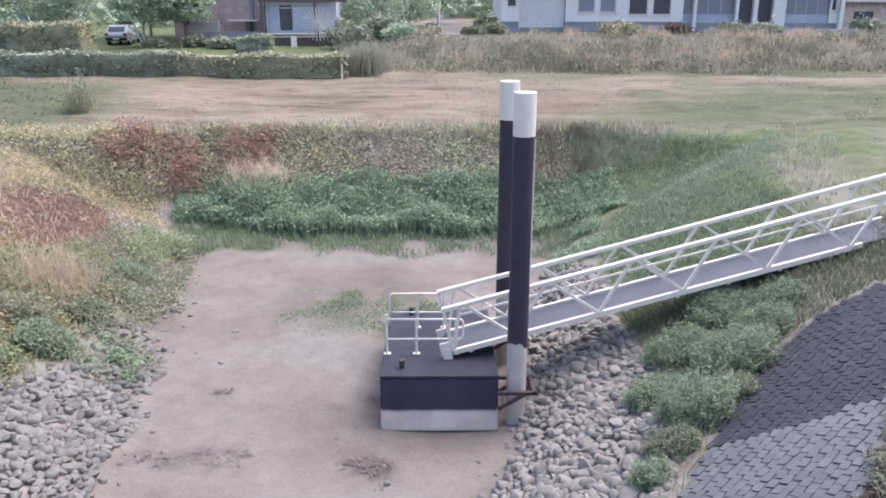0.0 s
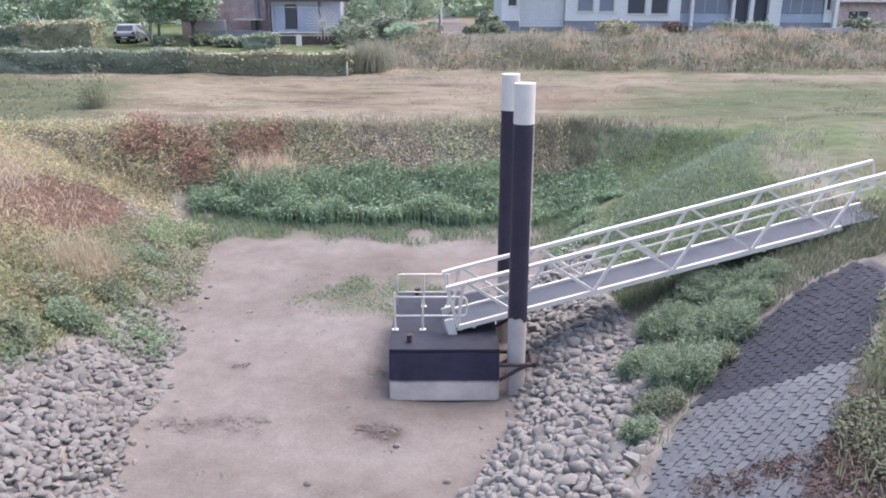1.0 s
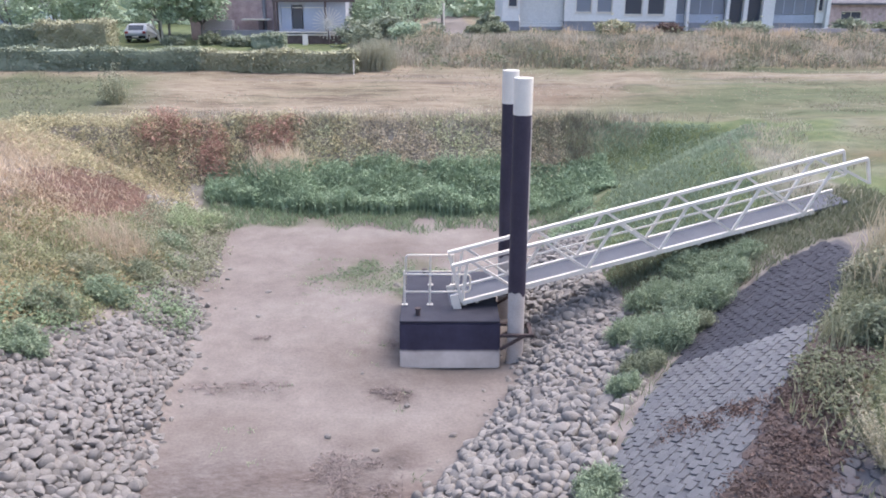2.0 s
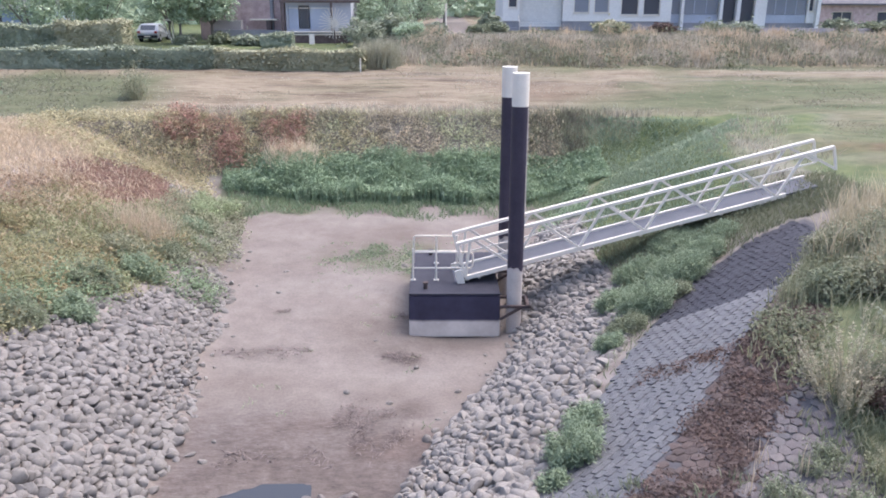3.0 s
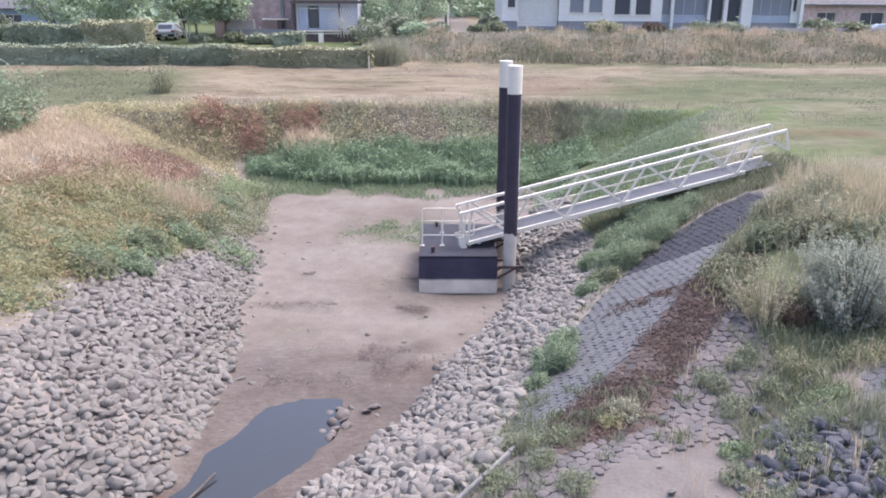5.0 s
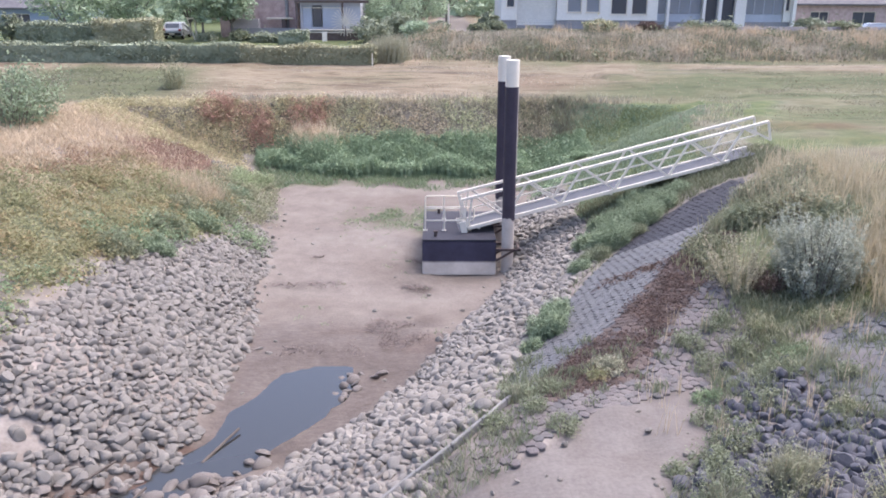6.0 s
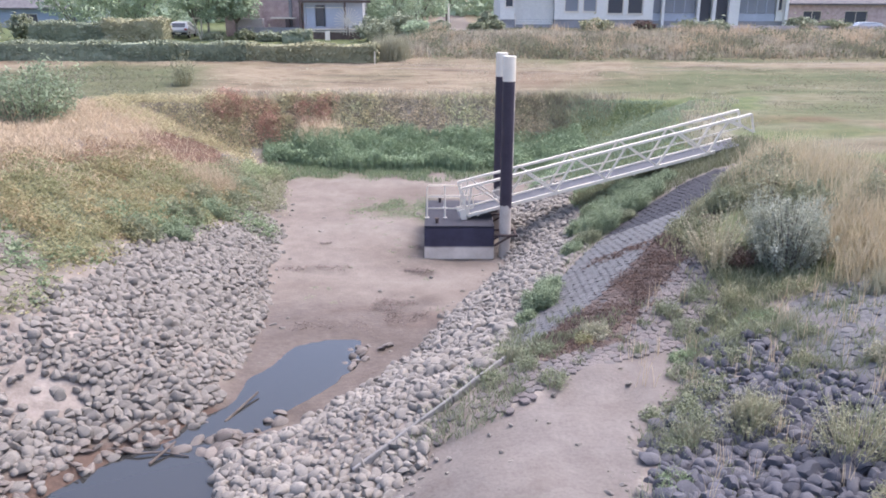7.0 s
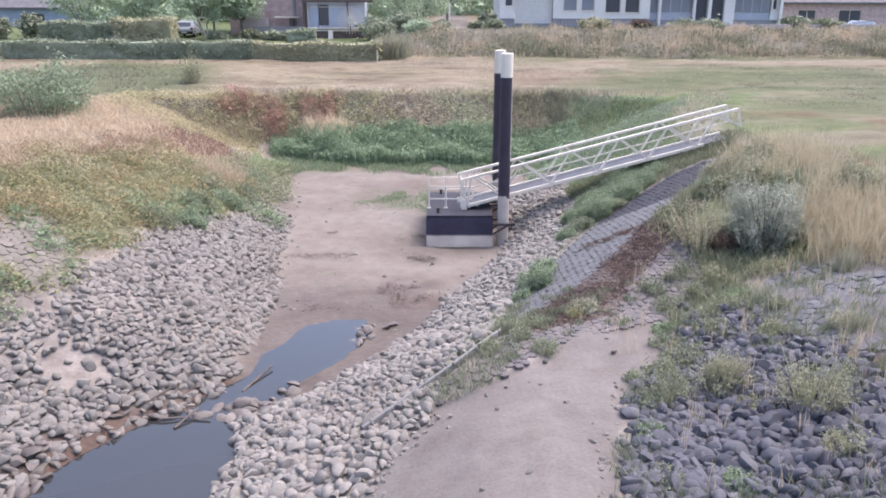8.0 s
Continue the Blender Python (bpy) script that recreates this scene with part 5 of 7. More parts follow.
def build_right_bank():
    # the leafy mass between the rubble and the paving, under the gangway
    for i, (x, y, w, h) in enumerate(((5.55, 13.0, 1.7, 1.1), (6.75, 14.55, 2.0, 1.15), (7.7, 15.6, 1.6, 0.8), (4.85, 12.1, 1.1, 0.6), (5.2, 14.4, 1.6, 0.7), (6.1, 16.0, 1.9, 0.75),
                                      (7.3, 17.0, 2.0, 0.7), (8.5, 16.6, 1.5, 0.5), (4.3, 11.3, 0.8, 0.55), (6.3, 13.4, 1.1, 0.55))):
        herb("weed_clump", x, y, w, h, int(190 * w), 34, 0.032, CLUMP if i not in (3, 9) else SAGE, 200 + 3 * i, "soft green leafy weeds growing out of the stony bank", "weeds", "weed clumps on the bank", 0.24)
    for i, (x, y, w, h) in enumerate(((2.75, 6.9, 1.2, 0.95), (3.1, 7.9, 0.9, 0.6), (2.3, 6.2, 0.6, 0.35))):
        herb("weed_clump", x, y, w, h, int(180 * w), 24, 0.034, CLUMP, 240 + 3 * i, "feathery green weeds between rubble and paving", "weeds", "weed clumps on the bank", 0.24)
    for i, (x, y, w, h, m) in enumerate(((1.6, 3.1, 0.9, 0.55, SAGE), (2.35, 1.75, 0.9, 0.35, SAGE), (3.6, 3.9, 0.85, 0.4, CREAM), (3.3, 3.6, 0.5, 0.3, BRAMBLE), (5.15, 2.5, 0.8, 0.22, LUSH), (6.3, 4.3, 0.7, 0.6, SAGE),
                                         (5.6, -1.3, 0.5, 0.35, TURF), (4.45, -0.5, 1.15, 0.98, SAGE), (4.0, -0.9, 0.8, 0.55, SAGE), (5.0, 0.9, 1.0, 0.65, SAGE), (5.9, 1.9, 0.9, 0.5, SAGE), (6.6, 3.0, 1.1, 0.5, SAGE), (5.6, 3.8, 0.9, 0.45, SAGE), (6.9, 1.0, 0.7, 0.4, TURF), (8.3, 4.7, 1.3, 0.45, TURF), (8.0, 0.6, 0.6, 0.45, CREAM),
                                         (1.2, 2.0, 0.8, 0.32, SAGE), (1.9, 2.4, 0.8, 0.35, SAGE), (0.9, 2.9, 0.7, 0.32, SAGE), (2.3, 3.3, 0.8, 0.4, SAGE), (3.7, -1.9, 0.7, 0.4, LUSH), (4.5, 0.4, 0.8, 0.55, SAGE), (4.7, -3.4, 0.7, 0.35, LUSH), (7.1, 3.6, 1.2, 0.4, LUSH), (3.6, -3.2, 0.8, 0.35, SAGE),
                                         (5.4, 4.6, 0.9, 0.5, SAGE), (6.2, 5.2, 0.9, 0.5, SAGE), (7.0, 4.9, 0.9, 0.55, TURF), (4.9, 1.7, 0.8, 0.45, SAGE), (3.95, 0.2, 0.6, 0.3, SAGE), (7.4, 2.0, 0.6, 0.35, SAGE))):
        herb("wild_plant", x, y, w, h, int(55 * w) + 12, 13, 0.032, m, 300 + 3 * i, "wild plant sprouting between stones and old paving", "plant", "wild plants by the path", 0.24)
    for i, (x, y, w, h) in enumerate(((5.45, -0.45, 1.15, 0.95), (6.5, -1.75, 1.35, 1.4), (6.35, -3.2, 0.75, 0.55))):
        herb("pale_herb", x, y, w, h, int(90 * w), 16, 0.026, MEADOW, 380 + 3 * i, "yellow-cream flowering herb among dark stones", "plant", "pale herbs among the stones", 0.42, TURF, 3.0, 0.35)
    herb("silver_bush", 8.75, 6.3, 2.2, 1.95, 280, 105, 0.03, SILVER, 400, "silvery grey-green willow bush above the path", "bush", "", 0.3, BARK, 3.2, 0.12, 0.75)
    herb("cream_bush", 7.1, 6.45, 1.15, 2.0, 54, 56, 0.034, TIP, 404, "cream-tipped shrub with a russet base above the path", "bush", "", 0.4, TIP, 2.6, 0.12, 0.45)
    herb("russet_plant", 7.65, 6.2, 0.8, 0.75, 60, 14, 0.04, RUSSET, 407, "withered russet plant beside a cream-tipped shrub", "plant", "", 0.4)
    for i, (x, y, w, h, m) in enumerate(((9.6, 9.7, 2.3, 1.1, MEADOW), (10.6, 11.6, 2.2, 1.3, MEADOW), (8.5, 10.0, 1.5, 0.7, SAGE), (12.2, 8.3, 1.9, 1.2, MEADOW), (10.0, 12.7, 1.8, 0.9, MEADOW), (10.3, 8.3, 1.9, 1.0, SAGE))):
        herb("bush", x, y, w, h, int(120 * w), 20, 0.055, m, 410 + 3 * i, "green bush in tall dry grass on the bank", "bush", "bushes on the bank", 0.4, BARK)
    r = np.concatenate([scatter(430, 1150, 9.5, 15, 9, 17.5, lambda x, y: spot(x, y, 12.0, 13.0, 2.0, 3.2)), scatter(431, 1500, 9.3, 14, 2.5, 8, lambda x, y: spot(x + 1.6 * (value_noise(x, y, 0.9, 424) - 0.5), y + 1.6 * (value_noise(x, y, 0.9, 423) - 0.5), 11.0, 5.6, 2.1, 2.5)),
                        scatter(422, 420, 9.0, 13.5, 6.5, 11, lambda x, y: soft_step(0.45, 0.7, value_noise(x, y, 0.7, 417))),
                        scatter(432, 160, 9.2, 12.5, 11, 15.5, lambda x, y: (y < slope_high(x) - 0.3) * 0.8)])
    r = tufts(433, r, 5, 0.1)
    mixed = tufts(428, scatter(429, 1100, 7.6, 12.8, 7.6, 14.5, lambda x, y: (y < slope_high(x) - 0.25) * soft_step(0.3, 0.6, value_noise(x, y, 0.7, 427))), 5, 0.12)
    olive = scatter(421, 1500, 6.2, 9.6, 6.8, 12.5, lambda x, y: (y < slope_high(x) - 0.1) * (y > slope_high(x) - 2.6) * (x > 6.6) * soft_step(0.15, 0.4, value_noise(x, y, 0.9, 420)))
    stuff(leaves("olive_weeds", mounds(419, olive, 0.24, 0.26, 12), 0.042, SHADE_GRASS, 418), "dark olive weeds along the top of the paved slope", "weeds")
    stuff(blades("mixed_grass", mixed, 0.3 + 0.4 * rng(426).random(len(mixed)), 0.022, 0.4, MEADOW, 425), "yellow-green tall grass at the top of the paved slope", "grass")
    stuff(blades("tall_dry_grass", r, 0.6 + 0.65 * rng(434).random(len(r)), 0.02, 0.3, PALE_STRAW, 435), "tall pale dry grass on the bank above the path", "grass")
    under = scatter(436, 11000, 5.6, 15, 2.5, 17, lambda x, y: (y < slope_high(x) - 0.2) * (x > 5.9 + 0.5 * value_noise(x, y, 0.8, 437)) * soft_step(0.2, 0.5, value_noise(x, y, 0.6, 438)) * (1 - 0.97 * on_upper(x, y)))
    stuff(blades("rough_grass", under, 0.12 + 0.24 * rng(439).random(len(under)), 0.028, 0.5, TURF, 440), "rough green grass on the bank above the path", "grass")
    bank = scatter(441, 16000, 5.0, 13, 12.5, 19.5, lambda x, y: (y > slope_low(x) + 0.05) * (x > riprap_top(y) - 0.1))
    stuff(blades("slope_grass", bank, 0.12 + 0.2 * rng(442).random(len(bank)), 0.028, 0.55, SHADE_GRASS, 443), "green grass on the slope under the gangway", "grass")
    rus = scatter(444, 8500, 2.2, 8, 3, 10, lambda x, y: (y < slope_high(x) + 0.05) * soft_step(-0.5, 1.2, y - band_high(x)) * soft_step(0.15, 0.5, value_noise(x, y, 1.6, 58)))
    stuff(leaves("russet_band", mounds(445, rus, 0.2, 0.07, 8), 0.034, RUSSET, 446), "strip of russet wilted weeds along the paved slope", "weeds")
    rus = scatter(447, 1500, 3.8, 7.4, 7.6, 10.2, lambda x, y: inside(y, np.interp(x, [4.2, 5.2, 6.4, 7.2], [8.6, 8.5, 8.55, 8.6]), np.interp(x, [4.2, 5.2, 6.4, 7.2], [9.2, 9.1, 9.0, 9.3]), 0.15) * soft_step(4.0, 4.8, x))
    stuff(leaves("russet_patch", mounds(448, rus, 0.14, 0.05, 10), 0.032, RUSSET, 449), "russet weeds in the paving joints", "weeds")
    joint = tufts(450, scatter(451, 520, 1.4, 9.5, -5, 5.5, lambda x, y: ((x > basalt_left(y)) | (y > path_edge(x))) * 0.8), 22, 0.09)
    stuff(blades("joint_grass", joint, 0.08 + 0.16 * rng(452).random(len(joint)), 0.024, 0.5, SAGE, 453), "thin green grass in joints between stones", "grass")
    # a soft belt of weeds where the rubble meets the path
    belt = scatter(471, 7000, -1.0, 3.2, 0.2, 5.6, lambda x, y: inside(x - riprap_top(y), -0.35, 1.3, 0.3) * (y > path_edge(x) - 0.25) * soft_step(0.2, 0.5, value_noise(x, y, 1.1, 472)))
    stuff(blades("path_edge_weeds", belt, 0.08 + 0.2 * rng(473).random(len(belt)), 0.018, 0.6, SAGE, 474), "thin grey-green weeds where rubble meets the path", "weeds")
    for i, (x, y, n, h) in enumerate(((5.45, -0.35, 480, 0.7), (4.3, -0.7, 160, 0.6), (8.2, 0.4, 110, 0.5), (7.4, 2.8, 120, 0.5), (3.55, 4.1, 120, 0.3), (1.6, 3.1, 150, 0.45), (9.6, 3.6, 240, 0.7))):
        z = tufts(470 + i, np.array([[x, y, 0.0]]), n, 0.13)
        tuft = blades("tuft_crown", z - [x, y, float(ground_height(x, y))], h * (0.5 + 0.5 * rng(480 + i).random(n)), 0.016, 0.35, CREAM, 490 + i)
        tuft.parent = thing("grass_tuft", x, y, float(ground_height(x, y)), 0, "yellow-green grass tuft growing between stones", "grass tuft", "grass tufts by the path")
    low = scatter(461, 13000, 4.6, 9.4, 2.2, 7.2, lambda x, y: (x > basalt_left(y) - 0.2) * (y < band_high(x) + 0.3) * soft_step(0.15, 0.55, value_noise(x, y, 0.9, 462)) * (1 - soft_step(8.2, 9.2, x)) * (1 - 0.93 * on_upper(x, y)))
    stuff(blades("low_weeds", low, 0.1 + 0.22 * rng(463).random(len(low)), 0.018, 0.6, SAGE, 464), "thin grey-green weeds over old paving", "weeds")
    foot = scatter(465, 9000, 1.6, 9.6, 5.5, 17.5, lambda x, y: inside(y - slope_low(x), -0.05, 1.0, 0.25) * (x > riprap_top(y) - 0.15) * soft_step(0.3, 0.6, value_noise(x, y, 0.8, 466)))
    stuff(blades("slope_foot_weeds", foot, 0.12 + 0.25 * rng(467).random(len(foot)), 0.02, 0.6, SAGE, 468), "soft green weeds at the foot of the paved slope", "weeds")
    among = tufts(458, scatter(459, 330, 3.0, 8.8, -7, 4.2, lambda x, y: (x > basalt_left(y)) * soft_step(0.35, 0.6, value_noise(x, y, 0.7, 460))), 26, 0.16)
    stuff(blades("stone_weeds", among, 0.15 + 0.32 * rng(469).random(len(among)), 0.014, 0.45, SAGE, 457), "feathery weeds growing among dark stones", "weeds")
    spikes = tufts(454, scatter(455, 90, 4, 9.0, -4.5, 5.5), 5, 0.06)
    stuff(blades("seed_stalks", spikes, 0.35 + 0.4 * rng(456).random(len(spikes)), 0.012, 0.15, STRAW, 457), "dry seed stalks standing among dark stones", "grass")


build_reeds()
build_far_bank()
build_field()
build_left_bank()
build_right_bank()


# ---- beyond the field: hedge, gardens and houses ----
def hedge(name, x0, x1, y0, y1, z, high, mat, seed, label, per=170):
    """A clipped hedge: an uneven dense body with leaves all over it."""
    r = rng(seed)
    ob = thing(name, (x0 + x1) / 2, (y0 + y1) / 2, z, 0, label, "hedge")
    w, l = (x1 - x0) / 2, (y1 - y0) / 2
    body = box(-w, -l, 0, w, l, high * 0.94)
    bmesh.ops.subdivide_edges(body, edges=body.edges[:], cuts=6, use_grid_fill=True)
    for v in body.verts:
        q = noise.noise_vector((v.co.x * 0.9 + seed, v.co.y * 1.3, v.co.z * 1.6)) * 0.16
        v.co += q
        v.co.z = max(v.co.z, -0.05)
    part("body", body, mat, ob)
    n = int(per * (4 * w * high + 4 * w * l))
    n = min(n, 14000)
    face = r.random(n)
    p = np.stack([(2 * r.random(n) - 1) * w, (2 * r.random(n) - 1) * l, r.random(n) * high], 1)
    top, front = face < 0.35, face >= 0.35
    p[top, 2] = high * (0.93 + 0.1 * r.random(top.sum()))
    p[front, 1] = np.where(r.random(front.sum()) < 0.8, -l, l) * (0.96 + 0.12 * r.random(front.sum()))
    end = r.random(n) < 0.9 * l / (w + l)
    p[end, 0] = np.sign(p[end, 0]) * w * (1.0 + 0.05 * r.random(end.sum()))
    p[end, 1] = (2 * r.random(end.sum()) - 1) * l
    p[end, 2] = r.random(end.sum()) * high
    p[:, 2] += 0.10 * np.sin(p[:, 0] * 1.3 + seed)
    p += r.normal(size=(n, 3)) * 0.05
    leaves("foliage", p, 0.11, mat, seed + 1, ob)
    return ob


def tree(x, y, high, wide, trunk, seed, label, mat=None, lean=0.0):
    r = rng(seed)
    z = float(ground_height(x, y)) - 0.1
    ob = thing("tree", x, y, z, 0, label, "tree", "garden trees")
    bm = rod((0, 0, 0), (lean, 0.1, trunk), 0.13, 9, None, 0.09)
    limbs = 9
    tips = []
    for k in range(limbs):
        a = 2 * math.pi * k / limbs + r.random()
        tip = Vector((lean + math.cos(a) * wide * (0.25 + 0.2 * r.random()), math.sin(a) * wide * (0.25 + 0.2 * r.random()), trunk + (high - trunk) * (0.35 + 0.5 * r.random())))
        rod((lean, 0.1, trunk - 0.05 - 0.25 * r.random()), tip, 0.06, 6, bm, 0.02)
        tips.append(np.array(tip))
    part("trunk", bm, BARK, ob)
    n = 4200
    clump = np.array(tips + [np.array([lean + (r.random() - 0.5) * wide * 0.8, (r.random() - 0.5) * wide * 0.8, trunk + (high - trunk) * (0.1 + 0.85 * r.random())]) for _ in range(22)])
    pick = r.integers(0, len(clump), n)
    v = r.normal(size=(n, 3))
    v /= np.linalg.norm(v, axis=1)[:, None]
    p = clump[pick] + v * (wide * 0.17 * (0.6 + 0.5 * r.random(n)))[:, None] * [1, 1, 0.75]
    leaves("crown", p, 0.16, mat or TREE_LEAF, seed + 1, ob, 0.2)
    return ob


def shrub(x, y, wide, high, mat, seed, label):
    return bush("shrub", x, y, wide, high, 1000, 0.19, mat, seed, label, "shrub", "garden shrubs", 26, 1.1)


def wall_cells(x0, x1, z0, z1, y0, y1, holes):
    """A wall in the plane of x and z with rectangular openings that go through it."""
    bm = bmesh.new()
    xs = sorted({x0, x1, *[v for h in holes for v in h[:2]]})
    for a, b in zip(xs, xs[1:]):
        mid = (a + b) / 2
        cut = sorted([(h[2], h[3]) for h in holes if h[0] < mid < h[1]])
        low = z0
        for c, d in cut:
            if c > low:
                box(a, y0, low, b, y1, c, 0, bm)
            low = d
        if low < z1:
            box(a, y0, low, b, y1, z1, 0, bm)
    bmesh.ops.remove_doubles(bm, verts=bm.verts, dist=0.0005)
    return bm


def window(parent, x0, x1, z0, z1, y, glass, bars=1, rim=0.07, rim_mat=None):
    """A window set into an opening: frame with glazing bars, pane and sill."""
    win = part("window", box(x0, y + 0.10, z0, x0 + rim, y + 0.18, z1), rim_mat or WHITE, parent)
    bm = box(x1 - rim, y + 0.10, z0, x1, y + 0.18, z1)
    box(x0 + rim, y + 0.10, z0, x1 - rim, y + 0.18, z0 + rim, 0, bm)
    box(x0 + rim, y + 0.10, z1 - rim, x1 - rim, y + 0.18, z1, 0, bm)
    for k in range(1, bars):
        c = x0 + (x1 - x0) * k / bars
        box(c - 0.025, y + 0.10, z0 + rim, c + 0.025, y + 0.18, z1 - rim, 0, bm)
    part("window_frame", bm, rim_mat or WHITE, win)
    part("pane", box(x0 + rim, y + 0.13, z0 + rim, x1 - rim, y + 0.145, z1 - rim), glass, win)
    part("sill", box(x0 - 0.05, y - 0.06, z0 - 0.05, x1 + 0.05, y + 0.10, z0), rim_mat or WHITE, win)


def pitched_roof(parent, x0, x1, y0, y1, z, rise, over=0.4):
    bm = bmesh.new()
    ym = (y0 + y1) / 2
    pts = [(x, y, zz) for x in (x0 - over, x1 + over) for y, zz in ((y0 - over, z), (ym, z + rise), (y1 + over, z))]
    low = [bm.verts.new(p) for p in pts]
    top = [bm.verts.new((p[0], p[1], p[2] + 0.18)) for p in pts]
    for a, b, c, d in ((0, 1, 4, 3), (1, 2, 5, 4)):
        bm.faces.new((low[a], low[b], low[c], low[d]))
        bm.faces.new((top[d], top[c], top[b], top[a]))
    for a, b in ((0, 1), (1, 2), (3, 4), (4, 5), (0, 3), (2, 5)):
        bm.faces.new((low[a], top[a], top[b], low[b]))
    bmesh.ops.recalc_face_normals(bm, faces=bm.faces)
    part("roof", bm, ROOF, parent)


def build_white_house():
    x0, x1, y0 = 5.35, 29.6, 58.0
    base, floor, top = 6.4, 7.36, 10.0
    ob = thing("house", 0, 0, 0, 0, "long low white house with grey plinth and several windows", "house")
    # the row stands behind the slope, a little larger than its plan
    ob.matrix_basis = Matrix.Translation((-0.105, -0.036, -1.17)) @ Matrix.Scale(1.128, 4)
    holes = [(5.75, 6.45, 8.35, 9.4), (10.75, 11.95, 7.98, 9.5), (12.3, 13.45, 7.98, 9.5), (14.35, 15.7, 7.82, 9.5), (16.05, 17.35, 7.82, 9.5)]
    part("wall", wall_cells(x0, 6.63, floor, top, y0, y0 + 0.3, holes[:1]), RENDER_WHITE, ob, "white rendered wall")
    part("wall", wall_cells(9.91, 18.2, floor, top, y0, y0 + 0.3, holes[1:]), RENDER_WHITE, ob, "white rendered wall")
    for k, (a, b, c, d) in enumerate(holes):
        window(ob, a, b, c, d, y0, PANE_PALE if k in (1, 2) else PANE)
    for a, b in ((x0, 6.63), (9.91, 18.2)):
        part("plinth", box(a + 0.02, y0 + 0.05, base, b - 0.02, y0 + 0.3, floor - 0.003), PLINTH, ob, "dark grey plinth")
    # recessed bay clad in white boards
    for k in range(15):
        z = 6.95 + k * 0.2
        part("board", box(6.64, y0 + 0.4 - 0.006 * (k % 2), z, 9.90, y0 + 0.47, z + 0.185, 0.01), RENDER_WHITE, ob)
    part("plinth", box(6.64, y0 + 0.35, base - 0.2, 9.90, y0 + 0.5, 6.94), PLINTH, ob)
    for k in range(4):
        part("step", box(5.9, y0 - 0.25 * (4 - k), base - 0.1, 6.5, y0 - 0.25 * (3 - k), base + 0.02 + 0.16 * k, 0.01), PLINTH, ob)
    part("stair_rail", pipe([(6.55, y0 - 1.0, base), (6.55, y0 - 1.0, base + 0.9), (6.55, y0 - 0.05, base + 1.4)], 0.025), WHITE, ob)
    # glazed veranda and columns
    part("plinth", box(18.22, y0 + 0.4, base, x1, y0 + 0.6, floor - 0.1), PLINTH, ob)
    for a, b in ((18.25, 21.9), (25.5, 28.7)):
        n = 4
        part("panel_band", box(a, y0 + 0.42, floor - 0.1, b, y0 + 0.52, floor + 0.5), SIDING, ob)
        for k in range(n):
            u, v = a + (b - a) * k / n, a + (b - a) * (k + 1) / n
            pane = part("veranda_pane", box(u + 0.04, y0 + 0.45, floor + 0.52, v - 0.04, y0 + 0.47, top - 0.2), PANE_PALE, ob)
            part("glazing_bar", box(u - 0.03, y0 + 0.42, floor + 0.5, u + 0.03, y0 + 0.5, top), SIDING, pane)
    for a, b in ((18.95, 19.18), (21.92, 22.15), (23.2, 23.5), (24.6, 25.48), (29.35, 29.62)):
        part("column", box(a, y0, base + 0.1, b, y0 + 0.42, top, 0.01), RENDER_WHITE, ob, "white column")
    for a, b in ((22.2, 23.18), (23.52, 24.58)):
        part("dark_door", box(a, y0 + 0.46, floor - 0.1, b, y0 + 0.52, top - 0.2), PANE, ob)
    part("corner_wall", wall_cells(28.72, 29.34, floor - 0.1, top, y0 + 0.3, y0 + 0.5, [(28.85, 29.25, 8.1, 9.3)]), RENDER_WHITE, ob)
    window(ob, 28.85, 29.25, 8.1, 9.3, y0 + 0.3, PANE)
    part("back_wall", box(x0, y0 + 8.0, base - 0.2, x1, y0 + 8.3, top), RENDER_WHITE, ob)
    for x in (x0, x1 - 0.3):
        part("side_wall", box(x + 0.002, y0 + 0.52, base - 0.2, x + 0.298, y0 + 8.0, top), RENDER_WHITE, ob)
    part("inner_floor", box(x0 + 0.3, y0 + 0.6, base - 0.1, x1 - 0.3, y0 + 7.9, floor - 0.15), PLINTH, ob)
    pitched_roof(ob, x0, x1, y0, y0 + 8.3, top, 2.2)


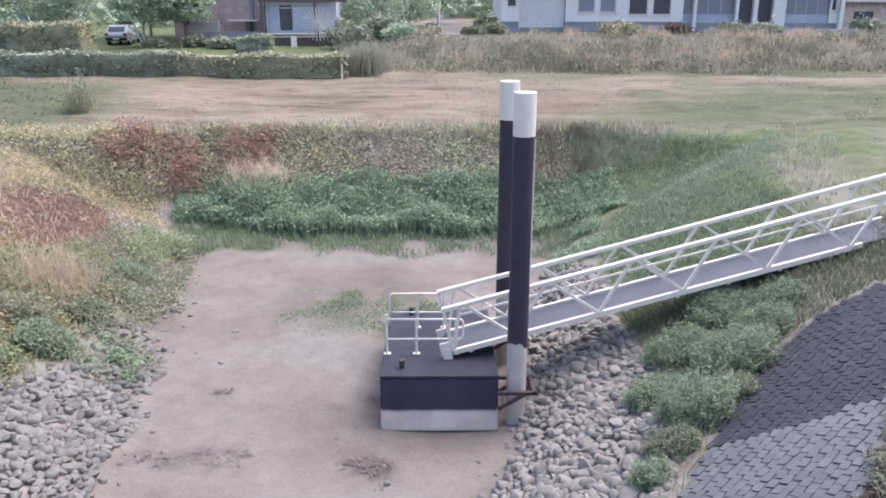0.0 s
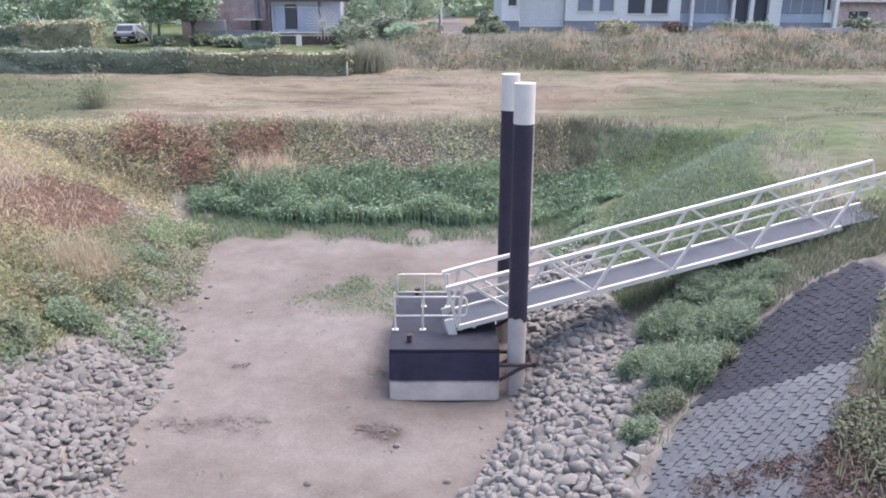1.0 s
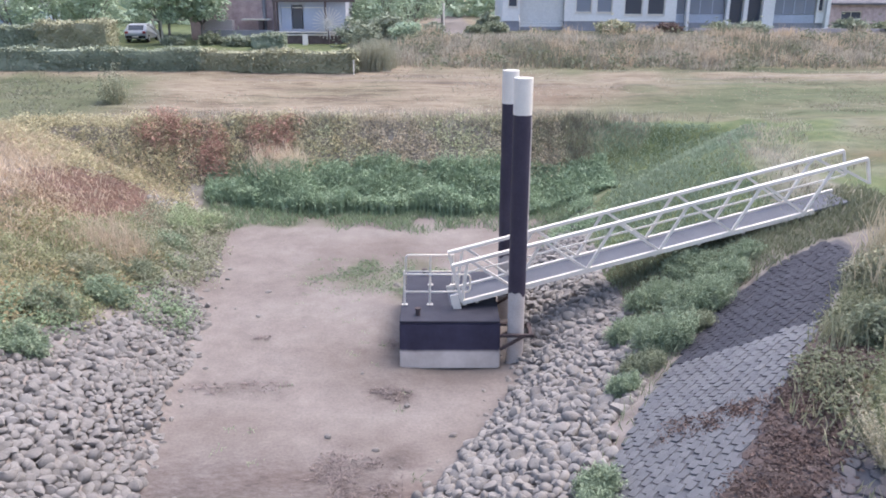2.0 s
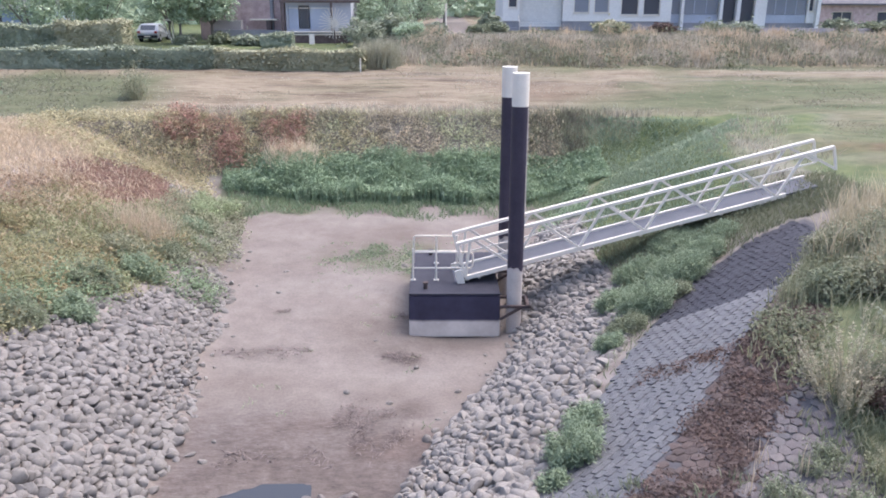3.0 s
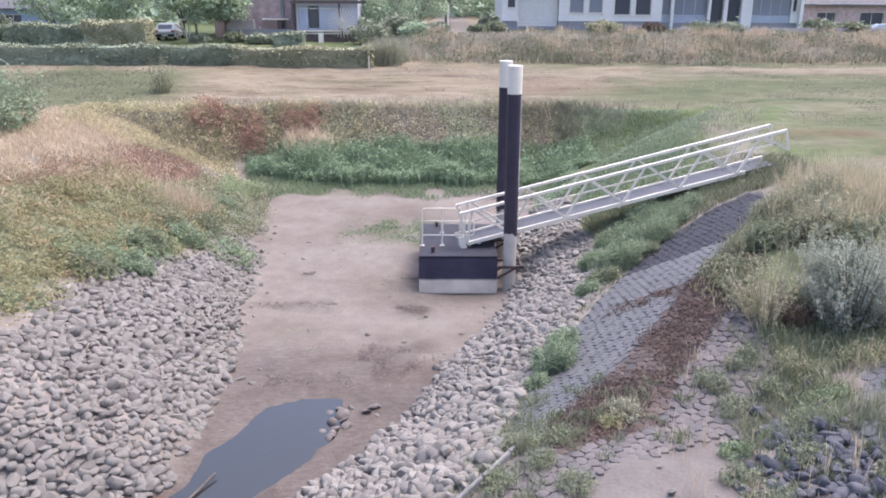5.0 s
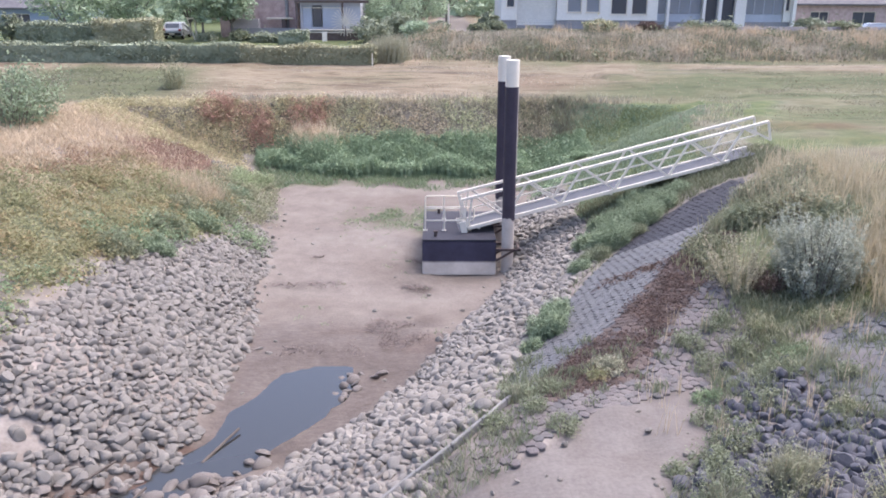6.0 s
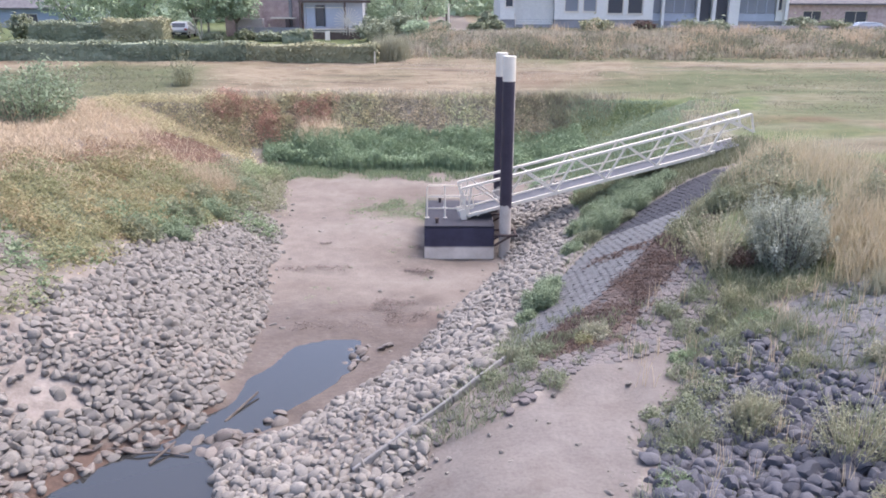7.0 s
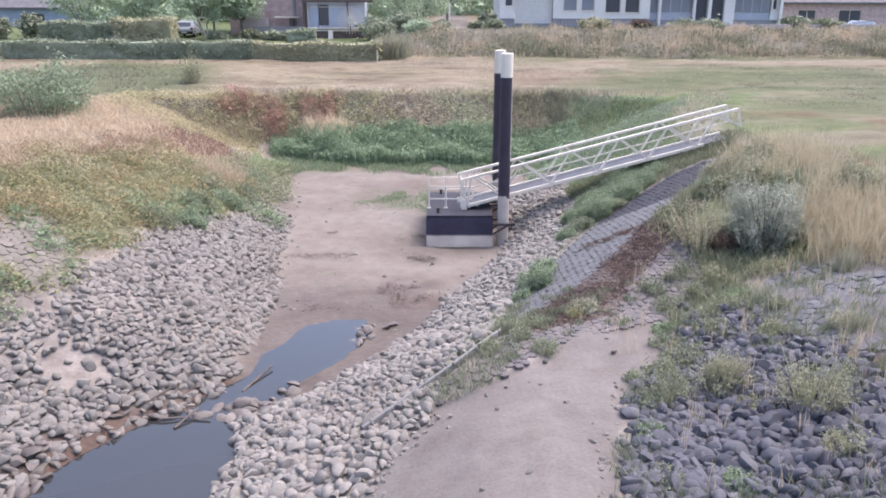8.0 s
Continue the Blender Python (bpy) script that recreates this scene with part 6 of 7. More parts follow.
def build_brick_house():
    y0 = 67.0
    ob = thing("house", 0, 0, 0, 0, "brown brick house behind a garden terrace", "house")
    part("wall", wall_cells(-20.6, -13.2, 5.6, 9.6, y0, y0 + 0.3, [(-20.2, -19.2, 7.4, 8.8)]), BRICK_WALL, ob)
    window(ob, -20.2, -19.2, 7.4, 8.8, y0, PANE)
    part("side_wall", box(-20.598, y0 + 0.3, 5.4, -20.3, y0 + 8, 9.6), BRICK_WALL, ob)
    part("side_wall", box(-13.5, y0 + 0.3, 5.4, -13.202, y0 + 8, 9.6), BRICK_WALL, ob)
    part("back_wall", box(-20.6, y0 + 8.002, 5.4, -13.2, y0 + 8.3, 9.6), BRICK_WALL, ob)
    part("downpipe", rod((-14.2, y0 - 0.1, 5.8), (-14.2, y0 - 0.1, 9.6), 0.16, 10), PLINTH, ob)
    part("bench_slab", box(-16.0, y0 - 1.0, 7.12, -13.6, y0 - 0.3, 7.25, 0.02), WHITE, ob, "pale stone slab")
    part("slab_leg", box(-14.6, y0 - 0.9, 5.9, -14.2, y0 - 0.4, 7.12), TIMBER, ob)
    pitched_roof(ob, -20.6, -13.2, y0, y0 + 8.3, 9.6, 3.0)
    low = thing("garden_wall", -15.9, 65.6, 5.6, 0, "low grey rendered garden wall", "garden wall")
    part("wall_body", box(-3.2, -0.12, -0.3, 3.0, 0.12, 0.75, 0.02), PLINTH, low)
    part("raised_bed", box(-3.2, 0.13, 0, -0.8, 0.9, 1.55, 0.03), DRIVE, low, "pale rendered block")


def build_annex():
    y0 = 64.2
    ob = thing("annex", 0, 0, 0, 0, "white garden annex with sliding doors and a dark timber frame", "annex")
    part("wall", wall_cells(-12.5, -7.0, 6.25, 9.0, y0, y0 + 0.25, [(-12.3, -8.75, 6.5, 8.4)]), ANNEX_WALL, ob)
    part("fascia", box(-12.9, y0 - 0.5, 8.62, -6.2, y0 - 0.42, 8.84, 0.01), TIMBER, ob)
    for a, b, mat in ((-12.3, -11.43, SIDING), (-11.4, -10.53, PANE), (-10.5, -8.75, SIDING)):
        door = part("sliding_door", box(a + 0.02, y0 + 0.08, 6.5, b - 0.02, y0 + 0.13, 8.4, 0.01), mat, ob)
        part("door_rail", box(a + 0.02, y0 + 0.05, 8.15, b - 0.02, y0 + 0.078, 8.22), WHITE, door)
    for x in (-12.75, -8.6):
        part("timber_post", box(x - 0.09, y0 - 0.5, 5.7, x + 0.09, y0 - 0.3, 8.62, 0.01), TIMBER, ob)
    for z in (6.32, 6.12):
        part("deck_board", box(-12.9, y0 - 1.1, z - 0.09, -7.0, y0 - 0.52, z, 0.01), WHITE, ob)
    part("deck_base", box(-12.8, y0 - 1.0, 5.3, -7.1, y0 - 0.002, 6.02), TIMBER, ob)
    part("back_wall", box(-12.5, y0 + 5, 5.4, -7.0, y0 + 5.25, 9.0), ANNEX_WALL, ob)
    for x in (-12.498, -7.25):
        part("side_wall", box(x, y0 + 0.252, 5.4, x + 0.248, y0 + 4.998, 9.0), ANNEX_WALL, ob)
    pitched_roof(ob, -12.5, -7.0, y0, y0 + 5.25, 9.0, 1.6)
    sign = thing("a_board", -10.1, 62.3, float(ground_height(-10.1, 62.3)) - 0.02, 0, "white folding board standing by the terrace", "board")
    part("board_panel", bar((0, -0.12, 0), (0, 0.0, 0.85), 0.42, 0.03, None, (0, 1, 0)), WHITE, sign)
    part("board_panel", bar((0, 0.14, 0), (0, 0.02, 0.85), 0.42, 0.03, None, (0, 1, 0)), WHITE, sign)
    # round ornament of radiating white rods on a dark post
    fan = thing("sunburst_ornament", -8.2, 62.2, float(ground_height(-8.2, 62.2)) - 0.05, 0, "white sunburst of radiating rods on a dark post", "ornament")
    hub = 1.72
    part("post", rod((0, 0.05, 0), (0, 0.05, hub + 0.15), 0.055), TIMBER, fan)
    part("hub", rod((0, -0.06, hub), (0, 0.02, hub), 0.09, 12), WHITE, fan)
    for k in range(26):
        a = 2 * math.pi * k / 26
        part("ray", bar((0.1 * math.cos(a), -0.02, hub + 0.1 * math.sin(a)), (1.25 * math.cos(a), -0.02, hub + 1.25 * math.sin(a)), 0.05, 0.05, None, (0, 1, 0)), WHITE, fan)


def build_car(x, y, z, turn, label, paint):
    ob = thing("car", x, y, z, turn, label, "car")
    w = 0.86
    side = [(-2.1, 0.3), (-2.12, 0.75), (-1.95, 0.95), (-1.6, 1.38), (-1.1, 1.48), (0.2, 1.46), (0.95, 0.98), (1.8, 0.86), (2.05, 0.65), (2.08, 0.3)]
    bm = bmesh.new()
    rows = []
    for s, inset in ((-1, 0), (1, 0)):
        rows.append([bm.verts.new((s * (w - (0.16 if h > 1.0 else 0.0)), l, h)) for l, h in side])
    for k in range(len(side) - 1):
        bm.faces.new((rows[0][k], rows[0][k + 1], rows[1][k + 1], rows[1][k]))
    bm.faces.new(rows[0][::-1])
    bm.faces.new(rows[1])
    bm.faces.new((rows[0][0], rows[1][0], rows[1][-1], rows[0][-1]))
    bmesh.ops.recalc_face_normals(bm, faces=bm.faces)
    bmesh.ops.bevel(bm, geom=bm.edges[:], offset=0.05, segments=2, affect="EDGES")
    part("body", bm, paint, ob)
    part("rear_window", bar((0, -1.92, 1.0), (0, -1.63, 1.36), 1.2, 0.02, None, (0, -1, 0.7)), PANE, ob)
    part("windscreen", bar((0, 0.9, 1.04), (0, 0.28, 1.43), 1.25, 0.02, None, (0, 1, 1)), PANE, ob)
    for s in (-1, 1):
        part("side_window", box(s * 0.715 - 0.012, -1.25, 1.04, s * 0.715 + 0.012, 0.25, 1.38), PANE, ob)
        part("tail_lamp", box(s * 0.7 - 0.12, -2.14, 0.72, s * 0.7 + 0.12, -2.08, 0.9, 0.01), LAMP_RED, ob)
        for l in (-1.35, 1.3):
            tyre = part("wheel", rod((s * (w - 0.18), l, 0.31), (s * (w + 0.01), l, 0.31), 0.31, 18), RUBBER, ob)
            part("rim", rod((s * (w + 0.0), l, 0.31), (s * (w + 0.02), l, 0.31), 0.19, 14), CAR_PAINT, tyre)
    part("bumper", box(-0.8, -2.17, 0.34, 0.8, -2.05, 0.56, 0.03), RUBBER, ob)
    part("number_plate", box(-0.26, -2.185, 0.42, 0.26, -2.172, 0.52), WHITE, ob)
    return ob


def build_gardens():
    hedge("hedge", -31.5, -13.5, 44.6, 45.9, 4.75, 1.32, HEDGE, 500, "long clipped dark green hedge along the field", 120)
    hedge("hedge", -13.6, -4.4, 44.7, 45.9, 4.75, 1.22, HEDGE_PALE, 504, "clipped hedge with browning leaves along the field", 150)
    hedge("garden_hedge", -25.6, -21.1, 50.2, 52.2, 5.0, 2.45, HEDGE_PALE, 508, "tall clipped pale green garden hedge")
    hedge("garden_hedge", -31.5, -25.7, 50.6, 52.2, 5.0, 2.2, HEDGE, 512, "tall dark green garden hedge")
    hedge("garden_hedge", -13.2, -10.9, 57.0, 58.4, 5.2, 1.15, HEDGE, 516, "small clipped garden hedge")
    for i, (x, y, w, h, m) in enumerate(((-5.6, 60.5, 3.4, 2.4, HEDGE), (-3.2, 62.5, 3.6, 2.6, HEDGE), (-1.9, 60.0, 2.4, 1.6, TREE_LEAF), (4.4, 58.3, 1.7, 1.7, HEDGE), (4.6, 56.6, 1.8, 1.0, SAGE), (13.4, 56.6, 2.6, 1.1, TURF),
                                         (-17.5, 62.0, 2.0, 0.9, SAGE), (-15.2, 61.0, 2.2, 0.9, HEDGE), (-13.4, 61.0, 1.8, 0.8, SAGE), (17.6, 57.2, 1.9, 0.9, RUSSET), (21.4, 57.3, 2.4, 0.9, SAGE), (23.6, 57.3, 2.8, 0.8, HEDGE),
                                         (0.2, 56.8, 1.5, 0.9, HEDGE), (3.3, 56.2, 1.4, 0.8, SAGE), (31.2, 57.5, 2.6, 1.2, HEDGE), (34.0, 57.5, 2.6, 1.0, SAGE), (-20.4, 61.5, 1.6, 0.8, HEDGE), (-41.0, 62.0, 2.4, 2.4, HEDGE), (-38.0, 62.0, 2.4, 2.5, HEDGE), (-44.5, 61.0, 2.0, 1.8, HEDGE))):
        shrub(x, y, w, h, m, 520 + 3 * i, "rounded garden shrub by the houses")
    pamp = tufts(580, scatter(581, 40, -4.2, -2.2, 45.6, 47.0), 26, 0.22)
    stuff(blades("pampas_grass", pamp, 1.2 + 0.9 * rng(582).random(len(pamp)), 0.035, 0.28, CREAM, 583), "tall pale green ornamental grass at the hedge's end", "grass")
    for i, (x, y, h, w, t) in enumerate(((-21.0, 62.5, 5.5, 4.5, 1.9), (-18.8, 64.0, 5.0, 4.0, 1.7), (-26.5, 60.0, 6.0, 5.5, 1.6), (-31.0, 58.0, 6.5, 6.0, 1.2), (-25.0, 72.0, 7.0, 6.0, 1.4), 
                                         (-4.6, 69.0, 6.5, 6.0, 1.2), (1.0, 82.0, 7.0, 7.0, 1.5), (36.0, 90.0, 7.0, 7.0, 0.8), (-28.5, 66.0, 6.5, 6.0, 0.9), (-22.5, 76.0, 7.0, 7.0, 0.9), (-33.5, 70.0, 7.0, 7.0, 0.7), (-2.0, 74.0, 6.5, 6.0, 0.8))):
        tree(x, y, h, w, t, 600 + 4 * i, "leafy garden tree behind the hedge")
    build_car(-24.4, 66.0, float(ground_height(-24.4, 66)), 4, "pale grey hatchback parked beside a garden", CAR_PAINT)
    build_car(40.8, 66.0, float(ground_height(40.8, 66.0)), 84, "pale car parked beyond the slope's edge", CAR_PAINT)
    build_car(36.9, 67.5, float(ground_height(36.9, 67.5)), 88, "dark car parked beyond the slope's edge", TIMBER)
    goal = thing("pole_frame", -21.9, 63.4, float(ground_height(-21.9, 63.4)), 0, "white garden frame of three round poles", "frame")
    part("pole", rod((0, 0, 0), (0, 0, 2.15), 0.07), WHITE, goal)
    part("slanted_pole", rod((-0.15, 0, 0), (-0.75, 0, 1.95), 0.07), WHITE, goal)
    part("cross_pole", rod((-0.75, 0.1, 1.85), (1.9, 0.1, 1.85), 0.07), WHITE, goal)
    post = thing("marker_post", 1.0, 62.0, float(ground_height(1.0, 62)), 0, "white post at the edge of a drive", "post")
    part("post_shaft", rod((0, 0, 0), (0, 0, 2.2), 0.07), WHITE, post)
    stake = thing("marker_post", -4.4, 44.3, 4.6, 0, "thin white stake at the hedge's end", "post")
    part("post_shaft", rod((0, 0, 0), (0, 0, 0.95), 0.035), WHITE, stake)
    edge = thing("kerb", 25.5, 56.9, 6.8, 0, "pale kerb along the top of the slope", "kerb", kind="structure")
    for k in range(34):
        part("kerb_stone", box(-6 + k * 0.8, -0.08, -0.75, -6 + k * 0.8 + 0.785, 0.08, 0.12, 0.015), DRIVE, edge)
    for x in (36.2, 37.6):
        seat = thing("garden_chair", x, 64.0, float(ground_height(x, 64)), 0, "white garden chair on a terrace", "chair", "garden chairs")
        part("seat", box(-0.3, -0.3, 0.5, 0.3, 0.3, 0.56, 0.02), WHITE, seat)
        part("backrest", box(-0.3, 0.26, 0.56, 0.3, 0.32, 1.3, 0.02), WHITE, seat)
        for a in (-0.26, 0.26):
            for b in (-0.26, 0.26):
                part("leg", rod((a, b, 0), (a, b, 0.5), 0.025), WHITE, seat)
    far = thing("house", -50, 84, 5.2, 0, "blue-grey house among trees", "house")
    part("wall", wall_cells(-9, 9, 0, 2.4, 0, 0.3, [(-5, -3, 0.8, 1.9), (1, 3, 0.8, 1.9)]), HOUSE_BLUE, far)
    window(far, -5, -3, 0.8, 1.9, 0, PANE, 2)
    window(far, 1, 3, 0.8, 1.9, 0, PANE, 2)
    part("side_wall", box(-8.998, 0.3, 0, -8.7, 8, 2.4), HOUSE_BLUE, far)
    part("side_wall", box(8.7, 0.3, 0, 8.998, 8, 2.4), HOUSE_BLUE, far)
    part("back_wall", box(-9, 8.002, 0, 9, 8.3, 2.4), HOUSE_BLUE, far)
    pitched_roof(far, -9, 9, 0, 8.3, 2.4, 3.4)
    dark = thing("house", 46, 76, 5.4, 0, "dark brick house beyond the parked cars", "house")
    part("wall", wall_cells(-13, 14, 0, 3.0, 0, 0.3, [(-11, -9.4, 1.0, 2.4), (-6.5, -4.5, 1.0, 2.4), (-2, 0.5, 1.0, 2.4), (4, 6, 1.0, 2.4)]), BRICK_WALL, dark)
    for a, b in ((-11, -9.4), (-6.5, -4.5), (-2, 0.5), (4, 6)):
        window(dark, a, b, 1.0, 2.4, 0, PANE, 2)
    part("side_wall", box(-12.998, 0.3, 0, -12.7, 8, 3.0), BRICK_WALL, dark)
    part("side_wall", box(13.7, 0.3, 0, 13.998, 8, 3.0), BRICK_WALL, dark)
    part("back_wall", box(-13, 8.002, 0, 14, 8.3, 3.0), BRICK_WALL, dark)
    pitched_roof(dark, -13, 14, 0, 8.3, 3.0, 3.2)
    woods = scatter(660, 420, -160, 160, 96, 130)
    p = mounds(661, woods, 4.5, 9.0, 60, 0.1)
    stuff(leaves("far_woods", p, 1.1, TREE_LEAF, 662, None, 0.0, 1.3), "far dark green woods behind the houses", "woods")


build_white_house()
build_brick_house()
build_annex()
build_gardens()


# ---- driftwood and edging ----
def drift(name, points, r, label):
    x, y = points[0][:2]
    ob = thing(name, x, y, 0, 0, label, "driftwood", "driftwood in the puddle")
    for k, (a, b) in enumerate(zip(points, points[1:])):
        q = [(c[0] - x, c[1] - y, c[2]) for c in (a, b)]
        part("stick", rod(q[0], q[1], r * (1 - 0.15 * k), 7, None, r * (0.8 - 0.15 * k)), WOOD, ob)


drift("drift_log", [(-7.6, 2.62, -0.08), (-7.0, 2.78, -0.12), (-6.5, 2.63, -0.15), (-5.95, 2.72, -0.17), (-5.35, 2.6, -0.2)], 0.042, "dark waterlogged branch at the water's edge")
drift("drift_stick", [(-6.1, 2.3, -0.2), (-5.75, 3.0, -0.08)], 0.035, "dark forked stick poking out of the water")
drift("drift_stick", [(-4.95, 4.1, -0.23), (-4.45, 5.35, -0.13)], 0.035, "thin dark stick lying in shallow water")
drift("drift_stick", [(-9.4, 2.1, 0.12), (-8.2, 2.35, 0.1), (-7.5, 1.95, -0.02)], 0.04, "long pale branch among the stones")
drift("drift_stick", [(-7.0, 3.0, 0.05), (-6.5, 3.5, 0.22)], 0.03, "bleached stick among the stones")
def build_edging():
    """Concrete edging stones set end to end along the top of the rubble."""
    ob = thing("edging", 0, 0, 0, 0, "pale concrete edging half buried between rubble and paving", "kerb", kind="structure")
    spots = [Vector((float(edging(y)), float(y), 0)) for y in np.arange(0.15, 3.15, 0.02)]
    for p in spots:
        p.z = float(ground_height(p.x, p.y)) + 0.065
    a = spots[0]
    for q in spots[1:]:
        if (q - a).length >= 0.8 or q is spots[-1]:
            way = (q - a).normalized()
            stone = bar(a + way * 0.006, q - way * 0.006, 0.07, 0.2)
            bmesh.ops.bevel(stone, geom=stone.edges[:], offset=0.012, segments=2, affect="EDGES")
            part("edging_stone", stone, CONCRETE, ob)
            a = q


build_edging()


# ---- stones and paving ----
def rock_shapes(count, seed, flat, cut=0.45):
    """Worn stones: balls cut by random planes, then flattened."""
    r = rng(seed)
    out = []
    for _ in range(count):
        bm = bmesh.new()
        bmesh.ops.create_icosphere(bm, subdivisions=2, radius=1)
        bm.verts.index_update()
        v = np.array([q.co[:] for q in bm.verts])
        tris = np.array([[q.index for q in f.verts] for f in bm.faces])
        bm.free()
        for _ in range(10):
            way = r.normal(size=3)
            way /= np.linalg.norm(way)
            over = np.maximum(v @ way - (cut + 0.3 * r.random()), 0)
            v = v - over[:, None] * way * 0.97
        v = v * [1.02 + 0.32 * r.random(), 0.75 + 0.25 * r.random(), flat * (0.8 + 0.4 * r.random())]
        v += r.normal(size=v.shape) * 0.02
        out.append((v, tris))
    return out


def place_stones(owner, name, places, size, shapes, nearest, mat, mat_mass, seed, tilt=0.5):
    """The nearest ones become objects of their own that share meshes; the rest is one mass."""
    r = rng(seed)
    n = len(places)
    turns = r.random((n, 3)) * [2 * tilt, 2 * tilt, 2 * np.pi] - [tilt, tilt, 0]
    pick = r.integers(0, len(shapes), n)
    meshes = []
    for k, (v, tris) in enumerate(shapes):
        me = mesh_object(name, v, tris, mat, True, None, 42)
        meshes.append(me.data)
        bpy.data.objects.remove(me)
    single = np.zeros(n, bool)
    single[nearest[:300]] = True
    for i in np.flatnonzero(single):
        ob = new(name, meshes[pick[i]])
        ob.parent = owner
        ob.matrix_basis = Matrix.LocRotScale(Vector(places[i]), Euler(turns[i]), Vector([size[i]] * 3))
    allv, allt, base = [], [], 0
    for i in np.flatnonzero(~single):
        v, tris = shapes[pick[i]]
        m = np.array(Euler(turns[i]).to_matrix())
        allv.append((v * size[i]) @ m.T + places[i])
        allt.append(tris + base)
        base += len(v)
    if allv:
        mass = mesh_object(name + "_mass", np.concatenate(allv), np.concatenate(allt), mat_mass, True, owner, 42)
        mass["kind"] = "stuff"


def jitter_grid(seed, x0, x1, y0, y1, step, keep):
    r = rng(seed)
    x, y = np.meshgrid(np.arange(x0, x1, step), np.arange(y0, y1, step * 0.86))
    x = x + (np.arange(x.shape[0]) % 2)[:, None] * step / 2
    x, y = x.ravel() + r.normal(size=x.size) * step * 0.2, y.ravel() + r.normal(size=x.size) * step * 0.2
    ok = r.random(x.size) < keep(x, y)
    return x[ok], y[ok]


def riprap(owner, seed, box_of, step, keep, big, order, mat, mat_mass, flat=0.82, cut=0.5):
    thin = lambda x, y: keep(x, y) * (soft_step(-9, -6, y + 1.6 * (value_noise(x, y, 0.8, 45) - 0.5)) if box_of[2] == -9 else 1.0)
    x, y = jitter_grid(seed, *box_of, step, thin)
    r = rng(seed + 1)
    size = step * (0.58 + 0.45 * r.random(len(x)) ** 2) * big(x, y)
    upper = r.random(len(x)) < 0.24
    z = ground_height(x, y) + size * np.where(upper, 0.48, 0.09)
    place_stones(owner, "stone", np.stack([x, y, z], 1), size, rock_shapes(12, seed + 2, flat, cut), np.argsort(order(x, y)), mat, mat_mass, seed + 3)


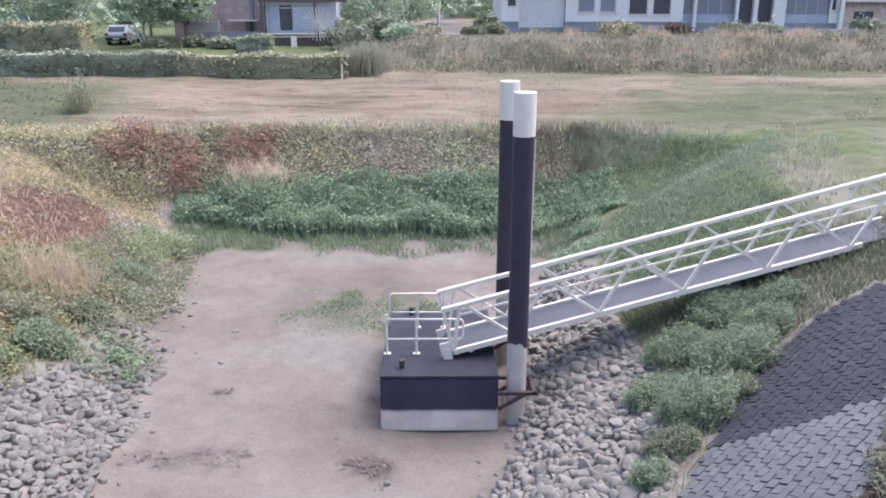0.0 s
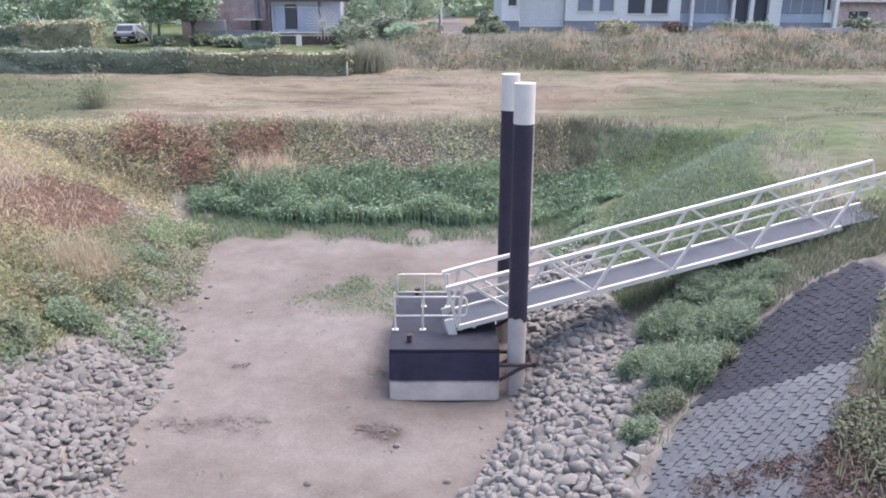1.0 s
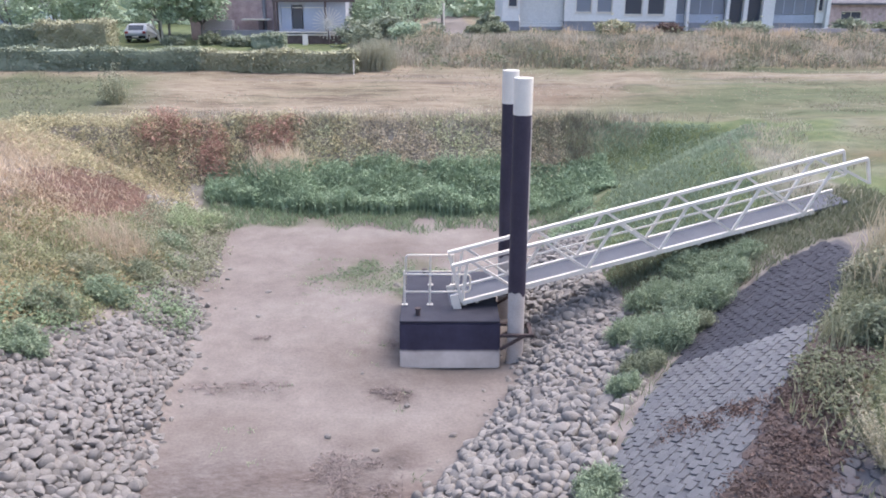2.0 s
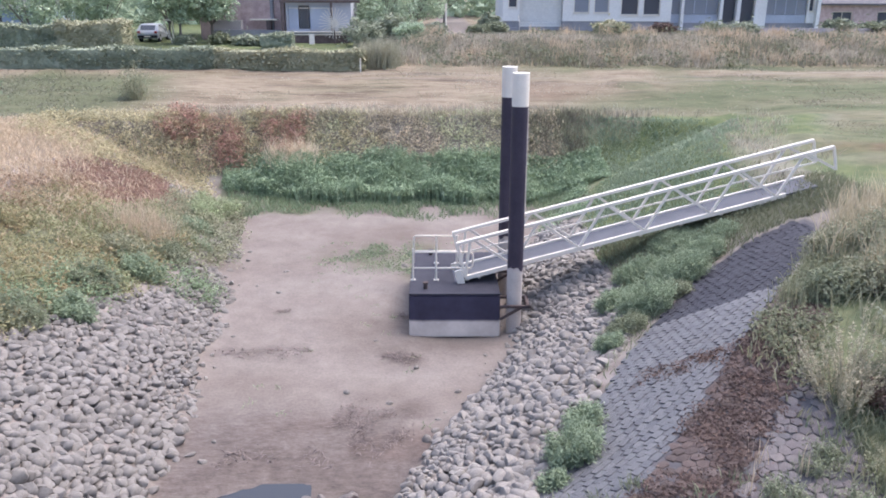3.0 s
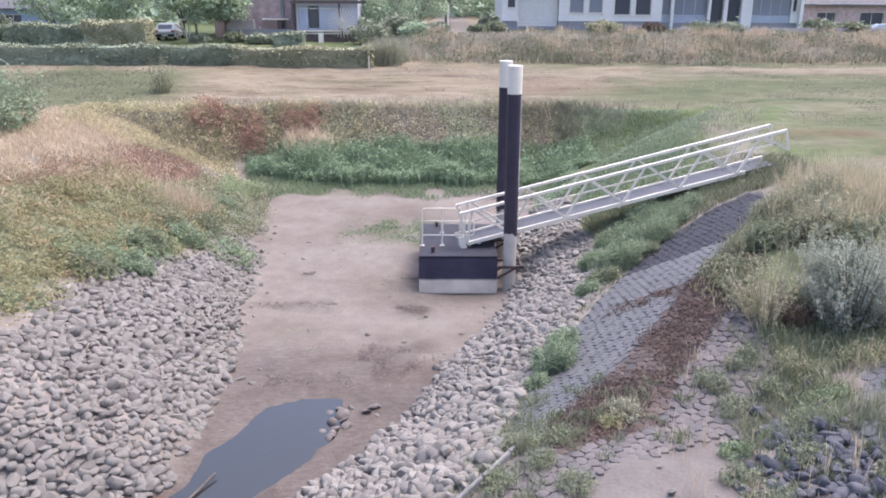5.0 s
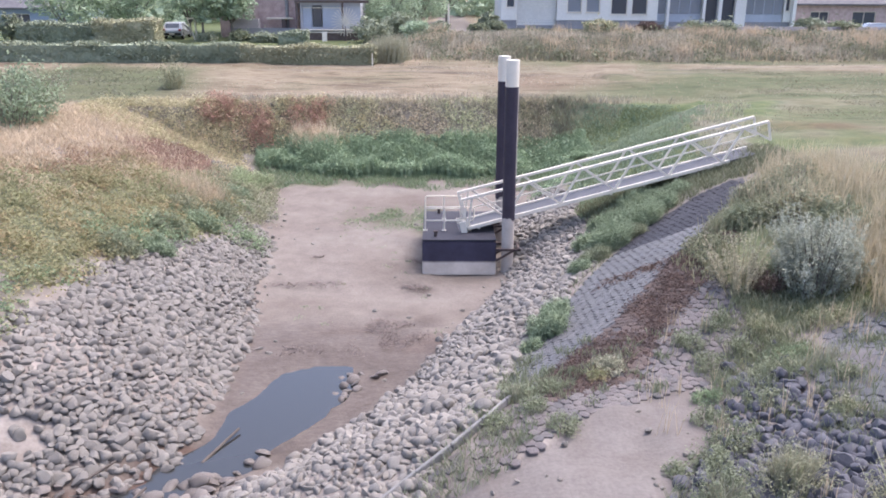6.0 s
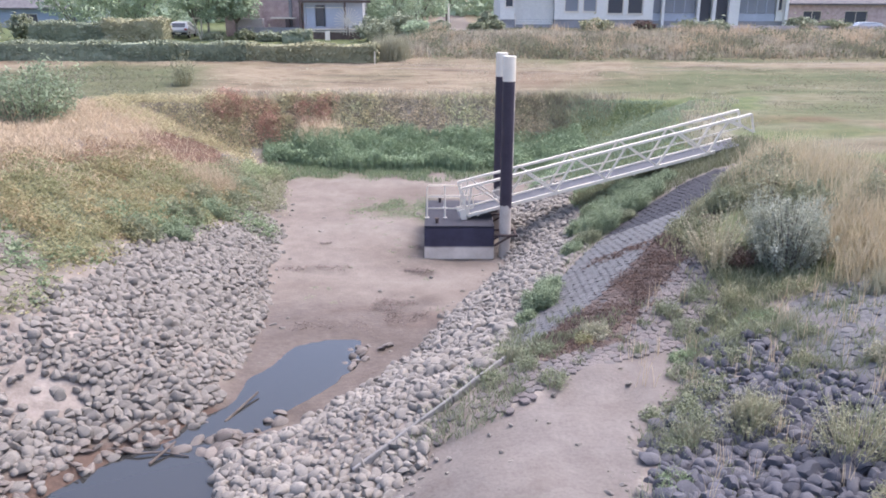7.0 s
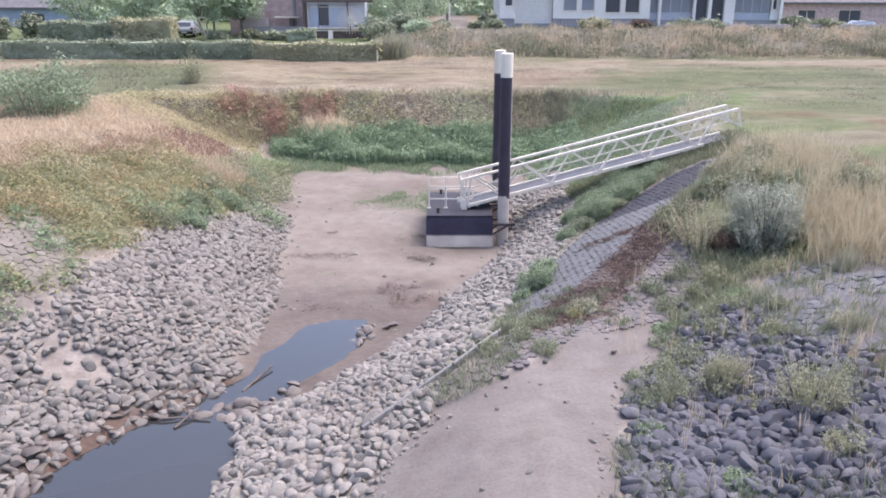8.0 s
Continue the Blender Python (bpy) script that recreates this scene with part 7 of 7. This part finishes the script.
def build_riprap():
    left = thing("riprap_left", 0, 0, 0, 0, "bank of loose pale grey rubble stones beside the mud", "riprap", kind="structure")
    riprap(left, 700, (-17, -4.5, -9, 29.5), 0.178,
           lambda x, y: inside(toe_left(y) - x + 0.7 * (value_noise(x, y, 0.7, 31) - 0.5), -0.15 - 0.35 * (1 - soft_step(3.5, 5, y)), riprap_reach(y), 0.2) * (1 - 0.85 * spot(x, y, -8.9, 3.6, 1.0, 0.8)) * (1 - 0.72 * inside(pond(x, y) + 0.5 * (value_noise(x, y, 0.9, 47) - 0.5), -0.9, 0.5, 0.25) * (y < 4.0)) * (1 - 0.75 * (y > 17) * (value_noise(x, y, 0.9, 32) > 0.42)) * (1 - soft_step(24, 25.5, y)) + 0.8 * spot(x, y, -10.3, 28.0, 0.8, 0.9),
           lambda x, y: 0.79 + 0.42 * value_noise(x, y, 0.5, 33) + 0.16 * (1 - soft_step(3, 8, y)), lambda x, y: np.hypot(x + 6.5, y - 3), STONE, STONE_MASS)
    right = thing("riprap_right", 0, 0, 0, 0, "bank of loose pale grey rubble stones below the paving", "riprap", kind="structure")
    riprap(right, 720, (-6.5, 6.2, -9, 25), 0.172,
           lambda x, y: inside(x - toe_right(y) + 0.6 * (value_noise(x, y, 0.7, 34) - 0.5), -0.05 - 0.35 * (1 - soft_step(2.5, 4, y)), riprap_top(y) - toe_right(y), 0.15) * (1 - 0.5 * (y < 1.0) * spot(x, y, -1.6, -1.6, 0.9, 1.0)),
           lambda x, y: 0.84 + 0.5 * value_noise(x, y, 0.6, 35), lambda x, y: np.hypot(x + 1.2, y - 2), LIT_STONE, LIT_STONE_MASS)
    dark = thing("basalt_heap", 0, 0, 0, 0, "slope of loose blue-grey basalt stones beside the sandy path", "riprap", kind="structure")
    riprap(dark, 740, (2.4, 9.6, -9, 4.6), 0.16,
           lambda x, y: soft_step(-0.2, 0.5, x - basalt_left(y) + 0.8 * (value_noise(x, y, 0.8, 36) - 0.5)) * (1 - soft_step(-0.3, 0.3, x - basalt_right(y))) * (1 - 0.6 * soft_step(2.6, 4.0, y)),
           lambda x, y: 0.82 + 0.45 * value_noise(x, y, 0.7, 37) + 0.3 * (1 - soft_step(-2.5, 0.5, y)), lambda x, y: np.hypot(x - 6, y + 2), DARK_STONE, DARK_STONE_MASS, 0.85, 0.48)
    shoal = thing("shoal_stones", 0, 0, 0, 0, "wet dark stones scattered in and beside the puddle", "stones", kind="structure")
    riprap(shoal, 760, (-9.5, -1.0, -1.5, 9.2), 0.24,
           lambda x, y: 0.75 * spot(x, y, -5.3, 2.95, 0.9, 0.35) + 0.95 * spot(x, y, -4.75, 3.15, 0.9, 0.45) + 0.85 * spot(x, y, -2.2, 7.4, 0.35, 1.0) + 0.7 * spot(x, y, -1.7, 8.2, 0.6, 0.3) + 0.6 * spot(x, y, -3.0, 5.5, 0.35, 0.15) + 0.9 * inside(pond(x, y), -0.9, 0.05, 0.2) * (x < -6) * (y < 3.0)
           + 0.5 * spot(x, y, -6.3, 4.1, 1.1, 0.35) + 0.6 * inside(pond(x, y), -0.55, -0.05, 0.15) * (x < -5.4) * (y < 5) + 0.5 * inside(pond(x, y), -0.3, 0.0, 0.1) * (x > -5) * (y < 4.5) + 0.5 * spot(x, y, -4.2, 2.6, 0.5, 1.1),
           lambda x, y: 0.62 + 0.45 * value_noise(x, y, 1.2, 38) + 0.2 * spot(x, y, -4.75, 3.15, 1.1, 0.6), lambda x, y: y, WET_STONE, WET_STONE_MASS, 0.5)
    loose = thing("mud_pebbles", 0, 0, 0, 0, "single stones scattered over the dried mud", "stones", kind="structure")
    riprap(loose, 780, (-6.5, 2.5, 6, 25), 0.3,
           lambda x, y: (0.004 + 0.09 * inside(x - toe_left(y), 0.0, 0.9, 0.4) + 0.2 * inside(toe_right(y) - x, 0, 0.7, 0.3)) * (pond(x, y) < -0.2) * (x > toe_left(y)) * (x < toe_right(y)),
           lambda x, y: 0.25 + 0.3 * value_noise(x, y, 1.5, 39), lambda x, y: y, STONE, STONE_MASS)

    grit = thing("path_pebbles", 0, 0, 0, 0, "small rubble scattered along the edges of a sandy path", "stones", kind="structure")
    riprap(grit, 790, (-2.6, 5.4, -9, 3.4), 0.13,
           lambda x, y: (0.012 + 0.55 * inside(x - riprap_top(y), -0.3, 0.35, 0.3) + 0.3 * inside(x - riprap_top(y), 0.2, 0.9, 0.4) * soft_step(0.5, 0.7, value_noise(x, y, 1.1, 43)) + 0.4 * inside(basalt_left(y) - x, -0.2, 0.45, 0.25)) * (y < path_edge(x) + 0.4),
           lambda x, y: 0.4 + 0.5 * value_noise(x, y, 2.5, 44), lambda x, y: np.hypot(x - 1, y + 2), STONE, STONE_MASS)


def paver_shapes(count, seed, sides, square=False):
    """Worn blocks: an uneven polygon with a rounded top edge."""
    r = rng(seed)
    out = []
    for _ in range(count):
        a = np.sort((np.arange(sides) + 0.4 * (r.random(sides) - 0.5)) * 2 * np.pi / sides + np.pi / sides)
        rad = 0.86 + 0.24 * r.random(sides)
        ring = np.stack([np.cos(a) * rad, np.sin(a) * rad], 1)
        if square:
            ring = np.sign(ring) * np.abs(ring) ** 0.36 * (0.93 + 0.09 * r.random((sides, 1)))
        rows = [np.c_[ring, np.full(sides, -0.5)], np.c_[ring, np.full(sides, 0.12)], np.c_[ring * (0.95 if square else 0.9), np.full(sides, 0.26) + 0.05 * r.random(sides)], [[0, 0, 0.31 if square else 0.42]]]
        v = np.concatenate(rows)
        tris = []
        for k in range(2):
            for i in range(sides):
                j = (i + 1) % sides
                tris += [(k * sides + i, k * sides + j, (k + 1) * sides + j), (k * sides + i, (k + 1) * sides + j, (k + 1) * sides + i)]
        tris += [(2 * sides + i, 2 * sides + (i + 1) % sides, 3 * sides) for i in range(sides)]
        out.append((v, np.array(tris)))
    return out


def paving(owner, seed, box_of, turn, long, wide, keep, sides, mat, mat_mass, order, lift=0.0):
    """Blocks in staggered rows that follow the ground, each a little out of line."""
    r = rng(seed)
    cx, cy = (box_of[0] + box_of[1]) / 2, (box_of[2] + box_of[3]) / 2
    reach = np.hypot(box_of[1] - box_of[0], box_of[3] - box_of[2]) / 2
    u, v = np.meshgrid(np.arange(-reach, reach, long), np.arange(-reach, reach, wide))
    u = u + (np.arange(u.shape[0]) % 2)[:, None] * long / 2
    loose = 0.012 if sides == 8 else 0.014
    u, v = u.ravel() + r.normal(size=u.size) * loose, v.ravel() + r.normal(size=u.size) * loose * 0.85
    ca, sa = math.cos(radians(turn)), math.sin(radians(turn))
    x, y = cx + u * ca - v * sa, cy + u * sa + v * ca
    ok = r.random(x.size) < keep(x, y)
    x, y = x[ok], y[ok]
    n = len(x)
    z = ground_height(x, y)
    gx, gy = (ground_height(x + 0.15, y) - z) / 0.15, (ground_height(x, y + 0.15) - z) / 0.15
    shapes = paver_shapes(12, seed + 1, sides, sides == 8)
    meshes = []
    for vv, tris in shapes:
        me = mesh_object("block", vv, tris, mat)
        meshes.append(me.data)
        bpy.data.objects.remove(me)
    near = np.zeros(n, bool)
    near[np.argsort(order(x, y))[:300]] = True
    pick = r.integers(0, len(shapes), n)
    allv, allt, base = [], [], 0
    scale = (long * 0.6, wide * 0.69, 0.06) if sides < 8 else (long * 0.54, wide * 0.585, 0.045)
    for i in range(n):
        up = Vector((-gx[i] + (0.022 if sides == 8 else 0.04) * r.normal(), -gy[i] + (0.022 if sides == 8 else 0.04) * r.normal(), 1)).normalized()
        row = Vector((ca, sa, 0))
        row = (row - up * row.dot(up)).normalized()
        m = Matrix((row, up.cross(row), up)).transposed()
        m = m.to_4x4() @ Matrix.Rotation((0.06 if sides == 8 else 0.13) * r.normal(), 4, "Z")
        m.translation = (x[i], y[i], z[i] + lift + (0.009 if sides == 8 else 0.014) * r.random())
        m = m @ Matrix.Diagonal((scale[0] * (0.9 + 0.14 * r.random()), scale[1] * (0.9 + 0.14 * r.random()), scale[2], 1))
        if near[i]:
            ob = new("block", meshes[pick[i]])
            ob.parent = owner
            ob.matrix_basis = m
        else:
            vv, tris = shapes[pick[i]]
            a = np.array(m)
            allv.append(vv @ a[:3, :3].T + a[:3, 3])
            allt.append(tris + base)
            base += len(vv)
    if allv:
        mass = mesh_object("block_mass", np.concatenate(allv), np.concatenate(allt), mat_mass, False, owner)
        mass["kind"] = "stuff"


def build_paving():
    slope = thing("paved_slope", 0, 0, 0, 0, "slope paved with pale grey set stone blocks", "paving", kind="structure")
    on_slope = lambda x, y: (y < slope_low(x)) * (y > slope_high(x)) * (x > 1.6) * (x < 10.4)
    darker_part = lambda x, y: y > darker_from(x) + 0.12 * (value_noise(x, y, 1.5, 49) - 0.5)
    paving(slope, 800, (1, 11, 3, 16.5), 38, 0.235, 0.14, lambda x, y: on_slope(x, y) * ~darker_part(x, y) * (1 - 0.3 * spot(x, y, 5.6, 8.8, 1.6, 0.4)),
           8, PAVER, PAVER_MASS, lambda x, y: np.hypot(x - 4, y - 7.5), 0.006)
    darkened = thing("darker_paving", 0, 0, 0, 0, "darker set stone blocks higher up the slope", "paving", kind="structure")
    paving(darkened, 810, (1, 11, 3, 16.5), 38, 0.235, 0.14, lambda x, y: on_slope(x, y) * darker_part(x, y), 8, DARKER, DARKER_MASS, lambda x, y: np.hypot(x - 7, y - 12.5), 0.004)
    flat = thing("old_paving", 0, 0, 0, 0, "old uneven paving of worn stone blocks by the path", "paving", kind="structure")
    paving(flat, 820, (0.0, 7.4, 0.2, 9), 40, 0.205, 0.172, lambda x, y: (y < band_high(x) + 0.1 + 0.5 * (value_noise(x, y, 1.0, 41) - 0.5)) * (y > path_edge(x) - 0.1 + 0.2 * (value_noise(x, y, 1.4, 46) - 0.5)) * (x > edging(y) + 0.15) * (x < 6.9) * (x < basalt_left(y) + 1.2) * (1 - 0.15 * soft_step(0.55, 0.75, value_noise(x, y, 0.8, 42))) * (0.3 + 0.7 * soft_step(0.9, 2.2, x)),
           6, SETT, SETT_MASS, lambda x, y: np.hypot(x - 4, y - 3), 0.008)
    mossy = thing("mossy_paving", 0, 0, 0, 0, "sunken paving stained russet brown by withered moss", "paving", kind="structure")
    paving(mossy, 830, (0.8, 8.6, 0.2, 10.5), 40, 0.205, 0.172, lambda x, y: (y < slope_high(x) - 0.05) * (y > band_high(x) + 0.1) * (x > 2.1) * (x < 8.0) * 0.93, 6, MOSSY, MOSSY_MASS, lambda x, y: np.hypot(x - 4, y - 4.5), -0.008)
    upper = thing("upper_paving", 0, 0, 0, 0, "weathered block paving above the dark stones", "paving", kind="structure")
    paving(upper, 840, (6.6, 13, -7, 4.8), 30, 0.25, 0.205, lambda x, y: on_upper(x, y) * (1 - 0.5 * spot(x, y, 8.1, -1.0, 0.7, 1.1)), 6, PAVER, PAVER_MASS, lambda x, y: np.hypot(x - 8.2, y - 1.5))
    other = thing("bank_paving", 0, 0, 0, 0, "weathered block paving on the bank above the rubble", "paving", kind="structure")
    paving(other, 860, (-15, -9.2, 1, 10.5), 75, 0.27, 0.22, lambda x, y: soft_step(riprap_reach(y) - 0.1, riprap_reach(y) + 0.3, toe_left(y) - x) * spot(x, y, -11.9, 6.2, 3.0, 4.0) * 0.92,
           6, TAN, TAN_MASS, lambda x, y: np.hypot(x + 10.5, y - 6))


build_riprap()
build_paving()
